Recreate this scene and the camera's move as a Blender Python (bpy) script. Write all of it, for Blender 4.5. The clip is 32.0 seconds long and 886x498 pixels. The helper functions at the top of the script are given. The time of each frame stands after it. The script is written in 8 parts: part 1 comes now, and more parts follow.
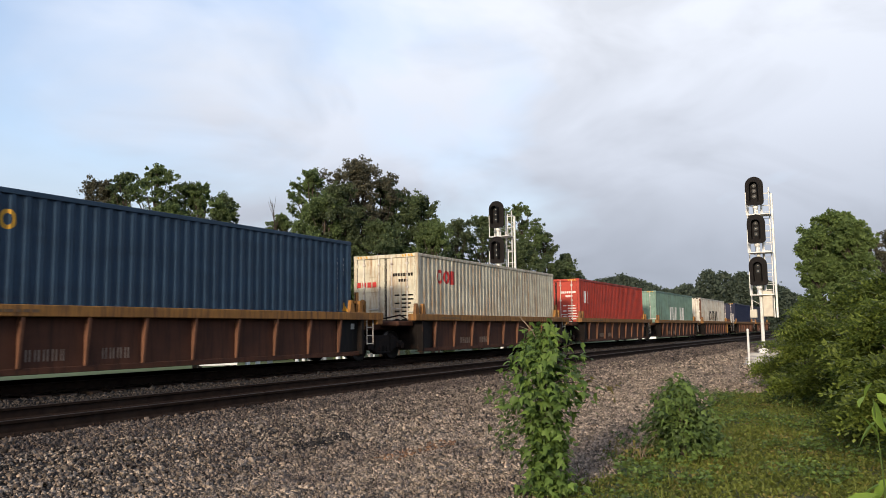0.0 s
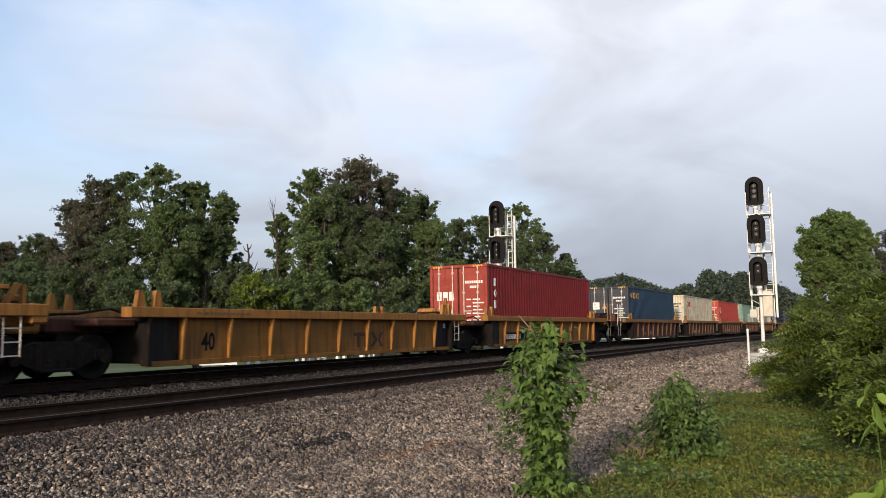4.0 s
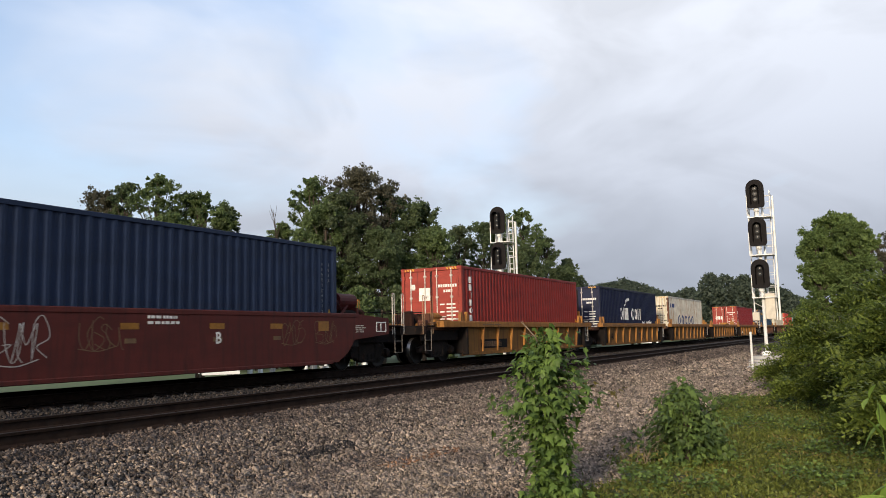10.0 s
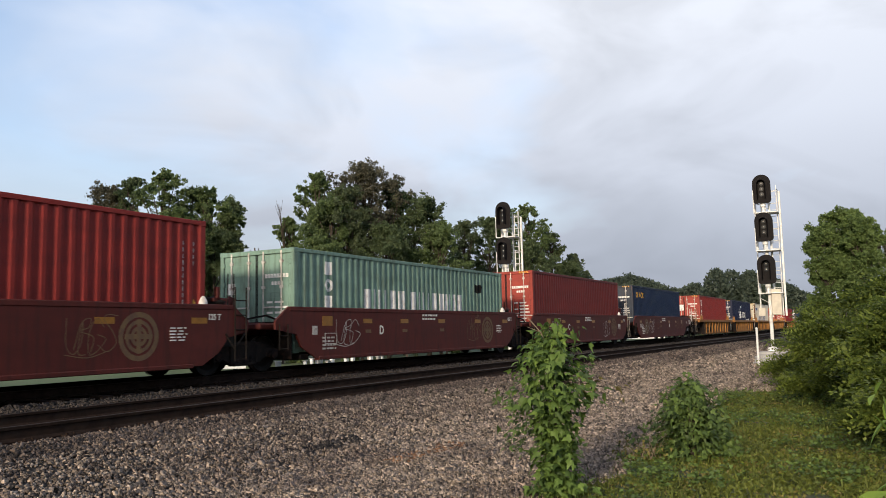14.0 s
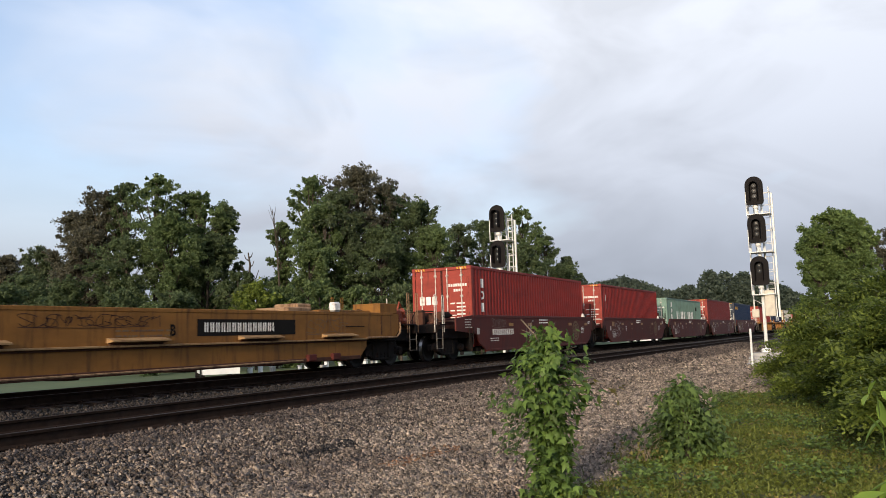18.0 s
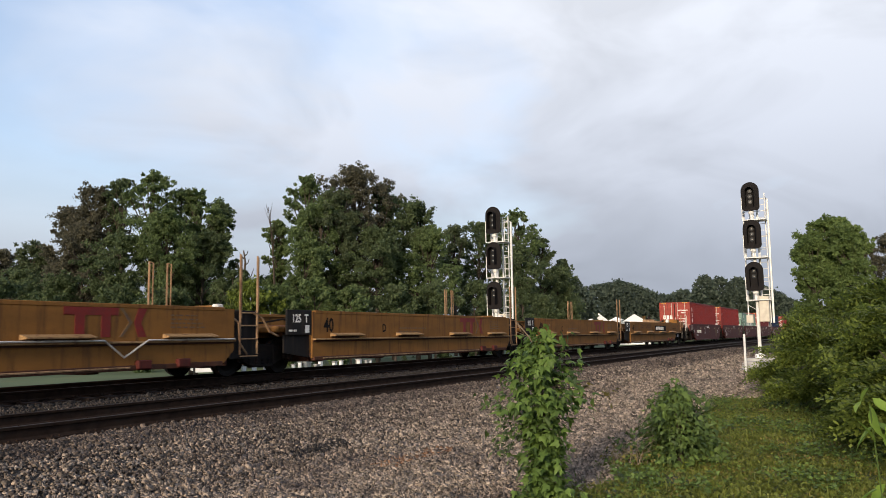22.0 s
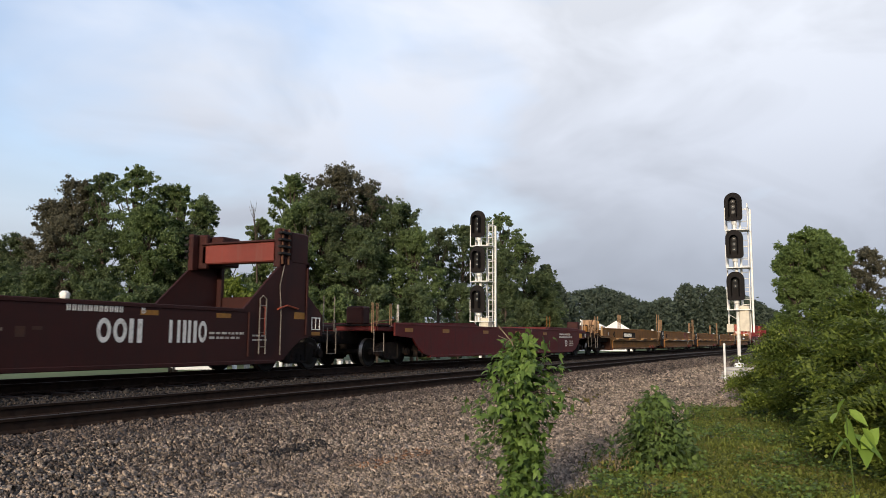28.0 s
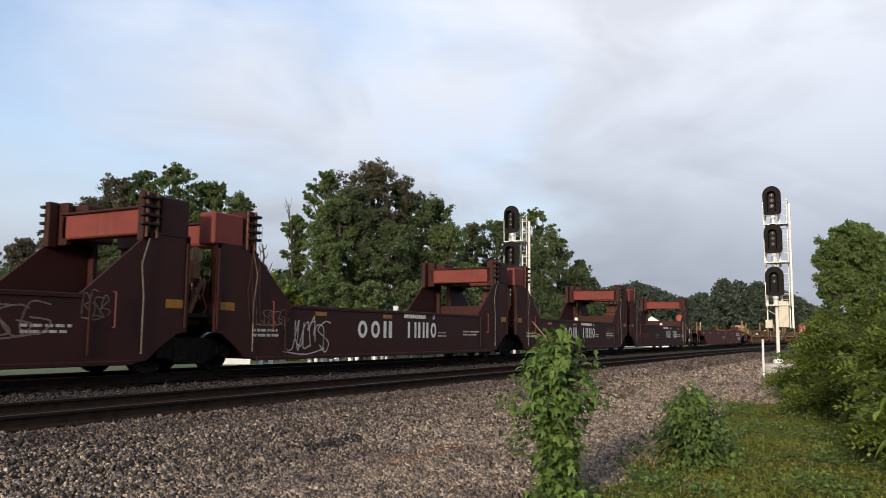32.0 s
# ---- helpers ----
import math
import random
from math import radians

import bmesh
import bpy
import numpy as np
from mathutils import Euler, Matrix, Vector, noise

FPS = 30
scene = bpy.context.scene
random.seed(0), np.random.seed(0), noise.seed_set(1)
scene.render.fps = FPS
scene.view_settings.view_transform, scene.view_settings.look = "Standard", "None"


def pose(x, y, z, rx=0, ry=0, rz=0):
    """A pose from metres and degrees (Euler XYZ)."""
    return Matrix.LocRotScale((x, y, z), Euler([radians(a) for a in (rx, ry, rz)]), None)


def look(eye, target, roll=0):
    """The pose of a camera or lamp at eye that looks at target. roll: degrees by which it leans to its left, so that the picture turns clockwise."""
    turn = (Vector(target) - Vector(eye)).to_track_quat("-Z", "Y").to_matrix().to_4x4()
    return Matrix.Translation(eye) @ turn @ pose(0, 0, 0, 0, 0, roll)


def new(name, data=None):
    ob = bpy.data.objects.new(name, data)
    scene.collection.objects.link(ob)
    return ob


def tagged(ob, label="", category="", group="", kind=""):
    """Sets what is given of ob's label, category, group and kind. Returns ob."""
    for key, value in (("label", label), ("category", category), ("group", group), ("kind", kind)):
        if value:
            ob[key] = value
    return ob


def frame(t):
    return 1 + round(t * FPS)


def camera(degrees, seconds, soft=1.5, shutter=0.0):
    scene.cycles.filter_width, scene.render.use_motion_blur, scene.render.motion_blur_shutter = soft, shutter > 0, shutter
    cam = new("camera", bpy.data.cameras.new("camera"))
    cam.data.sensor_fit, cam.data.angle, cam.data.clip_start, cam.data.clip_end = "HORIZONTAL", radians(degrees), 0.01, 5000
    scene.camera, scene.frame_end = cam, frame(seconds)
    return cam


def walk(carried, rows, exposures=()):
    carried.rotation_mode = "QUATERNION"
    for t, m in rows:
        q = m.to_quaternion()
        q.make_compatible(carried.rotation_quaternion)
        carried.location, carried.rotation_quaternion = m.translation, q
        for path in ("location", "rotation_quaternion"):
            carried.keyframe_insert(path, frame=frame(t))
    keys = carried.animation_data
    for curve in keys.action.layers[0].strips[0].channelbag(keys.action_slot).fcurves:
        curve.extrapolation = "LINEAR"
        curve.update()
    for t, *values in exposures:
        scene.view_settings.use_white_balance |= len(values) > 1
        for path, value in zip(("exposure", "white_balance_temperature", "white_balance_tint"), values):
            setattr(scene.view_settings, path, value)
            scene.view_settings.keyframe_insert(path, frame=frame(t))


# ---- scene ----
from mathutils.geometry import tessellate_polygon

# x runs along the track in the way the train goes, y across it, z = 0 is the top of the rails
EYE = Vector((0.0, 0.0, 0.85))
SPEED = 10.15
cam = camera(58.41, 32.0, soft=0.5, shutter=0.12)

# seconds, heading from +x towards +y, tilt, lean: a hand-held camera that stands still and turns
TURNS = (
    (0, 28.179, 5.834, -0.684), (0.5, 28.389, 5.834, -0.654), (1, 28.230, 5.680, -0.764), (1.5, 28.129, 5.699, -0.629),
    (2, 28.011, 5.841, -0.551), (2.5, 28.073, 5.854, -0.757), (3, 28.094, 5.899, -0.759), (3.5, 28.163, 5.852, -0.728),
    (5.5, 28.155, 5.848, -0.374), (6, 28.239, 5.978, -0.441), (6.5, 28.170, 5.998, -0.622), (7, 28.025, 5.959, -0.708),
    (7.5, 27.960, 5.851, -0.756), (8, 28.121, 5.850, -0.599), (8.5, 28.297, 5.905, -0.689), (9, 28.264, 5.896, -0.953),
    (9.5, 28.110, 6.066, -1.285), (10, 28.270, 6.301, -1.357), (10.5, 28.528, 6.504, -1.827), (11, 28.866, 6.473, -1.692),
    (11.5, 29.004, 6.205, -1.439), (12, 28.796, 5.958, -1.350), (12.5, 28.519, 5.824, -1.232), (13, 28.458, 5.761, -1.243),
    (13.5, 28.616, 5.766, -1.051), (14, 28.679, 5.948, -1.235), (14.5, 28.577, 6.039, -1.476), (16.5, 28.399, 5.915, -1.329),
    (17, 28.571, 6.000, -1.473), (17.5, 28.419, 6.131, -1.662), (18, 28.234, 6.195, -1.647), (18.5, 28.225, 6.209, -1.775),
    (19, 28.202, 6.282, -1.167), (19.5, 28.268, 6.118, -0.902), (20, 28.086, 5.893, -0.683), (20.5, 27.968, 6.122, -0.650),
    (21, 27.805, 6.067, -0.682), (21.5, 27.861, 6.142, -0.714), (22, 27.924, 6.250, -0.806), (22.5, 27.974, 6.621, -0.820),
    (23, 27.975, 6.682, -0.489), (23.5, 27.904, 6.603, 0.167), (24, 27.978, 6.416, 0.583), (24.5, 27.830, 6.216, 0.263),
    (25, 27.593, 6.323, 0.110), (25.5, 27.348, 6.638, 0.286), (27.5, 26.909, 6.346, 0.433), (28, 26.781, 6.435, 0.467),
    (28.5, 26.631, 6.438, 0.196), (29, 26.548, 6.502, 0.278), (29.5, 26.828, 6.533, 0.428), (30, 27.078, 6.418, 0.630),
    (30.5, 28.097, 6.192, 0.583), (31, 29.131, 6.108, 0.715), (31.5, 29.524, 5.865, 0.619), (32, 29.222, 6.098, 0.530),
)


def aim(heading, tilt, lean):
    a, e = radians(heading), radians(tilt)
    ahead = Vector((math.cos(a) * math.cos(e), math.sin(a) * math.cos(e), math.sin(e)))
    return look(EYE, EYE + ahead * 10, lean)


walk(cam, [(t, aim(a, e, r)) for t, a, e, r in TURNS],
     [(0.0, -0.03), (9.0, -0.04), (12.0, -0.08), (15.0, -0.06), (17.0, -0.02), (20.0, -0.04), (22.5, -0.08), (32.0, -0.08)])

# ---- world, sun ----
SUN_AZ, SUN_EL = 187.0, 15.0   # degrees: where the sun stands, from +x towards +y
world = bpy.data.worlds.new("sky")
scene.world = world
world.use_nodes = True
wn = world.node_tree.nodes
wl = world.node_tree.links
wn.clear()


def wnode(kind, **kw):
    n = wn.new(kind)
    for k, v in kw.items():
        if k in n.inputs:
            n.inputs[k].default_value = v
    return n


w_out = wn.new("ShaderNodeOutputWorld")
w_bg = wn.new("ShaderNodeBackground")
w_sky = wn.new("ShaderNodeTexSky")
w_sky.sky_type, w_sky.sun_disc = "NISHITA", False
w_sky.sun_elevation, w_sky.sun_rotation = radians(SUN_EL), radians(90 - SUN_AZ)
w_sky.air_density, w_sky.dust_density, w_sky.ozone_density = 1.0, 1.5, 1.0
w_tc = wn.new("ShaderNodeTexCoord")
w_map = wn.new("ShaderNodeMapping")
w_map.inputs["Scale"].default_value = (1.3, 2.0, 3.6)
w_map.inputs["Rotation"].default_value = (radians(12), radians(-10), radians(20))
w_map.inputs["Location"].default_value = (0.35, 0.1, 0.2)
w_n1 = wnode("ShaderNodeTexNoise", Scale=1.5, Detail=5.0, Roughness=0.5, Distortion=0.3)
w_r1 = wn.new("ShaderNodeValToRGB")
w_r1.color_ramp.elements[0].position, w_r1.color_ramp.elements[1].position = 0.30, 0.66
w_r1.color_ramp.elements[0].color, w_r1.color_ramp.elements[1].color = (0.12, 0.12, 0.12, 1), (1, 1, 1, 1)
w_xyz = wn.new("ShaderNodeSeparateXYZ")
w_r2 = wn.new("ShaderNodeValToRGB")      # grey mist low down, bright thin cloud above
els = w_r2.color_ramp.elements
els[0].position, els[0].color = 0.0, (3.7, 4.1, 4.9, 1)
els[1].position, els[1].color = 0.42, (9.0, 9.4, 10.3, 1)
e = els.new(0.10)
e.color = (5.0, 5.45, 6.4, 1)
e = els.new(0.24)
e.color = (7.3, 7.8, 8.9, 1)
w_low = wn.new("ShaderNodeMapRange")     # the blue gaps fade into the mist
w_low.inputs["From Min"].default_value, w_low.inputs["From Max"].default_value = 0.08, 0.30
w_low.inputs["To Min"].default_value, w_low.inputs["To Max"].default_value = 1.0, 0.0
w_bank = wn.new("ShaderNodeMapRange")    # the cloud thickens towards +x, open blue towards +y
w_bank.inputs["From Min"].default_value, w_bank.inputs["From Max"].default_value = 0.38, 0.85
w_bank.inputs["To Min"].default_value, w_bank.inputs["To Max"].default_value = -0.30, 0.27
w_add = wn.new("ShaderNodeMath")
w_max = wn.new("ShaderNodeMath")
w_max.operation = "MAXIMUM"
w_gain = wn.new("ShaderNodeMixRGB")
w_gain.blend_type = "MULTIPLY"
w_gain.inputs["Fac"].default_value = 1.0
w_gain.inputs["Color2"].default_value = (2.45, 2.4, 2.55, 1)
w_warm = wn.new("ShaderNodeMapRange")    # the cloud round the low sun is warm
w_warm.inputs["From Min"].default_value, w_warm.inputs["From Max"].default_value = 0.35, -0.35
w_glow = wn.new("ShaderNodeMixRGB")
w_glow.blend_type = "MULTIPLY"
w_glow.inputs["Color2"].default_value = (0.90, 0.74, 0.54, 1)
w_mix = wn.new("ShaderNodeMixRGB")
wl.new(w_tc.outputs["Generated"], w_map.inputs["Vector"])
wl.new(w_tc.outputs["Generated"], w_xyz.inputs["Vector"])
wl.new(w_map.outputs["Vector"], w_n1.inputs["Vector"])
wl.new(w_add.outputs["Value"], w_r1.inputs["Fac"])
wl.new(w_xyz.outputs["X"], w_bank.inputs["Value"])
wl.new(w_bank.outputs["Result"], w_add.inputs[0])
wl.new(w_n1.outputs["Fac"], w_add.inputs[1])
wl.new(w_xyz.outputs["Z"], w_r2.inputs["Fac"])
wl.new(w_xyz.outputs["Z"], w_low.inputs["Value"])
wl.new(w_r1.outputs["Color"], w_max.inputs[0])
wl.new(w_low.outputs["Result"], w_max.inputs[1])
wl.new(w_sky.outputs["Color"], w_gain.inputs["Color1"])
wl.new(w_max.outputs["Value"], w_mix.inputs["Fac"])
wl.new(w_gain.outputs["Color"], w_mix.inputs["Color1"])
wl.new(w_xyz.outputs["X"], w_warm.inputs["Value"])
wl.new(w_warm.outputs["Result"], w_glow.inputs["Fac"])
wl.new(w_r2.outputs["Color"], w_glow.inputs["Color1"])
w_n2 = wnode("ShaderNodeTexNoise", Scale=2.3, Detail=4.0, Roughness=0.5, Distortion=0.6)
w_shade = wn.new("ShaderNodeMapRange")   # thicker, greyer parts of the cloud
w_shade.inputs["From Min"].default_value, w_shade.inputs["From Max"].default_value = 0.36, 0.60
w_shade.inputs["To Min"].default_value, w_shade.inputs["To Max"].default_value = 0.86, 1.04
w_dim = wn.new("ShaderNodeVectorMath")
w_dim.operation = "SCALE"
wl.new(w_map.outputs["Vector"], w_n2.inputs["Vector"])
wl.new(w_n2.outputs["Fac"], w_shade.inputs["Value"])
wl.new(w_shade.outputs["Result"], w_dim.inputs["Scale"])
wl.new(w_glow.outputs["Color"], w_dim.inputs[0])
wl.new(w_dim.outputs["Vector"], w_mix.inputs["Color2"])
wl.new(w_mix.outputs["Color"], w_bg.inputs["Color"])
wl.new(w_bg.outputs["Background"], w_out.inputs["Surface"])
w_bg.inputs["Strength"].default_value = 0.105

sun_data = bpy.data.lights.new("sun", "SUN")
sun_data.energy, sun_data.angle, sun_data.color = 3.7, radians(5.0), (1.0, 0.85, 0.66)
sun = new("sun", sun_data)
_s = Vector((math.cos(radians(SUN_AZ)) * math.cos(radians(SUN_EL)), math.sin(radians(SUN_AZ)) * math.cos(radians(SUN_EL)), math.sin(radians(SUN_EL))))
sun.matrix_world = look(_s * 60, (0, 0, 0))
scene.view_settings.exposure = 0.0

# ---- materials ----


def material(name, base, base2=None, rough=0.6, metal=0.0, scale=4.0, stretch=(1, 1, 1), dirt=None, dirt_amount=0.0,
             dirt_scale=1.2, dirt_stretch=(1, 1, 1), bump=0.0, bump_scale=40.0, vary=0.0, island=False, spec=0.4):
    """A surface with a colour that wanders, stains on top and a fine relief."""
    m = bpy.data.materials.new(name)
    m.use_nodes = True
    nt = m.node_tree
    n, l = nt.nodes, nt.links
    bsdf = n["Principled BSDF"]
    bsdf.inputs["Roughness"].default_value, bsdf.inputs["Metallic"].default_value = rough, metal
    bsdf.inputs["Specular IOR Level"].default_value = spec
    tc = n.new("ShaderNodeTexCoord")

    def noise_at(sc, st, detail=5.0, rg=0.6):
        mp = n.new("ShaderNodeMapping")
        mp.inputs["Scale"].default_value = st
        l.new(tc.outputs["Object"], mp.inputs["Vector"])
        t = n.new("ShaderNodeTexNoise")
        t.inputs["Scale"].default_value, t.inputs["Detail"].default_value, t.inputs["Roughness"].default_value = sc, detail, rg
        l.new(mp.outputs["Vector"], t.inputs["Vector"])
        return t

    base2 = base2 or tuple(c * 0.75 for c in base)
    t1 = noise_at(scale, stretch)
    r1 = n.new("ShaderNodeValToRGB")
    r1.color_ramp.elements[0].color, r1.color_ramp.elements[1].color = (*base2, 1), (*base, 1)
    r1.color_ramp.elements[0].position, r1.color_ramp.elements[1].position = 0.32, 0.62
    l.new(t1.outputs["Fac"], r1.inputs["Fac"])
    colour = r1.outputs["Color"]
    if dirt:
        t2 = noise_at(dirt_scale, dirt_stretch, 6.0, 0.65)
        r2 = n.new("ShaderNodeValToRGB")
        r2.color_ramp.elements[0].position, r2.color_ramp.elements[1].position = 0.62 - 0.35 * dirt_amount, 0.78 - 0.2 * dirt_amount
        l.new(t2.outputs["Fac"], r2.inputs["Fac"])
        mx = n.new("ShaderNodeMixRGB")
        mx.inputs["Color2"].default_value = (*dirt, 1)
        l.new(r2.outputs["Color"], mx.inputs["Fac"])
        l.new(colour, mx.inputs["Color1"])
        colour = mx.outputs["Color"]
    if vary:
        if island:
            src = n.new("ShaderNodeNewGeometry").outputs["Random Per Island"]
        else:
            src = n.new("ShaderNodeObjectInfo").outputs["Random"]
        mr = n.new("ShaderNodeMapRange")
        mr.inputs["To Min"].default_value, mr.inputs["To Max"].default_value = 1 - vary, 1 + vary
        l.new(src, mr.inputs["Value"])
        hs = n.new("ShaderNodeHueSaturation")
        l.new(mr.outputs["Result"], hs.inputs["Value"])
        l.new(colour, hs.inputs["Color"])
        colour = hs.outputs["Color"]
    l.new(colour, bsdf.inputs["Base Color"])
    rr = n.new("ShaderNodeMapRange")
    rr.inputs["To Min"].default_value, rr.inputs["To Max"].default_value = max(0.05, rough - 0.1), min(1.0, rough + 0.12)
    l.new(t1.outputs["Fac"], rr.inputs["Value"])
    l.new(rr.outputs["Result"], bsdf.inputs["Roughness"])
    if bump:
        t3 = noise_at(bump_scale, (1, 1, 1), 4.0)
        b = n.new("ShaderNodeBump")
        b.inputs["Strength"].default_value, b.inputs["Distance"].default_value = bump, 0.02
        l.new(t3.outputs["Fac"], b.inputs["Height"])
        l.new(b.outputs["Normal"], bsdf.inputs["Normal"])
    return m


RUST = (0.13, 0.055, 0.03)
STREAK = (5.0, 5.0, 0.5)


def paint(name, base, amount=0.35, dirt=RUST, rough=0.5, vary=0.0):
    return material(name, base, tuple(c * 0.72 for c in base), rough + 0.05, 0.0, 0.9, (1, 1, 2.5), dirt, amount, 1.6, STREAK, 0.12, 30.0, vary, spec=0.25)


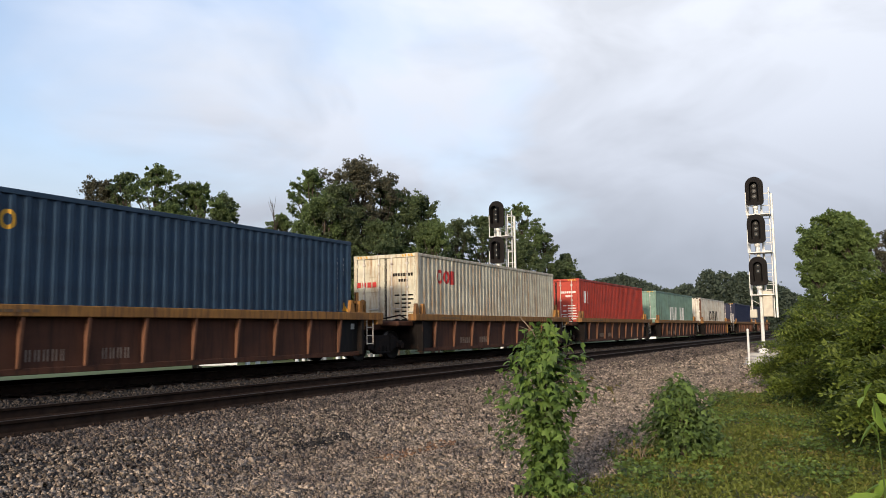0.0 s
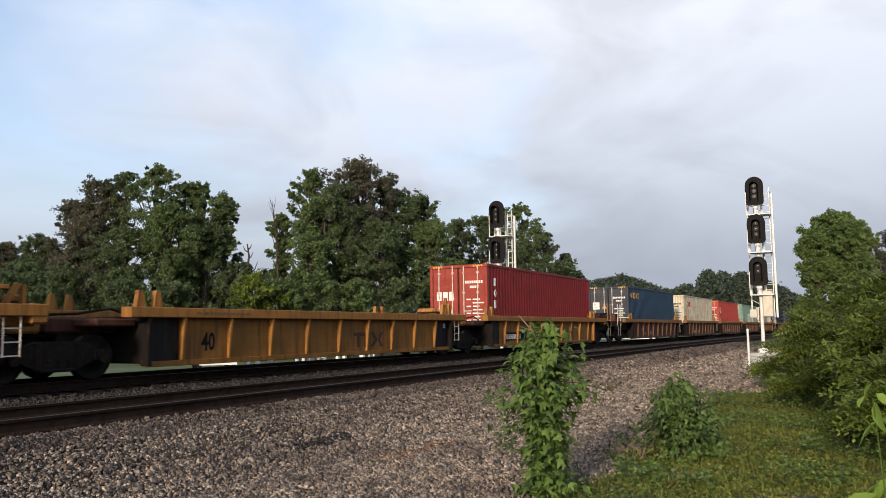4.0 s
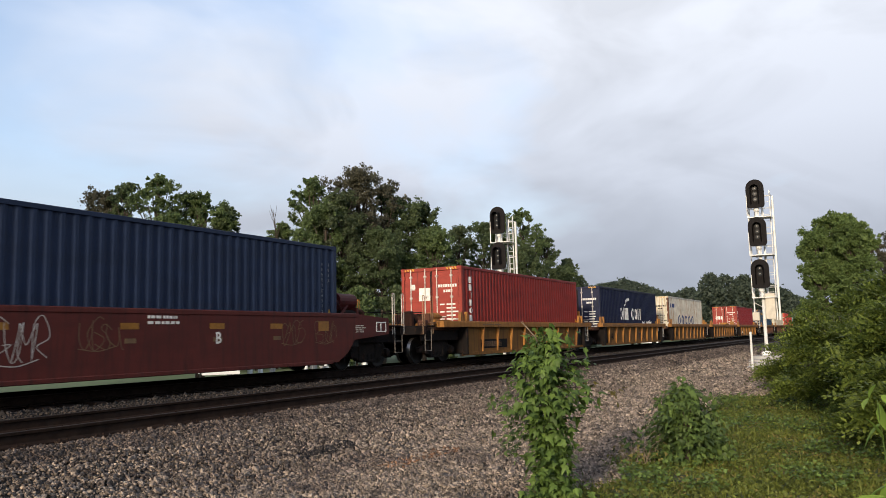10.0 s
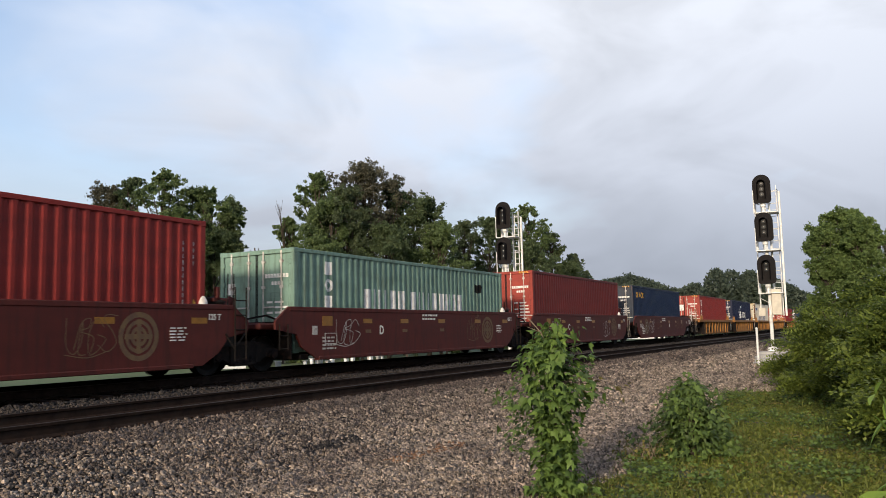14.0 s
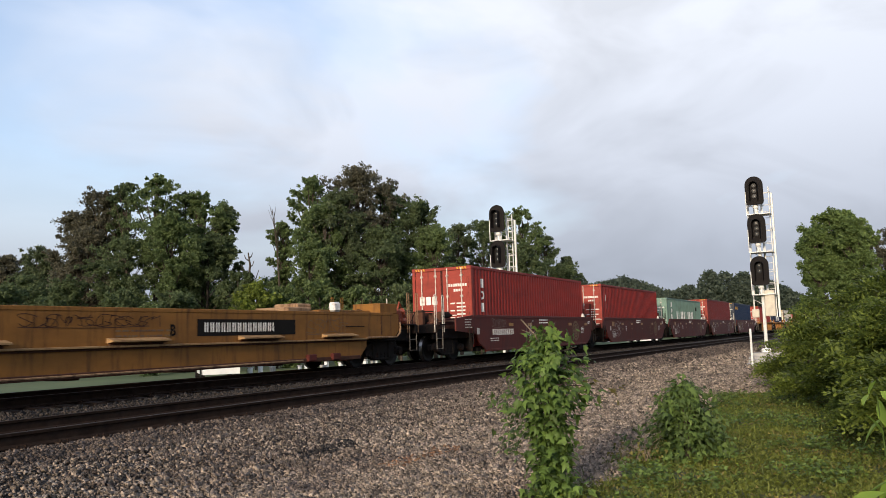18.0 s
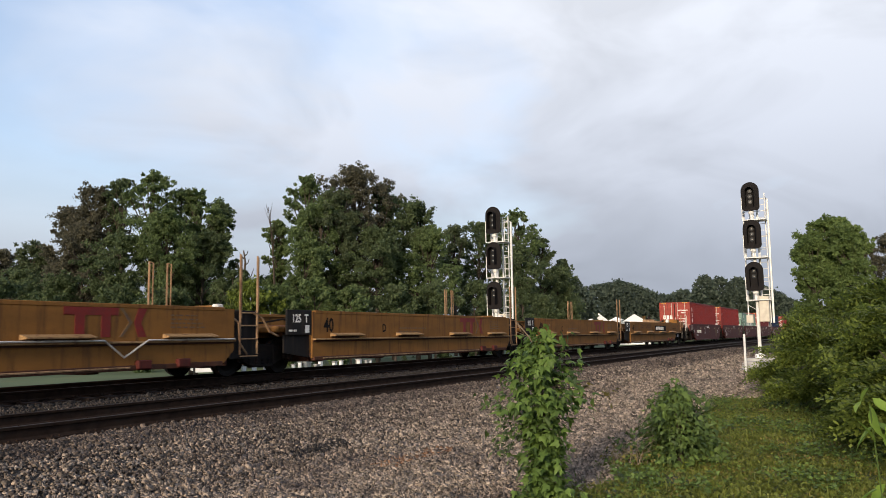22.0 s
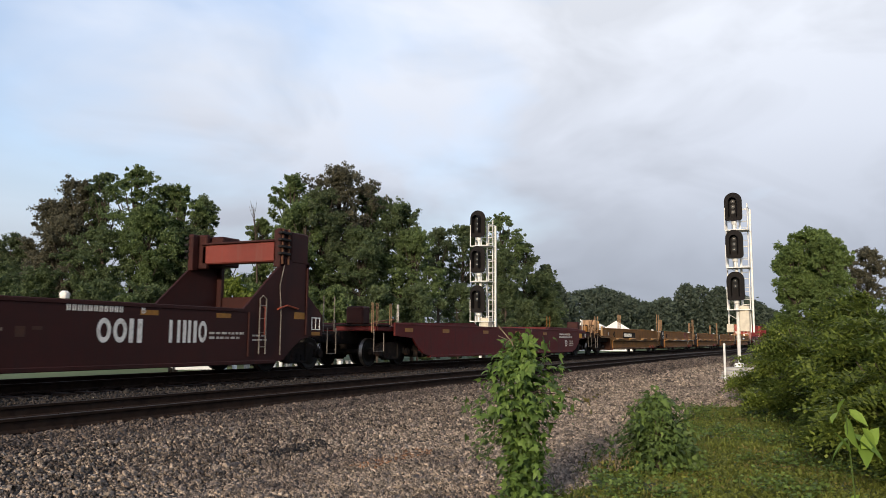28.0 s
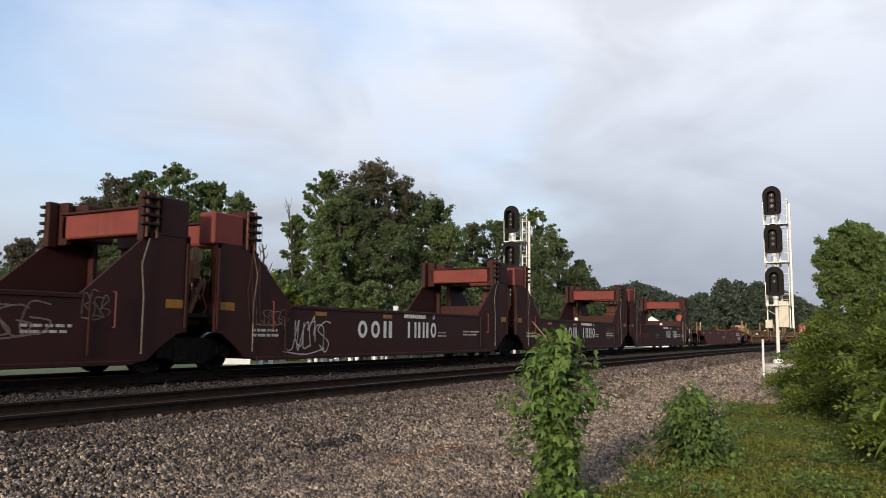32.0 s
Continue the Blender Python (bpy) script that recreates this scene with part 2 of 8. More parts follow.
M = dict(
    red=paint("red container paint", (0.25, 0.028, 0.022), 0.12, (0.10, 0.02, 0.018)),
    tex_red=paint("crimson container paint", (0.235, 0.020, 0.021), 0.12, (0.09, 0.018, 0.018)),
    dull_red=paint("dull brick red container paint", (0.150, 0.026, 0.024), 0.2, (0.09, 0.022, 0.02)),
    orange_red=paint("orange red container paint", (0.42, 0.055, 0.035), 0.1, (0.15, 0.03, 0.02)),
    # lighter and more orange than the container side walls
    door_red=paint("lighter red door paint", (0.30, 0.048, 0.033), 0.14, (0.13, 0.03, 0.022)),
    tread=material("polished wheel tread", (0.42, 0.39, 0.36), (0.30, 0.27, 0.25), 0.35, 0.9, 6),
    blue=paint("steel blue container paint", (0.028, 0.058, 0.100), 0.14, (0.028, 0.05, 0.08)),
    navy=paint("navy container paint", (0.010, 0.014, 0.042), 0.12, (0.012, 0.02, 0.05)),
    seaway=paint("dusky navy container paint", (0.014, 0.026, 0.062), 0.12, (0.012, 0.022, 0.05)),
    step=material("worn grey step iron", (0.20, 0.18, 0.155), (0.10, 0.085, 0.07), 0.7, 0, 6),
    slate=paint("grey blue door paint", (0.038, 0.046, 0.062), 0.2),
    white=paint("off white container paint", (0.66, 0.64, 0.56), 0.42, (0.34, 0.22, 0.12)),
    cream=paint("cream container paint", (0.62, 0.58, 0.45), 0.45, (0.32, 0.20, 0.11)),
    green=paint("sea green container paint", (0.19, 0.30, 0.24), 0.35, (0.10, 0.13, 0.095)),
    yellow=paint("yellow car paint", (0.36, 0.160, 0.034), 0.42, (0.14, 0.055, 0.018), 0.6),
    # base darker than the chord and rib yellow, with brown streaks
    yellow_panel=paint("darker streaked yellow panel paint", (0.235, 0.105, 0.022), 0.35, (0.075, 0.036, 0.016), 0.7),
    yellow_dirty=paint("dirty yellow car paint", (0.25, 0.112, 0.026), 0.30, (0.085, 0.038, 0.016), 0.7),
    # worn tan, also the paler tone given to sunlit pad tops
    yellow_worn_lit=paint("worn and sunlit tan paint", (0.36, 0.22, 0.10), 0.3, (0.12, 0.05, 0.03), 0.7),
    post_rust=paint("rust-streaked post paint", (0.36, 0.225, 0.125), 0.4, (0.09, 0.045, 0.025), 0.7),
    rusty=paint("rusted brown car paint", (0.088, 0.036, 0.021), 0.45, (0.042, 0.020, 0.014), 0.75),
    rust_rib=paint("rust-edged brown rib paint", (0.17, 0.078, 0.045), 0.4, (0.07, 0.032, 0.02), 0.75),
    faint=material("faint worn marking paint", (0.20, 0.15, 0.12), (0.12, 0.08, 0.06), 0.8, 0, 9),
    rust_yellow=paint("rusted yellow chord paint", (0.33, 0.16, 0.045), 0.5, (0.10, 0.05, 0.03), 0.7),
    brown=paint("red brown car paint", (0.098, 0.020, 0.015), 0.35, (0.048, 0.015, 0.012), 0.6),
    dark_brown=paint("dark brown car paint", (0.037, 0.0088, 0.0070), 0.35, (0.025, 0.0085, 0.007), 0.6),
    maroon=paint("maroon car paint", (0.098, 0.011, 0.010), 0.3, (0.05, 0.010, 0.009), 0.55),
    # redder than the dark brown car: sunlit faces put into colour
    beam_red=paint("red beam paint with sun in its tone", (0.175, 0.038, 0.029), 0.35, (0.14, 0.05, 0.04), 0.65),
    black=material("black car paint", (0.012, 0.011, 0.011), None, 0.65, 0, 3, (1, 1, 1), (0.03, 0.022, 0.017), 0.35, 2.0, STREAK, spec=0.2),
    grime=material("grimy running gear steel", (0.012, 0.009, 0.008), (0.006, 0.005, 0.005), 0.85, 0.0, 5, (1, 1, 1), (0.05, 0.024, 0.015), 0.25, 4.0, (1, 1, 1), 0.3, 30, spec=0.15),
    truck_steel=material("grimy brown truck casting", (0.017, 0.013, 0.011), (0.008, 0.007, 0.006), 0.85, 0.0, 5, (1, 1, 1), (0.035, 0.019, 0.013), 0.3, 4.0, (1, 1, 1), 0.3, 30, spec=0.15),
    wheel=material("worn wheel steel", (0.016, 0.013, 0.011), (0.008, 0.006, 0.005), 0.6, 0.1, 6, spec=0.2),
    steel=material("galvanised steel", (0.55, 0.55, 0.53), (0.42, 0.42, 0.41), 0.45, 0.6, 8, (1, 1, 1), RUST, 0.1, 3),
    lock=material("galvanised lock rod", (0.60, 0.57, 0.52), (0.42, 0.38, 0.34), 0.5, 0.3, 8, (1, 1, 1), RUST, 0.25, 5),
    mark_white=material("white marking paint", (0.78, 0.77, 0.73), (0.6, 0.58, 0.54), 0.6, 0, 6, (1, 1, 1), (0.3, 0.24, 0.2), 0.15, 5),
    mark_red=material("red marking paint", (0.50, 0.03, 0.025), None, 0.55, 0, 6),
    mark_ttx=material("faded red marking paint", (0.20, 0.016, 0.012), (0.14, 0.018, 0.012), 0.6, 0, 6),
    mark_blue=material("blue marking paint", (0.022, 0.05, 0.16), None, 0.55, 0, 6),
    mark_gold=material("amber marking paint", (0.62, 0.33, 0.03), None, 0.55, 0, 6),
    mark_black=material("black marking paint", (0.012, 0.011, 0.010), None, 0.75, 0, 6, spec=0.1),
    mark_brown=material("faded brown marking paint", (0.16, 0.10, 0.045), (0.11, 0.06, 0.04), 0.7, 0, 6),
    mark_umber=material("dark umber marking paint", (0.060, 0.024, 0.012), (0.035, 0.016, 0.010), 0.7, 0, 6),
    reflector=material("yellow reflector sheet", (0.30, 0.14, 0.02), (0.21, 0.095, 0.018), 0.35, 0, 9),
    rail_side=material("rusted rail steel", (0.030, 0.019, 0.014), (0.016, 0.010, 0.008), 0.9, 0.0, 7, (1, 1, 1), (0.03, 0.022, 0.018), 0.3, 4, spec=0.1),
    rail_top=material("worn rail head", (0.05, 0.036, 0.03), (0.022, 0.017, 0.014), 0.6, 0.1, 6, spec=0.15),
    tie=material("weathered timber tie", (0.030, 0.021, 0.017), (0.014, 0.010, 0.009), 0.9, 0, 5, (0.6, 6, 6), (0.022, 0.017, 0.014), 0.3, 3, (1, 1, 1), 0.5, 25, 0.3, spec=0.1),
    stone=material("grey granite ballast", (0.40, 0.318, 0.245), (0.115, 0.090, 0.068), 0.9, 0, 6, (1, 1, 1), (0.12, 0.09, 0.075), 0.25, 0.5, (1, 1, 1), 0.4, 60, 0.6, True),
    # black from oil, and darker still for the shade under the train
    dark_stone=material("ballast black with oil and train shade", (0.036, 0.030, 0.027), (0.016, 0.0135, 0.012), 0.85, 0, 6, vary=0.5, island=True),
    brown_stone=material("rust-stained brown ballast", (0.17, 0.132, 0.105), (0.07, 0.052, 0.042), 0.9, 0, 6, (1, 1, 1), (0.06, 0.045, 0.038), 0.3, 0.6, (1, 1, 1), 0.4, 60, 0.75, True),
    rust_stone=material("orange-stained ballast", (0.30, 0.16, 0.085), (0.16, 0.09, 0.055), 0.9, 0, 6, vary=0.5, island=True),
    # brown made darker to hold the shade beside the train
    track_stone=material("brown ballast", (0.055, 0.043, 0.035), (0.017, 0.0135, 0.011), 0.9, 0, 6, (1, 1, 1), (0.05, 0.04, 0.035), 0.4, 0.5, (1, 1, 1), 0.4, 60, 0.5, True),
    signal_white=material("white enamelled steel", (0.74, 0.74, 0.71), (0.62, 0.61, 0.57), 0.4, 0, 4, (1, 1, 1), (0.35, 0.28, 0.2), 0.2, 3, (4, 4, 0.6)),
    signal_black=material("matt black signal head", (0.014, 0.012, 0.012), (0.010, 0.009, 0.009), 0.8, 0, 5, spec=0.15),
    beige=material("beige relay case paint", (0.55, 0.50, 0.40), (0.45, 0.40, 0.32), 0.5, 0, 4),
    concrete=material("grey concrete", (0.42, 0.41, 0.38), (0.30, 0.29, 0.27), 0.85, 0, 3, (1, 1, 1), (0.2, 0.17, 0.14), 0.3, 2, (1, 1, 1), 0.3, 40),
    bark=material("grey brown bark", (0.07, 0.054, 0.04), (0.032, 0.025, 0.02), 0.9, 0, 4, (4, 4, 0.8), None, 0, 1, (1, 1, 1), 0.6, 20),
    house_wall=material("white siding", (0.76, 0.76, 0.74), (0.68, 0.68, 0.66), 0.6, 0, 2),
    house_roof=material("pale metal roof", (0.70, 0.70, 0.69), (0.6, 0.6, 0.6), 0.45, 0, 3),
    grass_field=material("meadow grass", (0.056, 0.078, 0.026), (0.032, 0.047, 0.016), 0.9, 0, 0.25, (1, 1, 1), (0.10, 0.085, 0.045), 0.3, 0.6, (1, 1, 1), 0.4, 6),
    vehicle=material("white vehicle paint", (0.74, 0.74, 0.73), (0.68, 0.68, 0.67), 0.3, 0, 2),
    glass=material("dark window glass", (0.03, 0.035, 0.04), None, 0.08, 0, 2),
    orange=material("orange-red gear paint", (0.34, 0.065, 0.026), (0.16, 0.04, 0.02), 0.5, 0, 5),
)


def leaf_material(name, base, base2, trans=0.35, rough=0.55):
    m = bpy.data.materials.new(name)
    m.use_nodes = True
    nt = m.node_tree
    n, l = nt.nodes, nt.links
    bsdf = n["Principled BSDF"]
    bsdf.inputs["Roughness"].default_value = rough
    bsdf.inputs["Specular IOR Level"].default_value = 0.25
    geo = n.new("ShaderNodeNewGeometry")
    tc = n.new("ShaderNodeTexCoord")
    big = n.new("ShaderNodeTexNoise")
    big.inputs["Scale"].default_value, big.inputs["Detail"].default_value = 0.6, 3.0
    l.new(tc.outputs["Object"], big.inputs["Vector"])
    add = n.new("ShaderNodeMath")
    add.operation = "MULTIPLY_ADD"
    add.inputs[1].default_value = 0.55
    l.new(geo.outputs["Random Per Island"], add.inputs[0])
    sub = n.new("ShaderNodeMath")
    sub.operation = "MULTIPLY_ADD"
    sub.inputs[1].default_value, sub.inputs[2].default_value = 1.1, -0.33
    l.new(big.outputs["Fac"], sub.inputs[0])
    l.new(sub.outputs["Value"], add.inputs[2])
    ramp = n.new("ShaderNodeValToRGB")
    ramp.color_ramp.elements[0].color, ramp.color_ramp.elements[1].color = (*base2, 1), (*base, 1)
    ramp.color_ramp.elements[0].position, ramp.color_ramp.elements[1].position = 0.15, 0.85
    l.new(add.outputs["Value"], ramp.inputs["Fac"])
    l.new(ramp.outputs["Color"], bsdf.inputs["Base Color"])
    tr = n.new("ShaderNodeBsdfTranslucent")
    l.new(ramp.outputs["Color"], tr.inputs["Color"])
    mx = n.new("ShaderNodeMixShader")
    mx.inputs["Fac"].default_value = trans
    l.new(bsdf.outputs["BSDF"], mx.inputs[1])
    l.new(tr.outputs["BSDF"], mx.inputs[2])
    l.new(mx.outputs["Shader"], n["Material Output"].inputs["Surface"])
    return m


LEAF = dict(
    oak=leaf_material("broad tree leaf", (0.160, 0.208, 0.092), (0.073, 0.099, 0.049), 0.55),
    light=leaf_material("fresh tree leaf", (0.192, 0.256, 0.096), (0.086, 0.122, 0.051), 0.52),
    pine=leaf_material("brown-tinged spring leaf", (0.160, 0.150, 0.098), (0.084, 0.082, 0.056), 0.5),
    fresh=leaf_material("bright green leaf", (0.20, 0.275, 0.085), (0.09, 0.135, 0.045), 0.5),
    olive=leaf_material("dusky olive leaf", (0.135, 0.168, 0.082), (0.075, 0.098, 0.052), 0.5),
    # distance haze put into the leaf colour: pale, bluish, low contrast
    far=leaf_material("far woodland leaf with haze in its tone", (0.085, 0.110, 0.078), (0.066, 0.088, 0.064), 0.4),
    vine=leaf_material("vine leaf", (0.17, 0.262, 0.055), (0.035, 0.066, 0.018), 0.32),
    bramble=leaf_material("dark bramble leaf", (0.14, 0.21, 0.05), (0.030, 0.052, 0.016), 0.25),
    bush=leaf_material("feathery shrub leaf", (0.240, 0.295, 0.052), (0.058, 0.086, 0.020), 0.5),
    shoot=leaf_material("young shoot leaf", (0.30, 0.42, 0.07), (0.13, 0.22, 0.036), 0.4),
    grass=leaf_material("weedy grass blade", (0.185, 0.210, 0.042), (0.050, 0.066, 0.017), 0.35),
    dry=leaf_material("yellowed leaf", (0.24, 0.21, 0.06), (0.13, 0.11, 0.035), 0.3),
)

# ---- mesh helpers ----


class Geo:
    """Collects vertices and faces of one mesh."""

    def __init__(self):
        self.v, self.f = [], []

    def add(self, verts, faces):
        k = len(self.v)
        self.v += [tuple(p) for p in verts]
        self.f += [tuple(i + k for i in q) for q in faces]
        return self

    def box(self, x0, x1, y0, y1, z0, z1):
        x0, x1, y0, y1, z0, z1 = min(x0, x1), max(x0, x1), min(y0, y1), max(y0, y1), min(z0, z1), max(z0, z1)
        return self.add([(x0, y0, z0), (x1, y0, z0), (x1, y1, z0), (x0, y1, z0), (x0, y0, z1), (x1, y0, z1), (x1, y1, z1), (x0, y1, z1)],
                        [(0, 3, 2, 1), (4, 5, 6, 7), (0, 1, 5, 4), (1, 2, 6, 5), (2, 3, 7, 6), (3, 0, 4, 7)])

    def bbox(self, x0, x1, y0, y1, z0, z1, b=0.012):
        """A box with bevelled edges."""
        x0, x1, y0, y1, z0, z1 = min(x0, x1), max(x0, x1), min(y0, y1), max(y0, y1), min(z0, z1), max(z0, z1)
        b = min(b, (x1 - x0) * 0.3, (y1 - y0) * 0.3, (z1 - z0) * 0.3)
        X, Y, Z = (x0, x1), (y0, y1), (z0, z1)
        idx, vs = {}, []
        for i in (0, 1):
            for j in (0, 1):
                for k in (0, 1):
                    sx, sy, sz = 1 - 2 * i, 1 - 2 * j, 1 - 2 * k
                    for a, p in enumerate(((X[i], Y[j] + sy * b, Z[k] + sz * b), (X[i] + sx * b, Y[j], Z[k] + sz * b), (X[i] + sx * b, Y[j] + sy * b, Z[k]))):
                        idx[i, j, k, a] = len(vs)
                        vs.append(p)
        fs = []
        c = Vector(((x0 + x1) / 2, (y0 + y1) / 2, (z0 + z1) / 2))

        def face(ids):
            p = [Vector(vs[i]) for i in ids]
            nrm = (p[1] - p[0]).cross(p[2] - p[0])
            mid = sum(p, Vector()) / len(p)
            fs.append(tuple(ids) if nrm.dot(mid - c) > 0 else tuple(reversed(ids)))

        for s in (0, 1):
            face([idx[s, 0, 0, 0], idx[s, 1, 0, 0], idx[s, 1, 1, 0], idx[s, 0, 1, 0]])
            face([idx[0, s, 0, 1], idx[1, s, 0, 1], idx[1, s, 1, 1], idx[0, s, 1, 1]])
            face([idx[0, 0, s, 2], idx[1, 0, s, 2], idx[1, 1, s, 2], idx[0, 1, s, 2]])
            for t in (0, 1):
                face([idx[s, t, 0, 0], idx[s, t, 1, 0], idx[s, t, 1, 1], idx[s, t, 0, 1]])
                face([idx[s, 0, t, 0], idx[s, 1, t, 0], idx[s, 1, t, 2], idx[s, 0, t, 2]])
                face([idx[0, s, t, 1], idx[1, s, t, 1], idx[1, s, t, 2], idx[0, s, t, 2]])
                for u in (0, 1):
                    face([idx[s, t, u, 0], idx[s, t, u, 1], idx[s, t, u, 2]])
        return self.add(vs, fs)

    def prism(self, outline, y0, y1):
        """An outline of (x, z), turning anticlockwise seen from -y, drawn out from y0 to y1."""
        n = len(outline)
        vs = [(x, y0, z) for x, z in outline] + [(x, y1, z) for x, z in outline]
        fs = [tuple(range(n)), tuple(reversed(range(n, 2 * n)))]
        fs += [(i, i + n, (i + 1) % n + n, (i + 1) % n) for i in range(n)]
        return self.add(vs, fs)

    def tube(self, points, r0, r1=None, sides=6):
        """A round bar through points, from radius r0 to r1, closed at its ends."""
        r1 = r0 if r1 is None else r1
        pts = [Vector(p) for p in points]
        n = len(pts)
        vs = []
        for i, p in enumerate(pts):
            d = (pts[min(i + 1, n - 1)] - pts[max(i - 1, 0)]).normalized()
            a = d.orthogonal().normalized() if i == 0 else (a - d * a.dot(d)).normalized()
            b = d.cross(a)
            r = r0 + (r1 - r0) * i / max(1, n - 1)
            vs += [p + (a * math.cos(2 * math.pi * k / sides) + b * math.sin(2 * math.pi * k / sides)) * r for k in range(sides)]
        fs = []
        for i in range(n - 1):
            for k in range(sides):
                k2 = (k + 1) % sides
                fs.append((i * sides + k, i * sides + k2, (i + 1) * sides + k2, (i + 1) * sides + k))
        fs.append(tuple(reversed(range(sides))))
        fs.append(tuple(range((n - 1) * sides, n * sides)))
        return self.add(vs, fs)

    def lathe(self, profile, centre, axis="y", sides=20):
        """A profile of (radius, along) turned round an axis through centre."""
        n = len(profile)
        vs = []
        for r, h in profile:
            for k in range(sides):
                a = 2 * math.pi * k / sides
                c, s = r * math.cos(a), r * math.sin(a)
                p = {"y": (c, h, -s), "x": (h, c, s), "z": (c, s, h)}[axis]
                vs.append((centre[0] + p[0], centre[1] + p[1], centre[2] + p[2]))
        fs = []
        for i in range(n - 1):
            for k in range(sides):
                k2 = (k + 1) % sides
                fs.append((i * sides + k, i * sides + k2, (i + 1) * sides + k2, (i + 1) * sides + k))
        fs.append(tuple(reversed(range(sides))))
        fs.append(tuple(range((n - 1) * sides, n * sides)))
        return self.add(vs, fs)

    def mesh(self, name, mat):
        me = bpy.data.meshes.new(name)
        me.from_pydata(self.v, [], self.f)
        me.materials.append(mat)
        return me


def part(name, geo, mat, parent, label="", at=None):
    """Links a Geo (or a finished mesh) as one part under a thing or a part."""
    me = geo.mesh(name, mat) if isinstance(geo, Geo) else geo
    ob = new(name, me)
    if parent is not None:
        ob.parent = parent
    if at is not None:
        ob.location = at
    return tagged(ob, label)


def thing(name, label, category, m, group="", kind=""):
    ob = new(name)
    ob.empty_display_size = 0.3
    ob.matrix_world = m
    return tagged(ob, label, category, group, kind)


def text_mesh(words, size, mat):
    cu = bpy.data.curves.new("marking", "FONT")
    cu.body, cu.size, cu.align_x, cu.resolution_u = words, size, "CENTER", 2
    cu.extrude, cu.offset = 0.002, size * 0.022
    ob = bpy.data.objects.new("marking", cu)
    scene.collection.objects.link(ob)
    me = bpy.data.meshes.new_from_object(ob)
    bpy.data.objects.remove(ob)
    me.materials.clear()
    me.materials.append(mat)
    return me


def lettering(words, size, mat, parent, x, y, z, side=-1, stretch=1.0):
    """Written characters on a side that faces -y (side -1) or the rear (side 0)."""
    ob = part("marking", text_mesh(words, size, mat), mat, parent)
    ob.matrix_basis = pose(x, y, z, 90, 0, 0 if side else -90) @ Matrix.Diagonal((stretch, 1, 1, 1))
    return ob


RIB_PITCH, RIB_DEPTH = 0.278, 0.040
BOX_L, BOX_W = 12.192, 2.438


def rib_knots(x0, x1):
    """Where the pressed side of a container bends between x0 and x1, with the depth at each bend."""
    n = max(1, round((x1 - x0) / RIB_PITCH))
    p = (x1 - x0) / n
    out = []
    for k in range(n):
        q = x0 + k * p
        out += [(q, 0.0), (q + p * 0.26, 0.0), (q + p * 0.5, RIB_DEPTH), (q + p * 0.76, RIB_DEPTH)]
    return out + [(x1, 0.0)]


SIDE_KNOTS = rib_knots(0.16, BOX_L - 0.16)


def side_depth(x):
    for (xa, da), (xb, db) in zip(SIDE_KNOTS, SIDE_KNOTS[1:]):
        if xa <= x <= xb:
            return da + (db - da) * (x - xa) / (xb - xa)
    return 0.0


def cut_at(poly, x, keep_left):
    out = []
    for (ax, az), (bx, bz) in zip(poly, poly[1:] + poly[:1]):
        ina, inb = (ax <= x, bx <= x) if keep_left else (ax >= x, bx >= x)
        if ina:
            out.append((ax, az))
        if ina != inb and ax != bx:
            out.append((x, az + (bz - az) * (x - ax) / (bx - ax)))
    return out


def painted(parent, polys, y, mat, name="emblem", label="", kind=""):
    """Paint of outlines (x, z) on the side that faces -y: on a flat wall at y, or following a container's pressed side (y None)."""
    g = Geo()
    for poly in polys:
        for tri in tessellate_polygon([[Vector((px, pz, 0)) for px, pz in poly]]):
            pieces = [[poly[i] for i in tri]]
            if y is None:
                rest, pieces = pieces[0], []
                lo, hi = min(p[0] for p in rest), max(p[0] for p in rest)
                for kx, _ in SIDE_KNOTS:
                    if lo < kx < hi:
                        left = cut_at(rest, kx, True)
                        if len(left) > 2:
                            pieces.append(left)
                        rest = cut_at(rest, kx, False)
                if len(rest) > 2:
                    pieces.append(rest)
            for p in pieces:
                area = sum(p0[0] * p1[1] - p1[0] * p0[1] for p0, p1 in zip(p, p[1:] + p[:1]))
                p = p if area > 0 else p[::-1]
                g.add([(px, (-(BOX_W / 2 - 0.012) + side_depth(px) - 0.004) if y is None else y, pz) for px, pz in p], [tuple(range(len(p)))])
    return tagged(part(name, g, mat, parent, label), kind=kind)


def rect(x0, x1, z0, z1):
    return [(x0, z0), (x1, z0), (x1, z1), (x0, z1)]


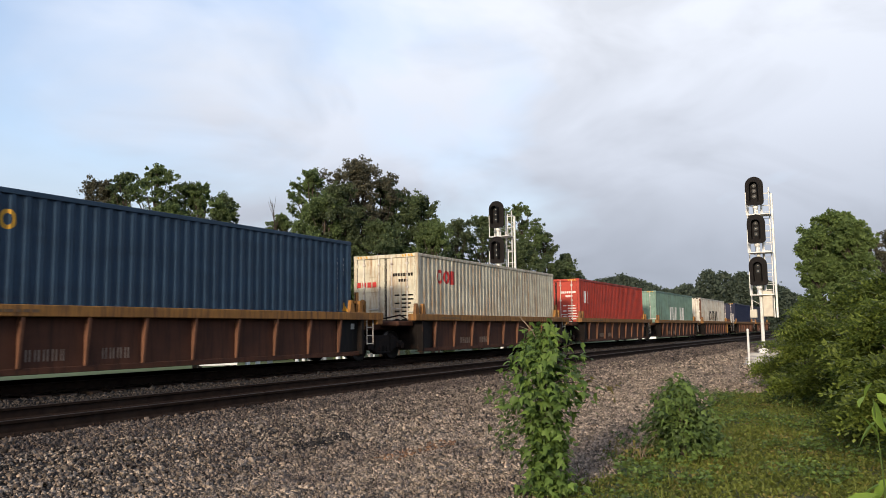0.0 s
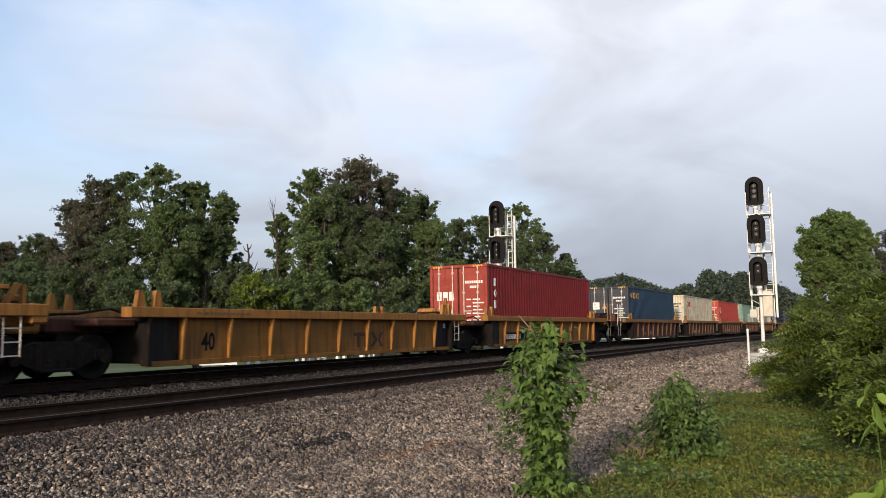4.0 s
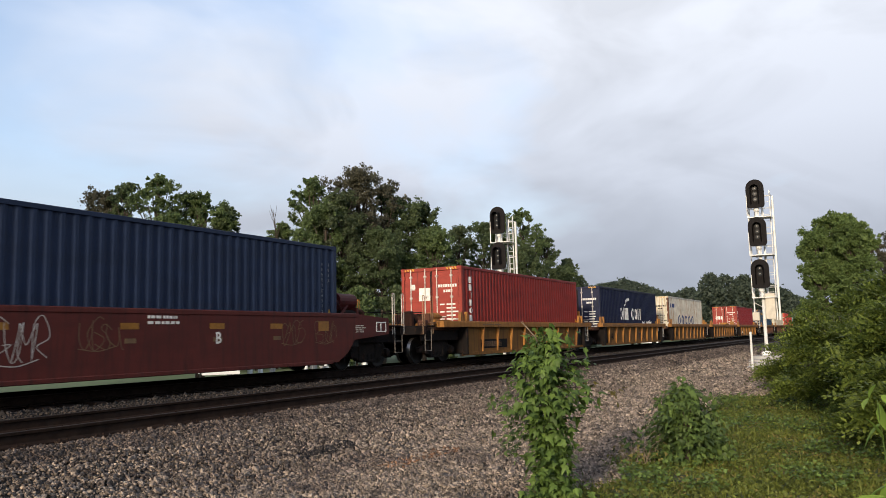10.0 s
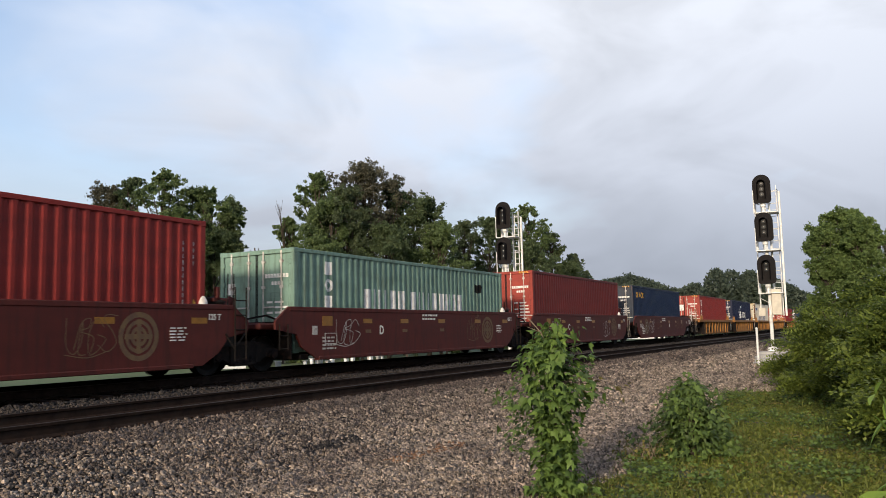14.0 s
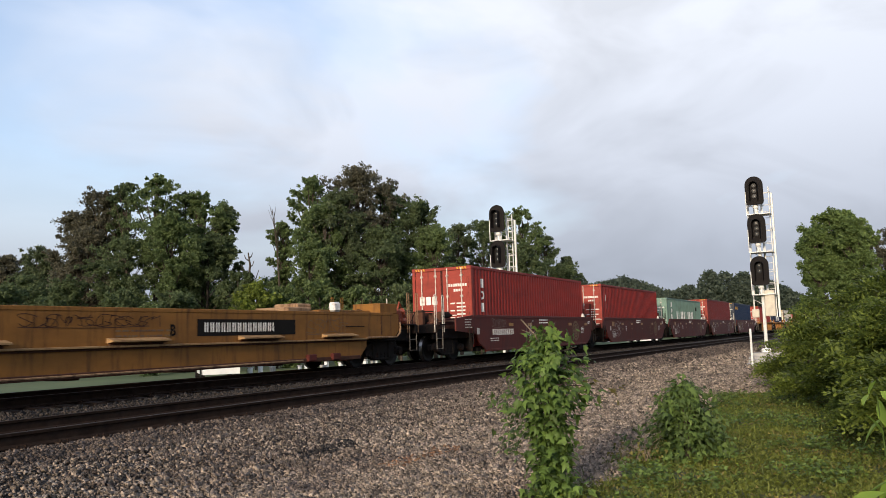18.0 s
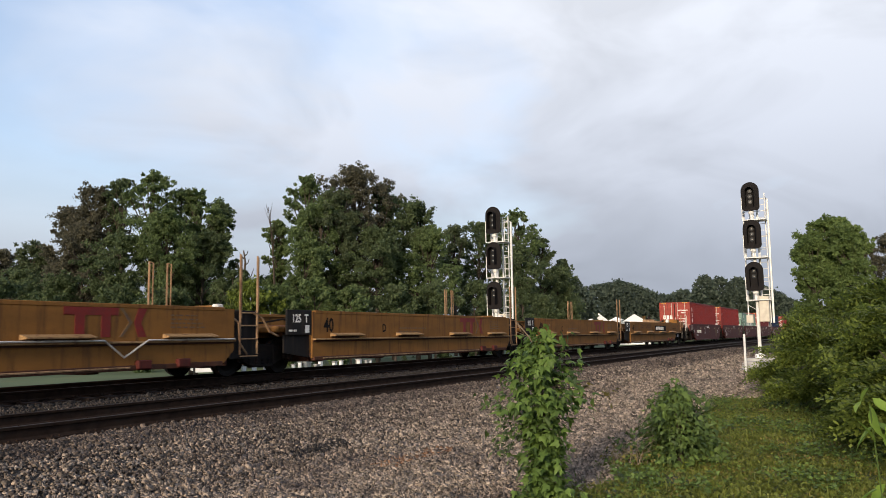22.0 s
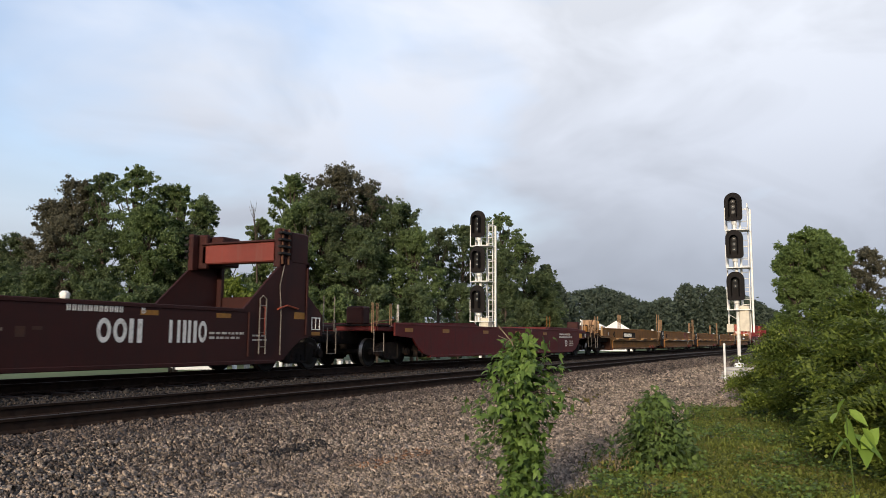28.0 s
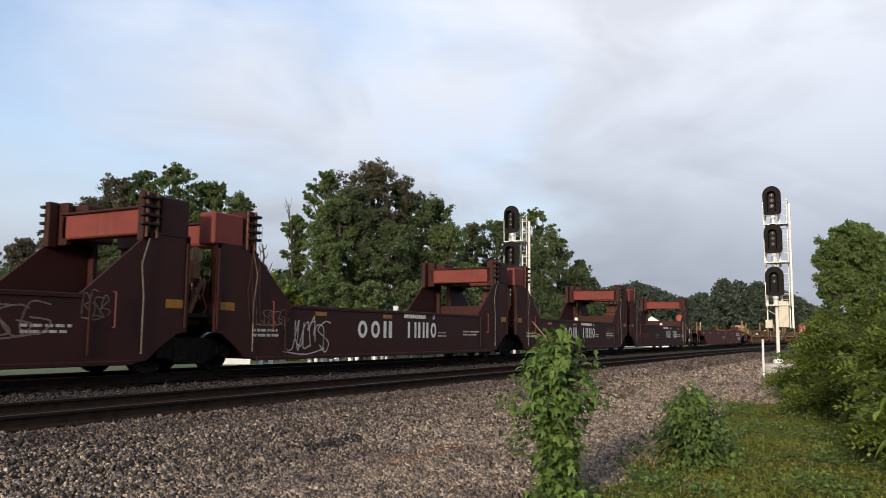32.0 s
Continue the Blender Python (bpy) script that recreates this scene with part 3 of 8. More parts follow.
def shapes(parent, kinds, x, z, w, h, gap, y, mat, name="emblem", label="", upright=False):
    """Plain shapes in a row (or a column) on the side that faces -y: o ring, v block, i bar, n two bars."""
    for k, ch in enumerate(kinds):
        if ch == " ":
            continue
        ox, oz = (x, z - k * (h + gap)) if upright else (x + k * (w + gap), z)
        if ch == "o":
            n = 20
            cx, cz = ox + w / 2, oz + h / 2
            pts = [(math.cos(2 * math.pi * q / n), math.sin(2 * math.pi * q / n)) for q in range(n + 1)]
            polys = [[(cx + a0 * w * 0.5, cz + b0 * h * 0.5), (cx + a1 * w * 0.5, cz + b1 * h * 0.5), (cx + a1 * w * 0.24, cz + b1 * h * 0.29), (cx + a0 * w * 0.24, cz + b0 * h * 0.29)] for (a0, b0), (a1, b1) in zip(pts, pts[1:])]
        elif ch == "i":
            polys = [rect(ox + w * 0.33, ox + w * 0.67, oz, oz + h)]
        elif ch == "n":
            polys = [rect(ox, ox + w * 0.33, oz, oz + h), rect(ox + w * 0.62, ox + w, oz, oz + h)]
        else:
            polys = [rect(ox, ox + w * 0.86, oz, oz + h)]
        painted(parent, polys, y, mat, name, label)


def words_on_box(words, size, mat, parent, x, z):
    """Written characters that follow a container's pressed side, centred on x."""
    me = text_mesh(words, size, mat)
    polys = []
    for f in me.polygons:
        if f.normal.z > 0.5:
            polys.append([(x + me.vertices[i].co.x, z + me.vertices[i].co.y) for i in f.vertices])
    bpy.data.meshes.remove(me)
    return painted(parent, polys, None, mat, "marking")


def scribble(parent, x, z, w, h, y, mat, seed, strokes=4, pen=0.016):
    """A quick painted scrawl of rounded strokes on the side that faces -y."""
    rnd = random.Random(seed)
    runs = []
    n = max(3, strokes)
    # unit curves of rounded, run-together strokes
    kinds = (((0.9, 0.85), (0.4, 1.0), (0.05, 0.6), (0.2, 0.1), (0.7, 0.05), (0.95, 0.4), (0.5, 0.5)),
             ((0.9, 0.9), (0.35, 1.0), (0.15, 0.75), (0.6, 0.5), (0.9, 0.25), (0.5, 0.0), (0.05, 0.15)),
             ((0.05, 0.0), (0.1, 0.7), (0.35, 0.95), (0.5, 0.5), (0.65, 0.9), (0.9, 0.8), (0.95, 0.1)),
             ((0.1, 1.0), (0.15, 0.3), (0.5, 0.0), (0.85, 0.3), (0.85, 0.95), (0.9, 0.2), (1.1, 0.0)),
             ((0.15, 0.0), (0.1, 0.95), (0.6, 1.0), (0.8, 0.7), (0.35, 0.5), (0.9, 0.3), (1.0, 0.0)))
    for k in range(n):
        cx, lw, lz = x + w * (k - 0.2) / n, w / n * 1.7, z + h * (0.1 * rnd.random())
        slant = rnd.uniform(0.0, 0.25) * lw
        tall = h * rnd.uniform(0.75, 1.0)
        runs.append([(cx + lw * (u + rnd.uniform(-0.17, 0.17)) + slant * v, lz + tall * min(1.0, max(0.0, v + rnd.uniform(-0.16, 0.16)))) for u, v in rnd.choice(kinds)])
    runs.append([(x, z + h * 0.05), (x + w * 0.5, z - h * 0.03), (x + w * 0.95, z + h * 0.10)])
    polys = []
    for run in runs:
        pts = []
        for i in range(len(run) - 1):
            p0, p1, p2, p3 = (Vector(run[max(0, min(len(run) - 1, j))]) for j in (i - 1, i, i + 1, i + 2))
            for q in range(5):
                u = q / 5
                pts.append(0.5 * ((2 * p1) + (p2 - p0) * u + (2 * p0 - 5 * p1 + 4 * p2 - p3) * u * u + (3 * p1 - p0 - 3 * p2 + p3) * u ** 3))
        pts.append(Vector(run[-1]))
        for a, b in zip(pts, pts[1:]):
            d = b - a
            if d.length > 1e-4:
                m = Vector((-d.y, d.x)).normalized() * pen * 0.5
                e = d.normalized() * pen * 0.3
                polys.append([tuple(a - e + m), tuple(a - e - m), tuple(b + e - m), tuple(b + e + m)])
    return painted(parent, polys, y - 0.002, mat, "graffiti", "faded painted scrawl")


# ---- ground and tracks ----
TRACK_Y, NEAR_TRACK_Y = 13.70, 9.40


def ground_z(x, y):
    """Height of the bare ground: flat track bed, shoulders, and the land beside it."""
    knots = ((-400, -1.6), (-30, -1.1), (-6, -0.92), (0, -0.88), (4.2, -0.84), (6.0, -0.76), (7.5, -0.36), (8.0, -0.315), (8.54, -0.30), (8.60, -0.37), (10.2, -0.37), (10.26, -0.30), (10.45, -0.21), (10.8, -0.165), (11.7, -0.18), (12.3, -0.27), (15.2, -0.27), (16.9, -0.85), (22, -1.1), (70, -1.3), (400, -0.5))
    z = knots[-1][1]
    for (a, za), (b, zb) in zip(knots, knots[1:]):
        if a <= y < b:
            z = za + (zb - za) * (y - a) / (b - a)
            break
    rough = 0.035 if y < 7 else 0.012
    return z + rough * (noise.noise((x * 0.5, y * 0.5, 0)) + 0.4 * noise.noise((x * 1.7, y * 1.7, 4)))


def grass_edge(x):
    """y up to which weeds grow on the camera's side of the tracks."""
    edge = 3.05 + 0.06 * max(0.0, x - 12) + 0.35 * noise.noise((x * 0.6, 3.1, 0))
    return edge - 1.5 * max(0.0, x - 21.5) if x < 24 else edge - 3.75


def gravel_material():
    m = material("fine gravel between stones", (0.075, 0.064, 0.054), (0.03, 0.025, 0.021), 0.95, 0, 22, (1, 1, 1), (0.10, 0.075, 0.06), 0.4, 0.45, (1, 1, 1), 1.0, 38)
    nt = m.node_tree
    n, l = nt.nodes, nt.links
    vor = n.new("ShaderNodeTexVoronoi")
    vor.inputs["Scale"].default_value = 17.0
    tc = n.new("ShaderNodeTexCoord")
    l.new(tc.outputs["Object"], vor.inputs["Vector"])
    mix = n.new("ShaderNodeMixRGB")
    mix.blend_type = "MULTIPLY"
    mix.inputs["Fac"].default_value = 0.55
    src = n["Principled BSDF"].inputs["Base Color"].links[0].from_socket
    l.new(src, mix.inputs["Color1"])
    grey = n.new("ShaderNodeRGBToBW")
    l.new(vor.outputs["Color"], grey.inputs["Color"])
    l.new(grey.outputs["Val"], mix.inputs["Color2"])
    l.new(mix.outputs["Color"], n["Principled BSDF"].inputs["Base Color"])
    bump = n.new("ShaderNodeBump")
    bump.inputs["Strength"].default_value, bump.inputs["Distance"].default_value = 0.9, 0.04
    bump.invert = True
    l.new(vor.outputs["Distance"], bump.inputs["Height"])
    l.new(bump.outputs["Normal"], n["Principled BSDF"].inputs["Normal"])
    return m


M["meadow"] = material("mown meadow grass", (0.105, 0.140, 0.060), (0.062, 0.088, 0.036), 0.9, 0, 0.15, (1, 1, 1), (0.13, 0.14, 0.06), 0.25, 0.5, (1, 1, 1), 0.4, 6)
# bed colour holds the train's shade as well as oil
M["dark_bed"] = material("track bed dark with oil and train shade", (0.022, 0.016, 0.013), (0.010, 0.008, 0.007), 0.9, 0, 14, (1, 1, 1), (0.055, 0.042, 0.035), 0.25, 0.8, (1, 1, 1), 0.9, 40)


def build_ground():
    def steps(knots):
        out = []
        for (a, b, d) in knots:
            k = max(1, round((b - a) / d))
            out += [a + (b - a) * i / k for i in range(k)]
        return out + [knots[-1][1]]

    xs = steps(((-900, -60, 60), (-60, -6, 6), (-6, 34, 0.3), (34, 100, 1.6), (100, 300, 12), (300, 2000, 120)))
    ys = steps(((-900, -60, 60), (-60, -6, 5), (-6, 1, 0.8), (1, 8, 0.3), (8, 12.4, 0.1), (12.4, 17, 0.55), (17, 60, 4), (60, 300, 20), (300, 2000, 120)))
    nx, ny = len(xs), len(ys)
    verts = [(x, y, ground_z(x, y)) for y in ys for x in xs]
    faces, mats = [], []
    for j in range(ny - 1):
        for i in range(nx - 1):
            faces.append((j * nx + i, j * nx + i + 1, (j + 1) * nx + i + 1, (j + 1) * nx + i))
            cx, cy = (xs[i] + xs[i + 1]) / 2, (ys[j] + ys[j + 1]) / 2
            far = 17.2 + 0.8 * noise.noise((cx * 0.2, 0, 7))
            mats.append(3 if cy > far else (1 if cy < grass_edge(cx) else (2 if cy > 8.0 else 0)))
    me = bpy.data.meshes.new("ground")
    me.from_pydata(verts, [], faces)
    me.materials.append(gravel_material())
    me.materials.append(M["grass_field"])
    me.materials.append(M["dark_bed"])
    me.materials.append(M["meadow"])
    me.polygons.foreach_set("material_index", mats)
    me.polygons.foreach_set("use_smooth", [True] * len(faces))
    return tagged(new("ground", me), "grey ballast bed running into weedy green grass", "ground", kind="structure")


ground = build_ground()


def cloud(name, shapes_v, faces, mat, label, category, kind="stuff", parent=None):
    """One mesh from an array (pieces, corners, 3) of alike pieces that share a face list."""
    n, k, _ = shapes_v.shape
    fs = np.array(faces)
    me = bpy.data.meshes.new(name)
    me.vertices.add(n * k)
    me.vertices.foreach_set("co", shapes_v.reshape(-1).astype(np.float32))
    allf = (fs[None] + (np.arange(n) * k)[:, None, None]).reshape(-1)
    per = fs.shape[1]
    me.loops.add(len(allf))
    me.loops.foreach_set("vertex_index", allf.astype(np.int32))
    me.polygons.add(len(allf) // per)
    me.polygons.foreach_set("loop_start", np.arange(0, len(allf), per, dtype=np.int32))
    me.polygons.foreach_set("loop_total", np.full(len(allf) // per, per, dtype=np.int32))
    me.update(calc_edges=True)
    me.materials.append(mat)
    ob = new(name, me)
    if parent is not None:
        ob.parent = parent
        return tagged(ob, label, kind=kind)
    return tagged(ob, label, category, kind=kind)


# a lump with two slanting ends and three long edges
STONE_V = np.array([(sx * (0.9 if k == 0 else 0.75), 0.95 * math.cos(2.0944 * k + 0.35 * sx), 0.95 * math.sin(2.0944 * k + 0.35 * sx)) for sx in (-1, 1) for k in range(3)])
STONE_F = [(2, 1, 0), (3, 4, 5), (0, 1, 4), (0, 4, 3), (1, 2, 5), (1, 5, 4), (2, 0, 3), (2, 3, 5)]


def turn_matrices(rng, n):
    q = rng.normal(size=(n, 4))
    q /= np.linalg.norm(q, axis=1)[:, None]
    w, x, y, z = q.T
    return np.stack([np.stack([1 - 2 * (y * y + z * z), 2 * (x * y - z * w), 2 * (x * z + y * w)], 1),
                     np.stack([2 * (x * y + z * w), 1 - 2 * (x * x + z * z), 2 * (y * z - x * w)], 1),
                     np.stack([2 * (x * z - y * w), 2 * (y * z + x * w), 1 - 2 * (x * x + y * y)], 1)], 1)


def scatter_stones(name, zones, label, seed, mat):
    rng = np.random.default_rng(seed)
    parts_v = []
    for x0, x1, y0, y1, per_m2, size in zones:
        n = int((x1 - x0) * (y1 - y0) * per_m2)
        xy = np.stack([rng.uniform(x0, x1, n), rng.uniform(y0, y1, n)], 1)
        keep = np.array([y > grass_edge(x) - 0.25 * rng.random() for x, y in xy])
        xy = xy[keep]
        n = len(xy)
        z = np.array([ground_z(x, y) for x, y in xy])
        s = size * np.exp(rng.normal(0, 0.24, (n, 1))) * rng.uniform(0.60, 1.25, (n, 3)) * 0.62
        v = STONE_V[None] * (1 + rng.uniform(-0.35, 0.20, (n, 6, 3)))       # broken, sharp-edged lumps
        v = v * s[:, None, :]
        v = np.einsum("nij,nkj->nki", turn_matrices(rng, n), v)
        v += np.concatenate([xy, (z + size * rng.uniform(0.0, 0.35, n))[:, None]], 1)[:, None, :]
        parts_v.append(v)
    return cloud(name, np.concatenate(parts_v), STONE_F, mat, label, "ballast")


scatter_stones("ballast_shoulder", ((-2, 3.5, 2.6, 7.4, 60, 0.070), (3.5, 9, 2.6, 6.7, 1100, 0.038), (9, 16, 2.4, 6.7, 620, 0.045), (16, 30, 2.6, 6.9, 220, 0.062), (30, 60, 3.4, 6.9, 55, 0.090), (3.5, 16, 6.7, 7.6, 620, 0.036), (16, 30, 6.9, 7.7, 170, 0.054)),
               "loose grey crushed granite ballast sloping down from the track", 3, M["stone"])
scatter_stones("ballast_crest", ((3.5, 16, 6.5, 7.4, 330, 0.037), (3.5, 16, 7.4, 8.56, 720, 0.037), (16, 32, 6.8, 8.56, 260, 0.050), (32, 60, 6.8, 8.56, 60, 0.080)),
               "rust-brown crushed ballast along the tie ends", 8, M["brown_stone"])
scatter_stones("track_ballast", ((2.5, 20, 10.36, 11.3, 260, 0.040), (20, 50, 10.36, 11.3, 70, 0.06)), "crushed stone heaped between the two tracks, darkened for train shade", 4, M["track_stone"])
# dark stones carry the train's shade in their colour; the last zone is a spill
scatter_stones("oily_ballast", ((4, 24, 11.5, 15.2, 60, 0.06), (24, 60, 11.6, 15.2, 15, 0.08), (3.5, 20, 8.7, 10.1, 40, 0.045), (8.0, 9.3, 6.35, 6.62, 900, 0.045)), "crushed stone black with oil and train shade, and one oil spill", 9, M["dark_stone"])
scatter_stones("stained_ballast", ((8.6, 10.3, 5.30, 5.62, 700, 0.040),), "orange-stained crushed stone in one patch", 10, M["rust_stone"])


def build_track(yc, zc, name, label, x_near):
    bed = thing(name, label, "railway track", Matrix.Translation((0, yc, zc)), "railway tracks", "structure")
    for side in (-1, 1):
        y = side * 0.7525
        g = Geo()
        prof = ((-0.07, -0.175), (0.07, -0.175), (0.07, -0.163), (0.012, -0.135), (0.009, -0.045), (0.034, -0.034), (0.036, -0.008), (-0.036, -0.008), (-0.034, -0.034), (-0.009, -0.045), (-0.012, -0.135), (-0.07, -0.163))
        n = len(prof)
        vs = [(-300, y + a, b) for a, b in prof] + [(900, y + a, b) for a, b in prof]
        g.add(vs, [tuple(range(n)), tuple(reversed(range(n, 2 * n)))] + [(i, i + n, (i + 1) % n + n, (i + 1) % n) for i in range(n)])
        rail = part("rail", g, M["rail_side"], bed, "rusted steel rail")
        part("rail_head", Geo().bbox(-300, 900, y - 0.034, y + 0.034, -0.008, 0.0, 0.003), M["rail_top"], rail, "worn bright running surface")
    rnd = random.Random(int(yc * 10))
    meshes = []
    for k in range(5):
        meshes.append(Geo().bbox(-0.115, 0.115, -1.30 + 0.02 * rnd.random(), 1.30 - 0.02 * rnd.random(), -0.36, -0.178, 0.012).mesh("tie", M["tie"]))
    plate = Geo().bbox(-0.09, 0.09, -0.16, 0.16, -0.178, -0.158, 0.004)
    for s in (-0.12, 0.12):
        plate.bbox(-0.06, -0.035, s - 0.015, s + 0.015, -0.16, -0.135, 0.004)
        plate.bbox(0.035, 0.06, s - 0.015, s + 0.015, -0.16, -0.135, 0.004)
    plate = plate.mesh("tie_plate", M["rail_side"])
    for k in range(150):
        x = x_near + k * 0.53 + rnd.uniform(-0.03, 0.03)
        tie = part("tie", meshes[k % 5], M["tie"], bed, at=(x, rnd.uniform(-0.05, 0.05), rnd.uniform(-0.012, 0.004)))
        tie.rotation_euler = (0, 0, rnd.uniform(-0.02, 0.02))
        if k < 60:
            for side in (-1, 1):
                part("tie_plate", plate, M["rail_side"], bed, at=(x, side * 0.7525, 0))
    g = Geo()
    for k in range(120):
        x = x_near + 79.5 + k * 0.53
        g.box(x - 0.11, x + 0.11, -1.3, 1.3, -0.36, -0.18)
    tagged(part("far_ties", g, M["tie"], bed, "far run of timber ties"), kind="stuff")
    return bed


build_track(NEAR_TRACK_Y, -0.11, "track_near", "empty railway track with rusted rails on timber ties", 2.0)
build_track(TRACK_Y, 0.0, "track_far", "railway track under the passing train on timber ties", 4.0)

# ---- the train ----
MOVERS = []      # (thing, place at 0 s)
CACHE = {}


def mover(name, label, category, u, z=0.0, group=""):
    ob = thing(name, label, category, Matrix.Translation((u, TRACK_Y, z)), group)
    MOVERS.append((ob, u, z))
    return ob


def cached(key, make, mat):
    if key not in CACHE:
        CACHE[key] = make().mesh(key, mat)
    return CACHE[key]


def truck(parent, x):
    """A three-piece freight truck with two wheelsets at x."""

    def bolster():
        return Geo().bbox(-0.2, 0.2, -1.05, 1.05, 0.42, 0.68, 0.03).lathe([(0.3, 0.68), (0.3, 0.80)], (0, 0, 0), "z", 16).bbox(-0.5, 0.5, -0.35, 0.35, 0.78, 0.95, 0.03)

    def sideframe():
        g = Geo()
        g.prism([(-1.12, 0.36), (-0.72, 0.36), (-0.35, 0.20), (0.35, 0.20), (0.72, 0.36), (1.12, 0.36), (1.14, 0.52), (0.78, 0.60), (0.42, 0.72), (-0.42, 0.72), (-0.78, 0.60), (-1.14, 0.52)], -0.07, 0.07)
        g.bbox(-0.36, 0.36, -0.10, 0.10, 0.18, 0.25, 0.02)
        g.bbox(-0.48, -0.34, -0.10, 0.10, 0.22, 0.7, 0.02).bbox(0.34, 0.48, -0.10, 0.10, 0.22, 0.7, 0.02)
        for s in (-0.889, 0.889):
            g.bbox(s - 0.17, s + 0.17, -0.10, 0.10, 0.34, 0.56, 0.03)
        return g

    def spring():
        g = Geo()
        for s in (-0.2, 0.0, 0.2):
            g.lathe([(0.08, 0.24), (0.095, 0.28), (0.08, 0.32), (0.095, 0.36), (0.08, 0.42)], (s, 0, 0), "z", 10)
        return g

    def wheel():
        return Geo().lathe([(0.10, -0.09), (0.30, -0.055), (0.37, -0.07), (0.415, -0.07), (0.420, 0.05), (0.445, 0.06), (0.445, 0.075), (0.36, 0.07), (0.28, 0.03), (0.10, 0.07)], (0, 0, 0), "y", 24)

    def tread():
        g = Geo()
        n = 24
        vs = [(r * math.cos(2 * math.pi * k / n), y, r * math.sin(2 * math.pi * k / n)) for r, y in ((0.4225, -0.066), (0.4225, 0.045)) for k in range(n)]
        return g.add(vs, [(k, (k + 1) % n, n + (k + 1) % n, n + k) for k in range(n)])

    def axle():
        return Geo().tube([(0, -1.06, 0), (0, 1.06, 0)], 0.08, 0.08, 10)

    def cap():
        return Geo().lathe([(0.11, -0.05), (0.12, 0.0), (0.12, 0.09), (0.06, 0.09)], (0, 0, 0), "y", 12)

    t = part("truck", cached("truck_bolster", bolster, M["truck_steel"]), M["truck_steel"], parent, "grimy two-axle freight truck", (x, 0, 0))
    for s in (-1, 1):
        part("sideframe", cached("sideframe", sideframe, M["truck_steel"]), M["truck_steel"], t, at=(0, s * 1.0, 0))
        part("spring_nest", cached("spring_nest", spring, M["grime"]), M["grime"], t, at=(0, s * 1.0, 0))
        for a in (-0.889, 0.889):
            w = part("wheel", cached("wheel", wheel, M["wheel"]), M["wheel"], t, "worn steel wheel", (a, s * 0.7525, 0.42))
            if s > 0:
                w.rotation_euler = (0, 0, math.pi)
            tr_ = part("tread", cached("tread", tread, M["tread"]), M["tread"], t, "polished wheel tread", (a, s * 0.7525, 0.42))
            if s > 0:
                tr_.rotation_euler = (0, 0, math.pi)
            part("bearing_cap", cached("bearing_cap", cap, M["grime"]), M["grime"], t, at=(a, s * 1.14, 0.42))
    for a in (-0.889, 0.889):
        part("axle", cached("axle", axle, M["grime"]), M["grime"], t, at=(a, 0, 0.42))
    return t


def coupler(parent, x, way):
    g = Geo().bbox(x, x + way * 0.55, -0.11, 0.11, 0.72, 0.95, 0.03).bbox(x + way * 0.5, x + way * 0.78, -0.2, 0.14, 0.68, 0.99, 0.05)
    part("coupler", g, M["grime"], parent, "rusty knuckle coupler")
    part("brake_hose", Geo().tube([(x, 0.3, 0.8), (x + way * 0.25, 0.33, 0.5), (x + way * 0.55, 0.22, 0.42), (x + way * 0.7, 0.1, 0.5)], 0.025, 0.025, 6), M["black"], parent, "black rubber air hose")


def ladder(parent, x, y, z0, z1, w, mat, rungs=4):
    g = Geo()
    for a in (x - w / 2, x + w / 2):
        g.tube([(a, y, z0), (a, y, z1)], 0.016, 0.016, 5)
    for k in range(rungs):
        z = z0 + (z1 - z0) * (k + 0.1) / rungs
        g.tube([(x - w / 2, y, z), (x + w / 2, y, z)], 0.013, 0.013, 5)
    return part("ladder", g, mat, parent, "bent steel grab iron ladder")


def bars_of_print(parent, x, z, w, rows, pitch, h, y, mat, seed, name="stencil_block"):
    """Rows of unreadable print on the side that faces -y."""
    rnd = random.Random(seed)
    g = Geo()
    for k in range(rows):
        px = x
        end = x + w * rnd.uniform(0.7, 1.0)
        while px < end - 0.03:
            step = min(h * 0.82 if name == "number_block" else rnd.uniform(0.06, 0.22), end - px)
            if name == "number_block":                 # two strokes to a character
                for q in (0.0, 0.42):
                    g.box(px + step * q, px + step * (q + 0.22), y - 0.003, y + 0.03, z - k * pitch, z - k * pitch + h)
            else:
                g.box(px, px + step * 0.72, y - 0.003, y + 0.03, z - k * pitch, z - k * pitch + h)
            px += step
    return tagged(part(name, g, mat, parent), kind="stuff")


def well_floor(car, x0, x1, mat):
    for x in (x0 + 0.5, x0 + 3.4, (x0 + x1) / 2, x1 - 3.4, x1 - 0.5):
        part("cross_beam", Geo().bbox(x - 0.16, x + 0.16, -1.3, 1.3, 0.24, 0.37, 0.02), mat, car)
    for x in (x0, x1):
        part("well_end", Geo().bbox(x - 0.03, x + 0.03, -1.3, 1.3, 0.26, 1.18, 0.01), mat, car)


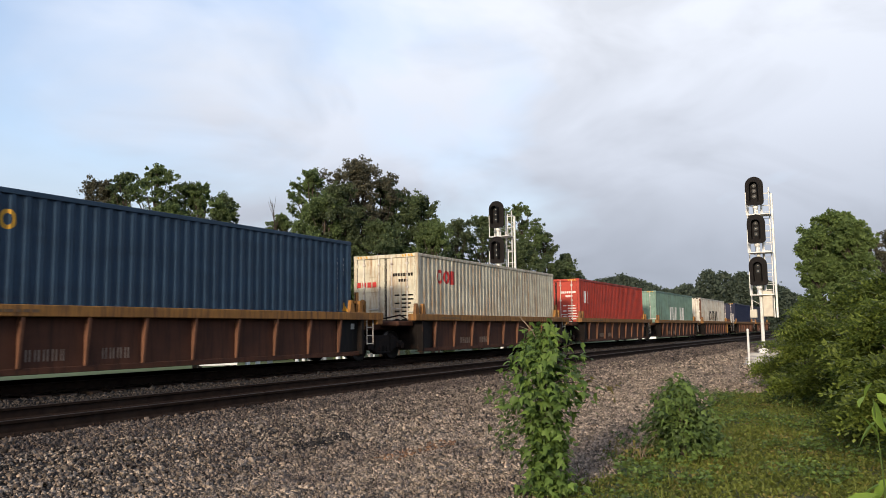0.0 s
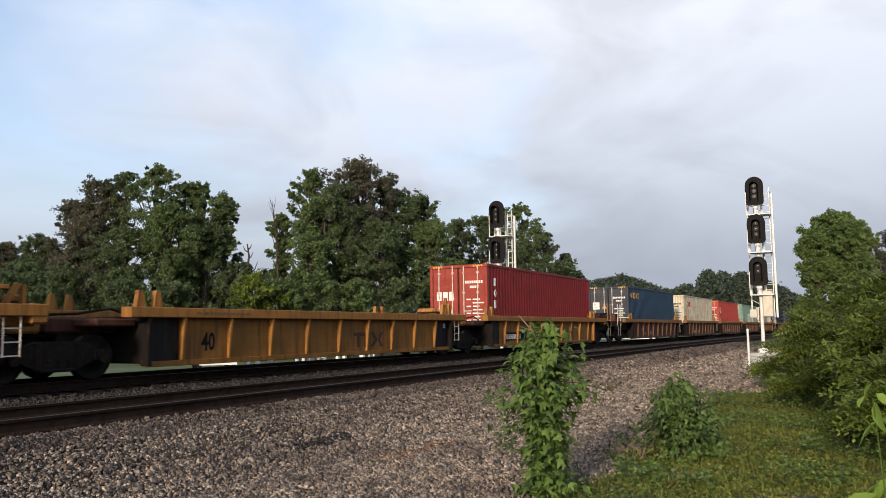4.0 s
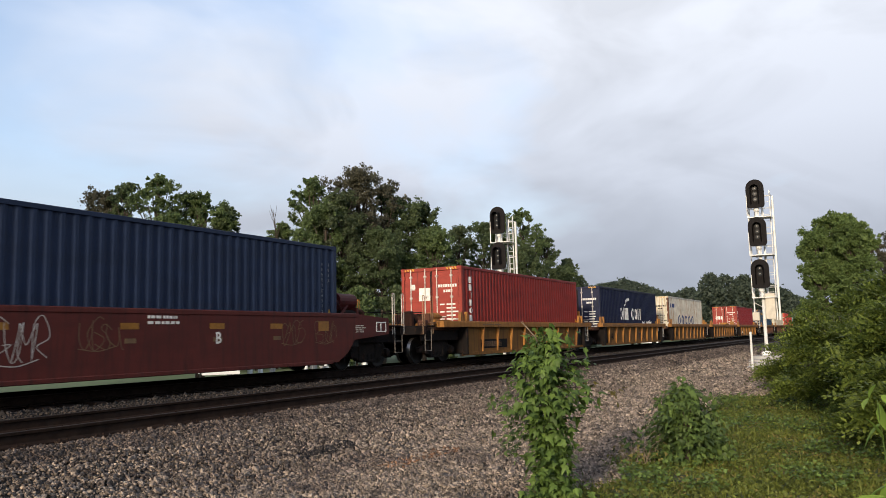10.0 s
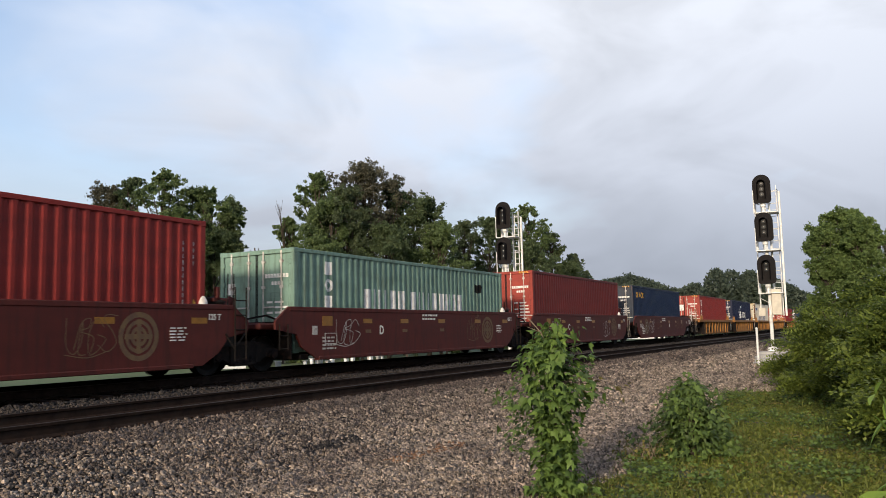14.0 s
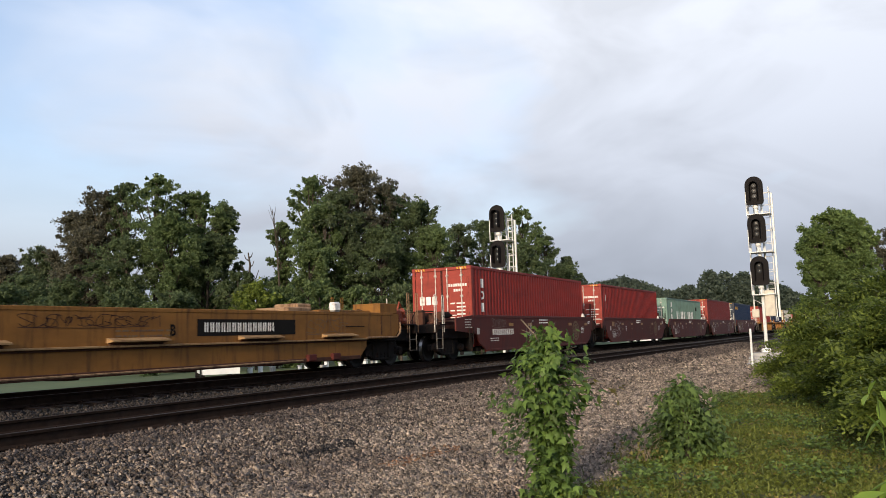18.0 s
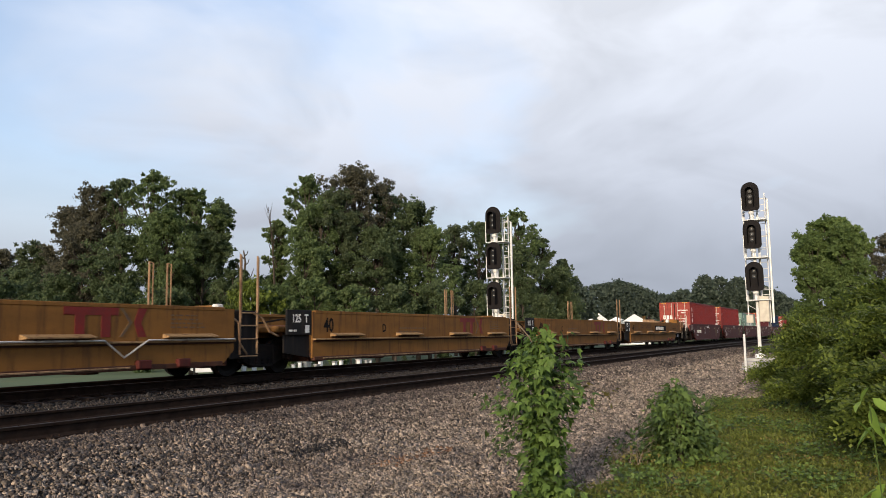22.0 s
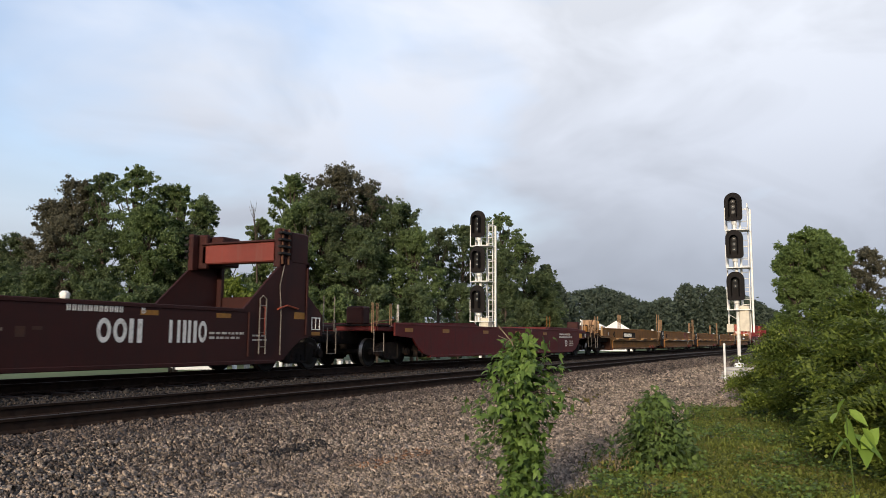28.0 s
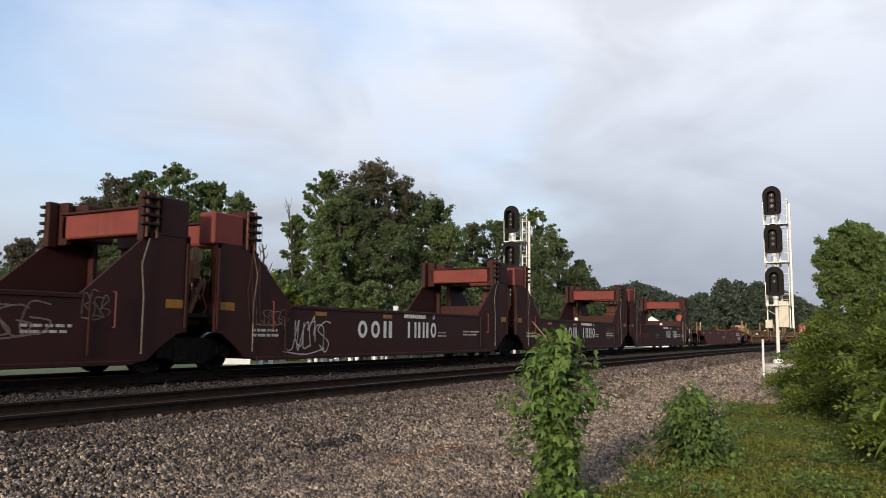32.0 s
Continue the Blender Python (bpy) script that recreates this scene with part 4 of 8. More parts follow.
def joint_gear(car, x, way, mat, brake=False, hose=True):
    """What sits over a shared truck: the connector, a platform and pipes. way -1 at the rear, 1 at the front."""
    part("connector", Geo().bbox(x, x + way * 1.55, -0.55, 0.55, 0.86, 1.16, 0.04).bbox(x + way * 0.1, x + way * 1.0, -1.2, 1.2, 0.98, 1.13, 0.03), mat, car)
    if brake:
        part("air_tank", Geo().lathe([(0.10, -0.36), (0.17, -0.30), (0.17, 0.30), (0.10, 0.36)], (x + way * 0.55, -0.25, 1.42), "y", 14), mat, car, "small round air tank")
        part("brake_valve", Geo().bbox(x + way * 0.85, x + way * 1.1, -0.7, -0.42, 1.12, 1.55, 0.04), mat, car)
        part("valve_box", Geo().bbox(x + way * 0.8, x + way * 1.2, -0.2, 0.2, 1.12, 1.38, 0.04), mat, car)
        part("slack_adjuster", Geo().tube([(x - way * 0.9, -0.7, 1.40), (x + way * 0.3, -0.75, 1.44), (x + way * 1.2, -0.7, 1.40)], 0.035, 0.035, 6), M["rusty"], car)
        part("bracket_post", Geo().bbox(x + way * 0.15, x + way * 0.24, -1.2, -1.1, 1.13, 1.92, 0.01).bbox(x + way * 0.05, x + way * 0.5, -1.2, -1.1, 1.60, 1.68, 0.01), mat, car)
        part("bracket_post", Geo().bbox(x + way * 0.9, x + way * 0.98, -0.95, -0.85, 1.13, 1.7, 0.01), mat, car)
        part("lever", Geo().prism([(x + way * 0.4, 1.15), (x + way * 0.5, 1.15), (x + way * 0.85, 1.7), (x + way * 0.75, 1.74)] if way > 0 else [(x + way * 0.5, 1.15), (x + way * 0.4, 1.15), (x + way * 0.75, 1.74), (x + way * 0.85, 1.7)], -1.0, -0.93), mat, car)
    if hose:
        part("air_pipe", Geo().tube([(x, -0.9, 1.2), (x + way * 0.5, -0.95, 1.32), (x + way * 1.1, -0.8, 1.22), (x + way * 1.6, -0.7, 1.2)], 0.025, 0.025, 6), M["grime"], car)


def end_gear(car, x, way, mat, axle_at=1.45, y_out=1.4, reach=0.0):
    """A coupler end beyond the well: platform, end sill, steps, hand rail and coupler. x is where the well ends."""
    o = 2.75 + reach
    part("end_platform", Geo().bbox(x, x + way * o, -1.2, 1.2, 1.05, 1.16, 0.015), M["rusty"], car)
    part("centre_sill", Geo().bbox(x, x + way * (o + 0.15), -0.33, 0.33, 0.66, 1.05, 0.03), M["grime"], car)
    part("end_sill", Geo().bbox(x + way * (o - 0.07), x + way * (o + 0.07), -1.42, 1.42, 0.92, 1.2, 0.02), M["grime"], car)
    part("end_walkway", Geo().bbox(x + way * (o - 0.55), x + way * (o - 0.07), -1.45, 1.45, 1.17, 1.21, 0.01), M["grime"], car, "open grate walkway")
    for s in (-1, 1):
        g = Geo()
        g.tube([(x + way * (o + 0.03), s * y_out, 1.15), (x + way * (o + 0.03), s * y_out, 0.42), (x + way * (o - 0.37), s * y_out, 0.42), (x + way * (o - 0.37), s * y_out, 1.15)], 0.013, 0.013, 5)
        g.tube([(x + way * (o + 0.03), s * y_out, 0.75), (x + way * (o - 0.37), s * y_out, 0.75)], 0.011, 0.011, 5)
        part("sill_step", g, M["step"], car, "worn steel sill step")
        for a in (o + 0.09, o - 0.43):
            xx = x + way * a
            part("hand_rail", Geo().tube([(xx - 0.055, s * y_out, 0.95), (xx - 0.055, s * y_out, 2.11), (xx - 0.04, s * y_out, 2.14), (xx + 0.04, s * y_out, 2.14), (xx + 0.055, s * y_out, 2.11), (xx + 0.055, s * y_out, 0.95)], 0.013, 0.013, 6), (M["post_rust"] if mat in (M["yellow_dirty"], M["yellow"]) else M["lock"]) if s < 0 else mat, car, "worn looped hand rail")
        part("platform_skirt", Geo().bbox(x + way * 0.1, x + way * (o - 0.1), s * 1.12, s * 1.2, 0.72, 1.06, 0.02), M["grime"], car)
    part("deck_plate", Geo().bbox(x + way * 0.1, x + way * 1.75, -1.05, 1.05, 1.16, 1.30, 0.02).bbox(x + way * 0.2, x + way * 1.3, -0.95, 0.7, 1.30, 1.42, 0.02), mat, car)
    part("brake_cylinder", Geo().lathe([(0.08, -0.45), (0.13, -0.4), (0.13, 0.2), (0.05, 0.25), (0.04, 0.5)], (x + way * 1.0, -0.75, 1.52), "x", 12), mat if mat is M["yellow"] else M["grime"], car)
    part("brake_lever", Geo().bbox(x + way * 1.5, x + way * 1.58, -0.9, 0.5, 1.30, 1.62, 0.02).bbox(x + way * 1.9, x + way * 2.1, -0.5, -0.2, 1.16, 1.7, 0.03), M["rusty"], car)
    part("hand_rail", Geo().tube([(x + way * (o - 0.03), -1.3, 1.2), (x + way * (o - 0.03), -1.3, 1.62), (x + way * (o - 0.03), 0.2, 1.62), (x + way * (o - 0.03), 0.2, 1.2)], 0.018, 0.018, 6), M["grime"], car)
    # levers, rods and small castings that lie about the platform
    part("brake_rod", Geo().tube([(x + way * 0.2, -1.12, 1.34), (x + way * (o - 0.9), -1.1, 1.30), (x + way * (o - 0.5), -0.9, 1.27)], 0.022, 0.022, 6), M["rust_rib"], car, "worn brake rod")
    part("brake_rod", Geo().tube([(x + way * 0.5, -0.6, 1.62), (x + way * (o - 1.0), -0.55, 1.58)], 0.025, 0.025, 6), M["grime"], car)
    part("gear_box", Geo().bbox(x + way * (o - 0.85), x + way * (o - 0.6), -1.05, -0.75, 1.16, 1.40, 0.04), M["rusty"], car)
    part("valve_body", Geo().lathe([(0.05, 0.0), (0.11, 0.04), (0.11, 0.20), (0.07, 0.26), (0.03, 0.34)], (x + way * (o - 1.05), -0.35, 1.16), "z", 10), M["grime"], car)
    part("chain", Geo().tube([(x + way * (o - 0.7), -0.2, 1.66), (x + way * (o - 0.4), -0.25, 1.42), (x + way * (o - 0.1), -0.3, 1.22)], 0.014, 0.014, 5), M["grime"], car)
    coupler(car, x + way * (o + 0.05), way)
    truck(car, x + way * axle_at)


def ribbed_unit(u, side, chord, label, front, rear, seed, mark=None, guides=None, word="40", pitch=15.8):
    """A 40 ft well with outside ribs under a broad top chord. front, rear: 'joint' or 'end'. The shared truck at its rear is its own."""
    guides = guides or chord
    car = mover("well_car", label, "railway car", u, group="well cars of the train")
    half = (pitch - 12.192) / 2
    x0, x1 = -0.16, 12.35
    c0, c1 = (-1.9 if rear == "end" else -0.65), (14.1 if front == "end" else 13.35)
    for s in (-1, 1):
        part("top_chord", Geo().bbox(c0, c1, s * 1.24, s * 1.52, 1.15, 1.35, 0.012), chord, car)
        p0, p1 = (0.15 if rear == "end" else 0.70), (11.28 if rear == "end" or front == "end" else 11.40)
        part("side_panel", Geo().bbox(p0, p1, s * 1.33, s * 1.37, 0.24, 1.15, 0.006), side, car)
        part("bottom_chord", Geo().bbox(x0, x1, s * 1.27, s * 1.40, 0.19, 0.30, 0.01), side, car)
        part("end_panel", Geo().bbox(x0, p0, s * 1.30, s * 1.34, 0.3, 1.15, 0.006), M["black"], car, "black rear end panel")
        part("end_panel", Geo().bbox(p1, 11.95 if front == "end" else x1, s * 1.30, s * 1.34, 0.3, 1.15, 0.006), side if front == "end" else M["black"], car, "front end panel")
        for a in (x0, x1):
            wide = front == "end" and a == x1
            part("end_post", Geo().bbox(11.88 if wide else a - 0.05, 12.1 if wide else a + 0.05, s * (1.36 if wide else 1.3), s * 1.5, 0.22, 1.15, 0.01), chord if wide else M["grime"], car)
        for k in range(9):
            x = 1.20 + 1.27 * k if rear == "end" else (1.10 + 1.26 * k if front == "end" else 0.72 + 1.29 * k + min(0.27, 0.06 * k))
            x = max(x, p0 + 0.03)
            g = Geo()
            ya, yb, yc = s * 1.36, s * 1.50, s * 1.42
            h = 0.022
            vs = [(x - h, ya, 0.28), (x + h, ya, 0.28), (x + h, yc, 0.30), (x - h, yc, 0.30), (x - h - 0.01, ya, 1.15), (x + h + 0.01, ya, 1.15), (x + h + 0.01, yb, 1.15), (x - h - 0.01, yb, 1.15)]
            fs = [(0, 3, 2, 1), (4, 5, 6, 7), (0, 1, 5, 4), (1, 2, 6, 5), (2, 3, 7, 6), (3, 0, 4, 7)]
            if s > 0:
                fs = [tuple(reversed(q)) for q in fs]
            part("rib", g.add(vs, fs), M["rust_rib"] if side is M["rusty"] else chord, car)
        for a, b in ((-0.12, -1), (12.3, 1)):
            for d in (0.0, 0.42):
                xx = a + b * d - b * 0.25
                part("container_guide", Geo().prism([(xx - 0.11, 1.35), (xx + 0.11, 1.35), (xx + 0.09, 1.52), (xx + 0.02, 1.68), (xx - 0.05, 1.68)], s * 1.26, s * 1.36), guides, car)
        part("corner_gusset", Geo().bbox(c1 - 0.3, c1 + 0.02, s * 1.0, s * 1.5, 1.02, 1.36, 0.03), chord, car)
    well_floor(car, x0, x1, M["grime"])
    if rear == "end":
        end_gear(car, x0, -1, chord)
    else:
        truck(car, -half)
        joint_gear(car, x0, -1, M["rusty"])
    if front == "end":
        end_gear(car, x1, 1, chord)
    else:
        joint_gear(car, x1, 1, chord, True)
        ladder(car, 12.75, -1.46, 0.48, 1.15, 0.3, M["lock"], 3)
    part("defect_card", Geo().box(x1 - 0.35, x1 - 0.2, -1.350, -1.341, 0.9, 1.05), M["steel"], car, "small grey card holder")
    if mark:
        ended = front == "end" or rear == "end"
        if ended:
            part("number_panel", Geo().box(1.1, 3.4, -1.374, -1.35, 0.40, 0.72), M["mark_black"], car, "faded black number panel")
            bars_of_print(car, 1.25, 0.46, 2.0, 1, 0.2, 0.19, -1.376, M["mark_brown"] if rear == "end" else M["mark_white"], seed, "number_block")
            lettering(word, 0.55, M["mark_black"], car, 6.55, -1.374, 0.46, stretch=0.8)
        else:
            part("emblem", Geo().box(6.84, 7.62, -1.378, -1.36, 0.70, 0.80), mark, car, "faded dark bar across")
            for x in (6.99, 7.36):
                part("emblem", Geo().box(x, x + 0.13, -1.378, -1.36, 0.40, 0.70), mark, car, "faded dark bar")
            part("emblem", Geo().prism([(7.66, 0.40), (7.80, 0.40), (8.02, 0.60), (7.80, 0.80), (7.66, 0.80), (7.88, 0.60)], -1.378, -1.36), mark, car, "faded dark chevron")
            part("emblem", Geo().prism([(8.17, 0.40), (8.31, 0.40), (8.13, 0.60), (8.31, 0.80), (8.17, 0.80), (8.06, 0.60)], -1.378, -1.36), mark, car, "faded dark chevron")
            lettering(word, 0.52, M["mark_black"], car, 1.48, -1.374, 0.48, stretch=0.75)
    else:
        bars_of_print(car, 2.6, 0.40, 0.9, 1, 0.2, 0.2, -1.372, M["faint"], seed, "number_block")
        bars_of_print(car, 4.1, 0.40, 0.9, 1, 0.2, 0.2, -1.372, M["faint"], seed + 1, "number_block")
    bars_of_print(car, 1.0, 1.22, 1.8, 1, 0.2, 0.05, -1.523, M["mark_brown"], seed + 5)
    return car


def smooth_unit(u, mat, label, front, rear, seed, letter, pitch=15.3, top=1.50, number=False):
    """A 40 ft well with flush sides that rise over the trucks."""
    car = mover("well_car", label, "railway car", u, group="well cars of the train")
    half = (pitch - 12.192) / 2
    x0, x1 = -0.2, 12.4
    a0, a1 = (-1.0 if rear == "joint" else -1.8), (13.2 if front == "joint" else 14.3)
    h0, h1 = (1.18 if rear == "joint" else 1.40), (1.18 if front == "joint" else 1.40)
    for s in (-1, 1):
        y0, y1 = (-1.50, -1.44) if s < 0 else (1.44, 1.50)
        part("side_wall", Geo().prism([(0.55, 0.26), (11.85, 0.26), (12.3, 0.5), (12.6, 0.82), (a1, 0.96), (a1, h1), (12.75, top), (-0.55, top), (a0, h0), (a0, 0.98), (-0.25, 0.86), (-0.05, 0.55)], y0, y1), mat, car)
        part("top_rail", Geo().bbox(-0.5, 12.7, s * 1.40, s * 1.515, top - 0.09, top + 0.02, 0.015), mat, car)
        part("bottom_rail", Geo().bbox(0.6, 11.6, s * 1.36, s * 1.52, 0.22, 0.31, 0.015), mat, car)
        part("wheel_shield", Geo().bbox(12.35, 13.0, s * 1.22, s * 1.36, 0.62, 0.98, 0.02), M["black"], car)
    flip = front == "end"

    def at(x, w=0.0):
        """The leading unit carries its markings mirrored end for end."""
        return 12.192 - x - w if flip else x

    ring_x = 1.75 if flip else 10.25
    if not number:
        part("data_box", Geo().box(0.85, 1.35, -1.505, -1.47, 0.60, 0.62).box(0.85, 1.35, -1.505, -1.47, 0.86, 0.88).box(0.85, 0.87, -1.505, -1.47, 0.62, 0.86).box(1.33, 1.35, -1.505, -1.47, 0.62, 0.86), M["lock"], car, "pale outlined data box")
    for k, x in enumerate(at(q, 0.42) for q in (0.75, 2.55, 4.45, 6.70, 9.28, 11.55)):
        if number and k == 0:
            continue
        part("reflector", Geo().box(x, x + 0.42, -1.505, -1.47, 1.12 if k else 1.06, 1.24 if k else 1.30), M["reflector"], car, "yellow reflector strip")
        if k in (1, 2, 3):
            part("stencil_patch", Geo().box(x + 0.1, x + 0.36, -1.504, -1.47, 0.86, 0.95), M["mark_brown"], car)
    px = -0.24 if number else 0.35
    part("stencil_patch", Geo().box(px, px + 0.2, -1.504, -1.47, 0.84, 1.06), M["lock"], car, "pale square patch")
    g = Geo()
    for k in range(28):
        aa, bb = 2 * math.pi * k / 28, 2 * math.pi * (k + 1) / 28
        for r0, r1 in ((0.36, 0.46), (0.24, 0.31), (0.12, 0.19)):
            g.add([(ring_x + r * math.cos(q), yy, 0.88 + r * math.sin(q)) for yy in (-1.505,) for q, r in ((aa, r0), (bb, r0), (bb, r1), (aa, r1))], [(0, 3, 2, 1)])
    g.box(ring_x - 0.05, ring_x + 0.05, -1.504, -1.47, 0.56, 1.2).box(ring_x - 0.32, ring_x + 0.32, -1.5045, -1.47, 0.83, 0.93)
    part("round_emblem", g, M["mark_brown"], car, "faded round tan emblem")
    bars_of_print(car, 5.7, 1.33, 1.1, 2, 0.11, 0.055, -1.503, M["mark_white"], seed)
    bars_of_print(car, at(11.0, 0.5), 1.02, 0.5, 5, 0.06, 0.025, -1.503, M["mark_white"], seed + 1)
    if number:
        bars_of_print(car, 0.85, 0.66, 0.85, 2, 0.08, 0.04, -1.503, M["lock"], seed + 2)
        bars_of_print(car, -1.15, 1.34, 0.6, 4, 0.09, 0.035, -1.503, M["lock"], seed + 3)
    else:
        bars_of_print(car, 0.75, 0.74, 0.65, 4, 0.09, 0.045, -1.503, M["lock"], seed + 2)
    if letter:
        lettering(letter, 0.34, M["mark_white"], car, 7.57 if flip else 3.44, -1.503, 0.82, stretch=0.9)
    if number:
        bars_of_print(car, 1.07, 0.80, 2.5, 1, 0.3, 0.22, -1.503, M["mark_white"], seed + 4, "number_block")
        scribble(car, 1.0, 1.08, 1.2, 0.32, -1.503, M["faint"], seed + 9, 7)
        scribble(car, 4.3, 0.75, 0.7, 0.6, -1.503, M["lock"], seed + 8, 3)
    else:
        scribble(car, 1.3, 0.55, 0.9, 0.8, -1.503, M["lock"], seed + 8, 3)
        if letter == "C":
            scribble(car, 8.45, 0.45, 0.8, 1.0, -1.503, M["lock"], seed + 7, 3)
            scribble(car, 9.4, 1.28, 1.1, 0.18, -1.503, M["faint"], seed + 10, 8, 0.010)
        else:
            scribble(car, at(8.7, 0.9), 0.55, 0.9, 0.8, -1.503, M["lock"] if flip else M["mark_brown"], seed + 7, 4)
        if flip:
            for q in (4.2, 9.6, 10.9):
                scribble(car, q, 0.75, 0.8, 0.6, -1.503, M["mark_brown"], seed + int(q * 10), 4)
    well_floor(car, x0, x1, M["grime"])
    if rear == "end":
        end_gear(car, x0, -1, M["dark_brown"])
    else:
        truck(car, -half)
        joint_gear(car, x0, -1, mat)
    if front == "end":
        end_gear(car, x1, 1, M["dark_brown"])
        part("air_tank", Geo().lathe([(0.10, -0.46), (0.25, -0.46), (0.25, -0.42), (0.22, -0.42), (0.22, 0.40), (0.12, 0.46)], (x1 + 1.0, -0.55, 1.90), "x", 16), M["maroon"], car, "red round air tank")
        a = 13.65
        part("sign_frame", Geo().box(a, a + 0.5, -1.506, -1.47, 1.02, 1.05).box(a, a + 0.5, -1.506, -1.47, 1.27, 1.30).box(a, a + 0.03, -1.506, -1.47, 1.05, 1.27).box(a + 0.47, a + 0.5, -1.506, -1.47, 1.05, 1.27).box(a + 0.21, a + 0.25, -1.506, -1.47, 1.05, 1.27), M["mark_white"], car, "white painted frame")
        part("tank_stand", Geo().bbox(x1 + 0.62, x1 + 0.72, -0.85, -0.25, 1.16, 1.72, 0.01).bbox(x1 + 1.25, x1 + 1.35, -0.85, -0.25, 1.16, 1.72, 0.01).tube([(x1 + 0.1, -0.9, 2.0), (x1 + 0.6, -0.9, 1.45), (x1 + 1.4, -0.9, 1.40)], 0.03, 0.03, 6).tube([(x1 + 0.2, -0.95, 1.42), (x1 + 0.65, -0.95, 1.75)], 0.03, 0.03, 6), M["brown"], car)
        bars_of_print(car, x1 + 0.25, 1.18, 0.5, 4, 0.055, 0.025, -1.503, M["lock"], seed + 6)
    else:
        joint_gear(car, x1, 1, mat, True)
        ladder(car, 12.93, -1.53, 0.32, 1.90, 0.34, M["step"] if letter == "C" else M["truck_steel"], 5)
        for x in (12.62, 12.80):
            part("hand_rail", Geo().tube([(x, -1.44, 1.3), (x, -1.44, 2.19)], 0.014, 0.013, 6), M["lock"] if letter == "C" else M["grime"], car, "thin hand rail")
        part("white_block", Geo().lathe([(0.09, 0.0), (0.09, 0.08), (0.05, 0.17), (0.02, 0.20)], (12.1, -1.25, top), "z", 10), M["mark_white"], car, "chipped pale cone block")
        part("brake_chamber", Geo().lathe([(0.12, 0.0), (0.22, 0.03), (0.24, 0.12), (0.18, 0.20), (0.05, 0.24)], (12.66, -1.0, top - 0.02), "z", 14), M["truck_steel"], car, "grey domed brake chamber")
        part("end_locker", Geo().bbox(12.75, 13.15, -1.2, -0.4, 1.14, 1.48, 0.03), M["dark_brown"], car)
        lettering("125 T", 0.17, M["mark_white"], car, 12.18, -1.503, 1.20, stretch=0.9)
        part("brake_hose", Geo().tube([(12.5, -1.5, 0.9), (12.75, -1.52, 0.6), (13.0, -1.45, 0.75), (13.3, -1.3, 0.9)], 0.022, 0.022, 6), M["truck_steel"], car)
    ladder(car, -0.75, -1.53, 0.5, 1.1, 0.3, M["truck_steel"], 2)
    return car


def yellow_unit(u, label, front, rear, seed, letter, number=False):
    """An empty 40 ft well with flush yellow sides, a ledge along them and tall posts at the joints. u is where the side begins."""
    mat = M["yellow_dirty"]
    car = mover("well_car", label, "railway car", u, group="well cars of the train")
    L_ = 12.4
    top, ledge = 1.50, 0.81
    f1 = L_ + (1.69 if front == "end" else 0.0)
    r0 = -2.25 if rear == "end" else 0.0
    for s in (-1, 1):
        lo = [(0.0, 0.34), (L_ - 0.3, 0.34), (L_, 0.6), (L_, ledge), (f1 - 0.25 if front == "end" else f1, ledge), (f1, ledge + 0.2 if front == "end" else ledge), (f1, top), (r0, top), (r0, ledge + 0.24 if r0 else ledge), (-0.9 if r0 else 0.0, ledge + 0.20 if r0 else ledge), (0.0, ledge)]
        y0, y1 = (-1.47, -1.42) if s < 0 else (1.42, 1.47)
        part("side_wall", Geo().prism(lo, y0, y1), mat, car)
        part("ledge", Geo().bbox(0.02, L_ - 0.02, s * 1.45, s * 1.56, ledge - 0.02, ledge + 0.02, 0.006), M["yellow_worn_lit"], car, "pale worn ledge")
        # dark red-brown strip paints the shade below the ledge
        part("ledge_shadow_strip", Geo().bbox(0.02, L_ - 0.02, s * 1.46, s * 1.50, ledge - 0.06, ledge - 0.022, 0.004), M["rusty"], car, "red-brown strip for the shade under the ledge")
        part("bottom_rail", Geo().bbox(0.05, L_ - 0.35, s * 1.38, s * 1.5, 0.28, 0.38, 0.01), M["rusty"], car)
        part("top_rail", Geo().bbox(r0 + 0.1, f1 - 0.3, s * 1.36, s * 1.48, top - 0.05, top + 0.03, 0.01), mat, car)
        for k, x in enumerate((0.75, 4.0, 7.4, 10.4)):
            a, b = (s * 1.46, s * 1.66)
            pad = [(x, a, ledge + 0.16), (x + 1.35, a, ledge + 0.16), (x + 1.35, b, ledge + 0.11), (x, b, ledge + 0.11), (x, a, ledge + 0.06), (x + 1.35, a, ledge + 0.06), (x + 1.35, b, ledge + 0.085), (x, b, ledge + 0.085)]
            # pads are paler than the wall: sun on their tops put into paint
            part("lift_pad", Geo().add(pad, [(0, 1, 2, 3), (7, 6, 5, 4), (3, 2, 6, 7), (0, 3, 7, 4), (1, 5, 6, 2)] if s < 0 else [(3, 2, 1, 0), (4, 5, 6, 7), (7, 6, 2, 3), (4, 7, 3, 0), (2, 6, 5, 1)]), M["yellow_worn_lit"], car, "sloping lifting pad, paled for its sunlit top")
            # dark strip stands in for the shaded gap under each pad
            part("pad_bracket", Geo().bbox(x + 0.05, x + 1.3, s * 1.46, s * 1.50, ledge + 0.02, ledge + 0.07, 0.004), M["rusty"], car)
        for x in (9.75, 10.75):
            part("jack_bracket", Geo().bbox(x, x + 0.34, s * 1.40, s * 1.56, 0.30, 0.47, 0.02), M["brown"], car, "red-brown bracket")
        part("bottom_pipe", Geo().tube([(0.4, s * 1.5, 0.335), (3.5, s * 1.5, 0.33), (9.6, s * 1.5, 0.335)], 0.02, 0.02, 6), M["post_rust"], car)
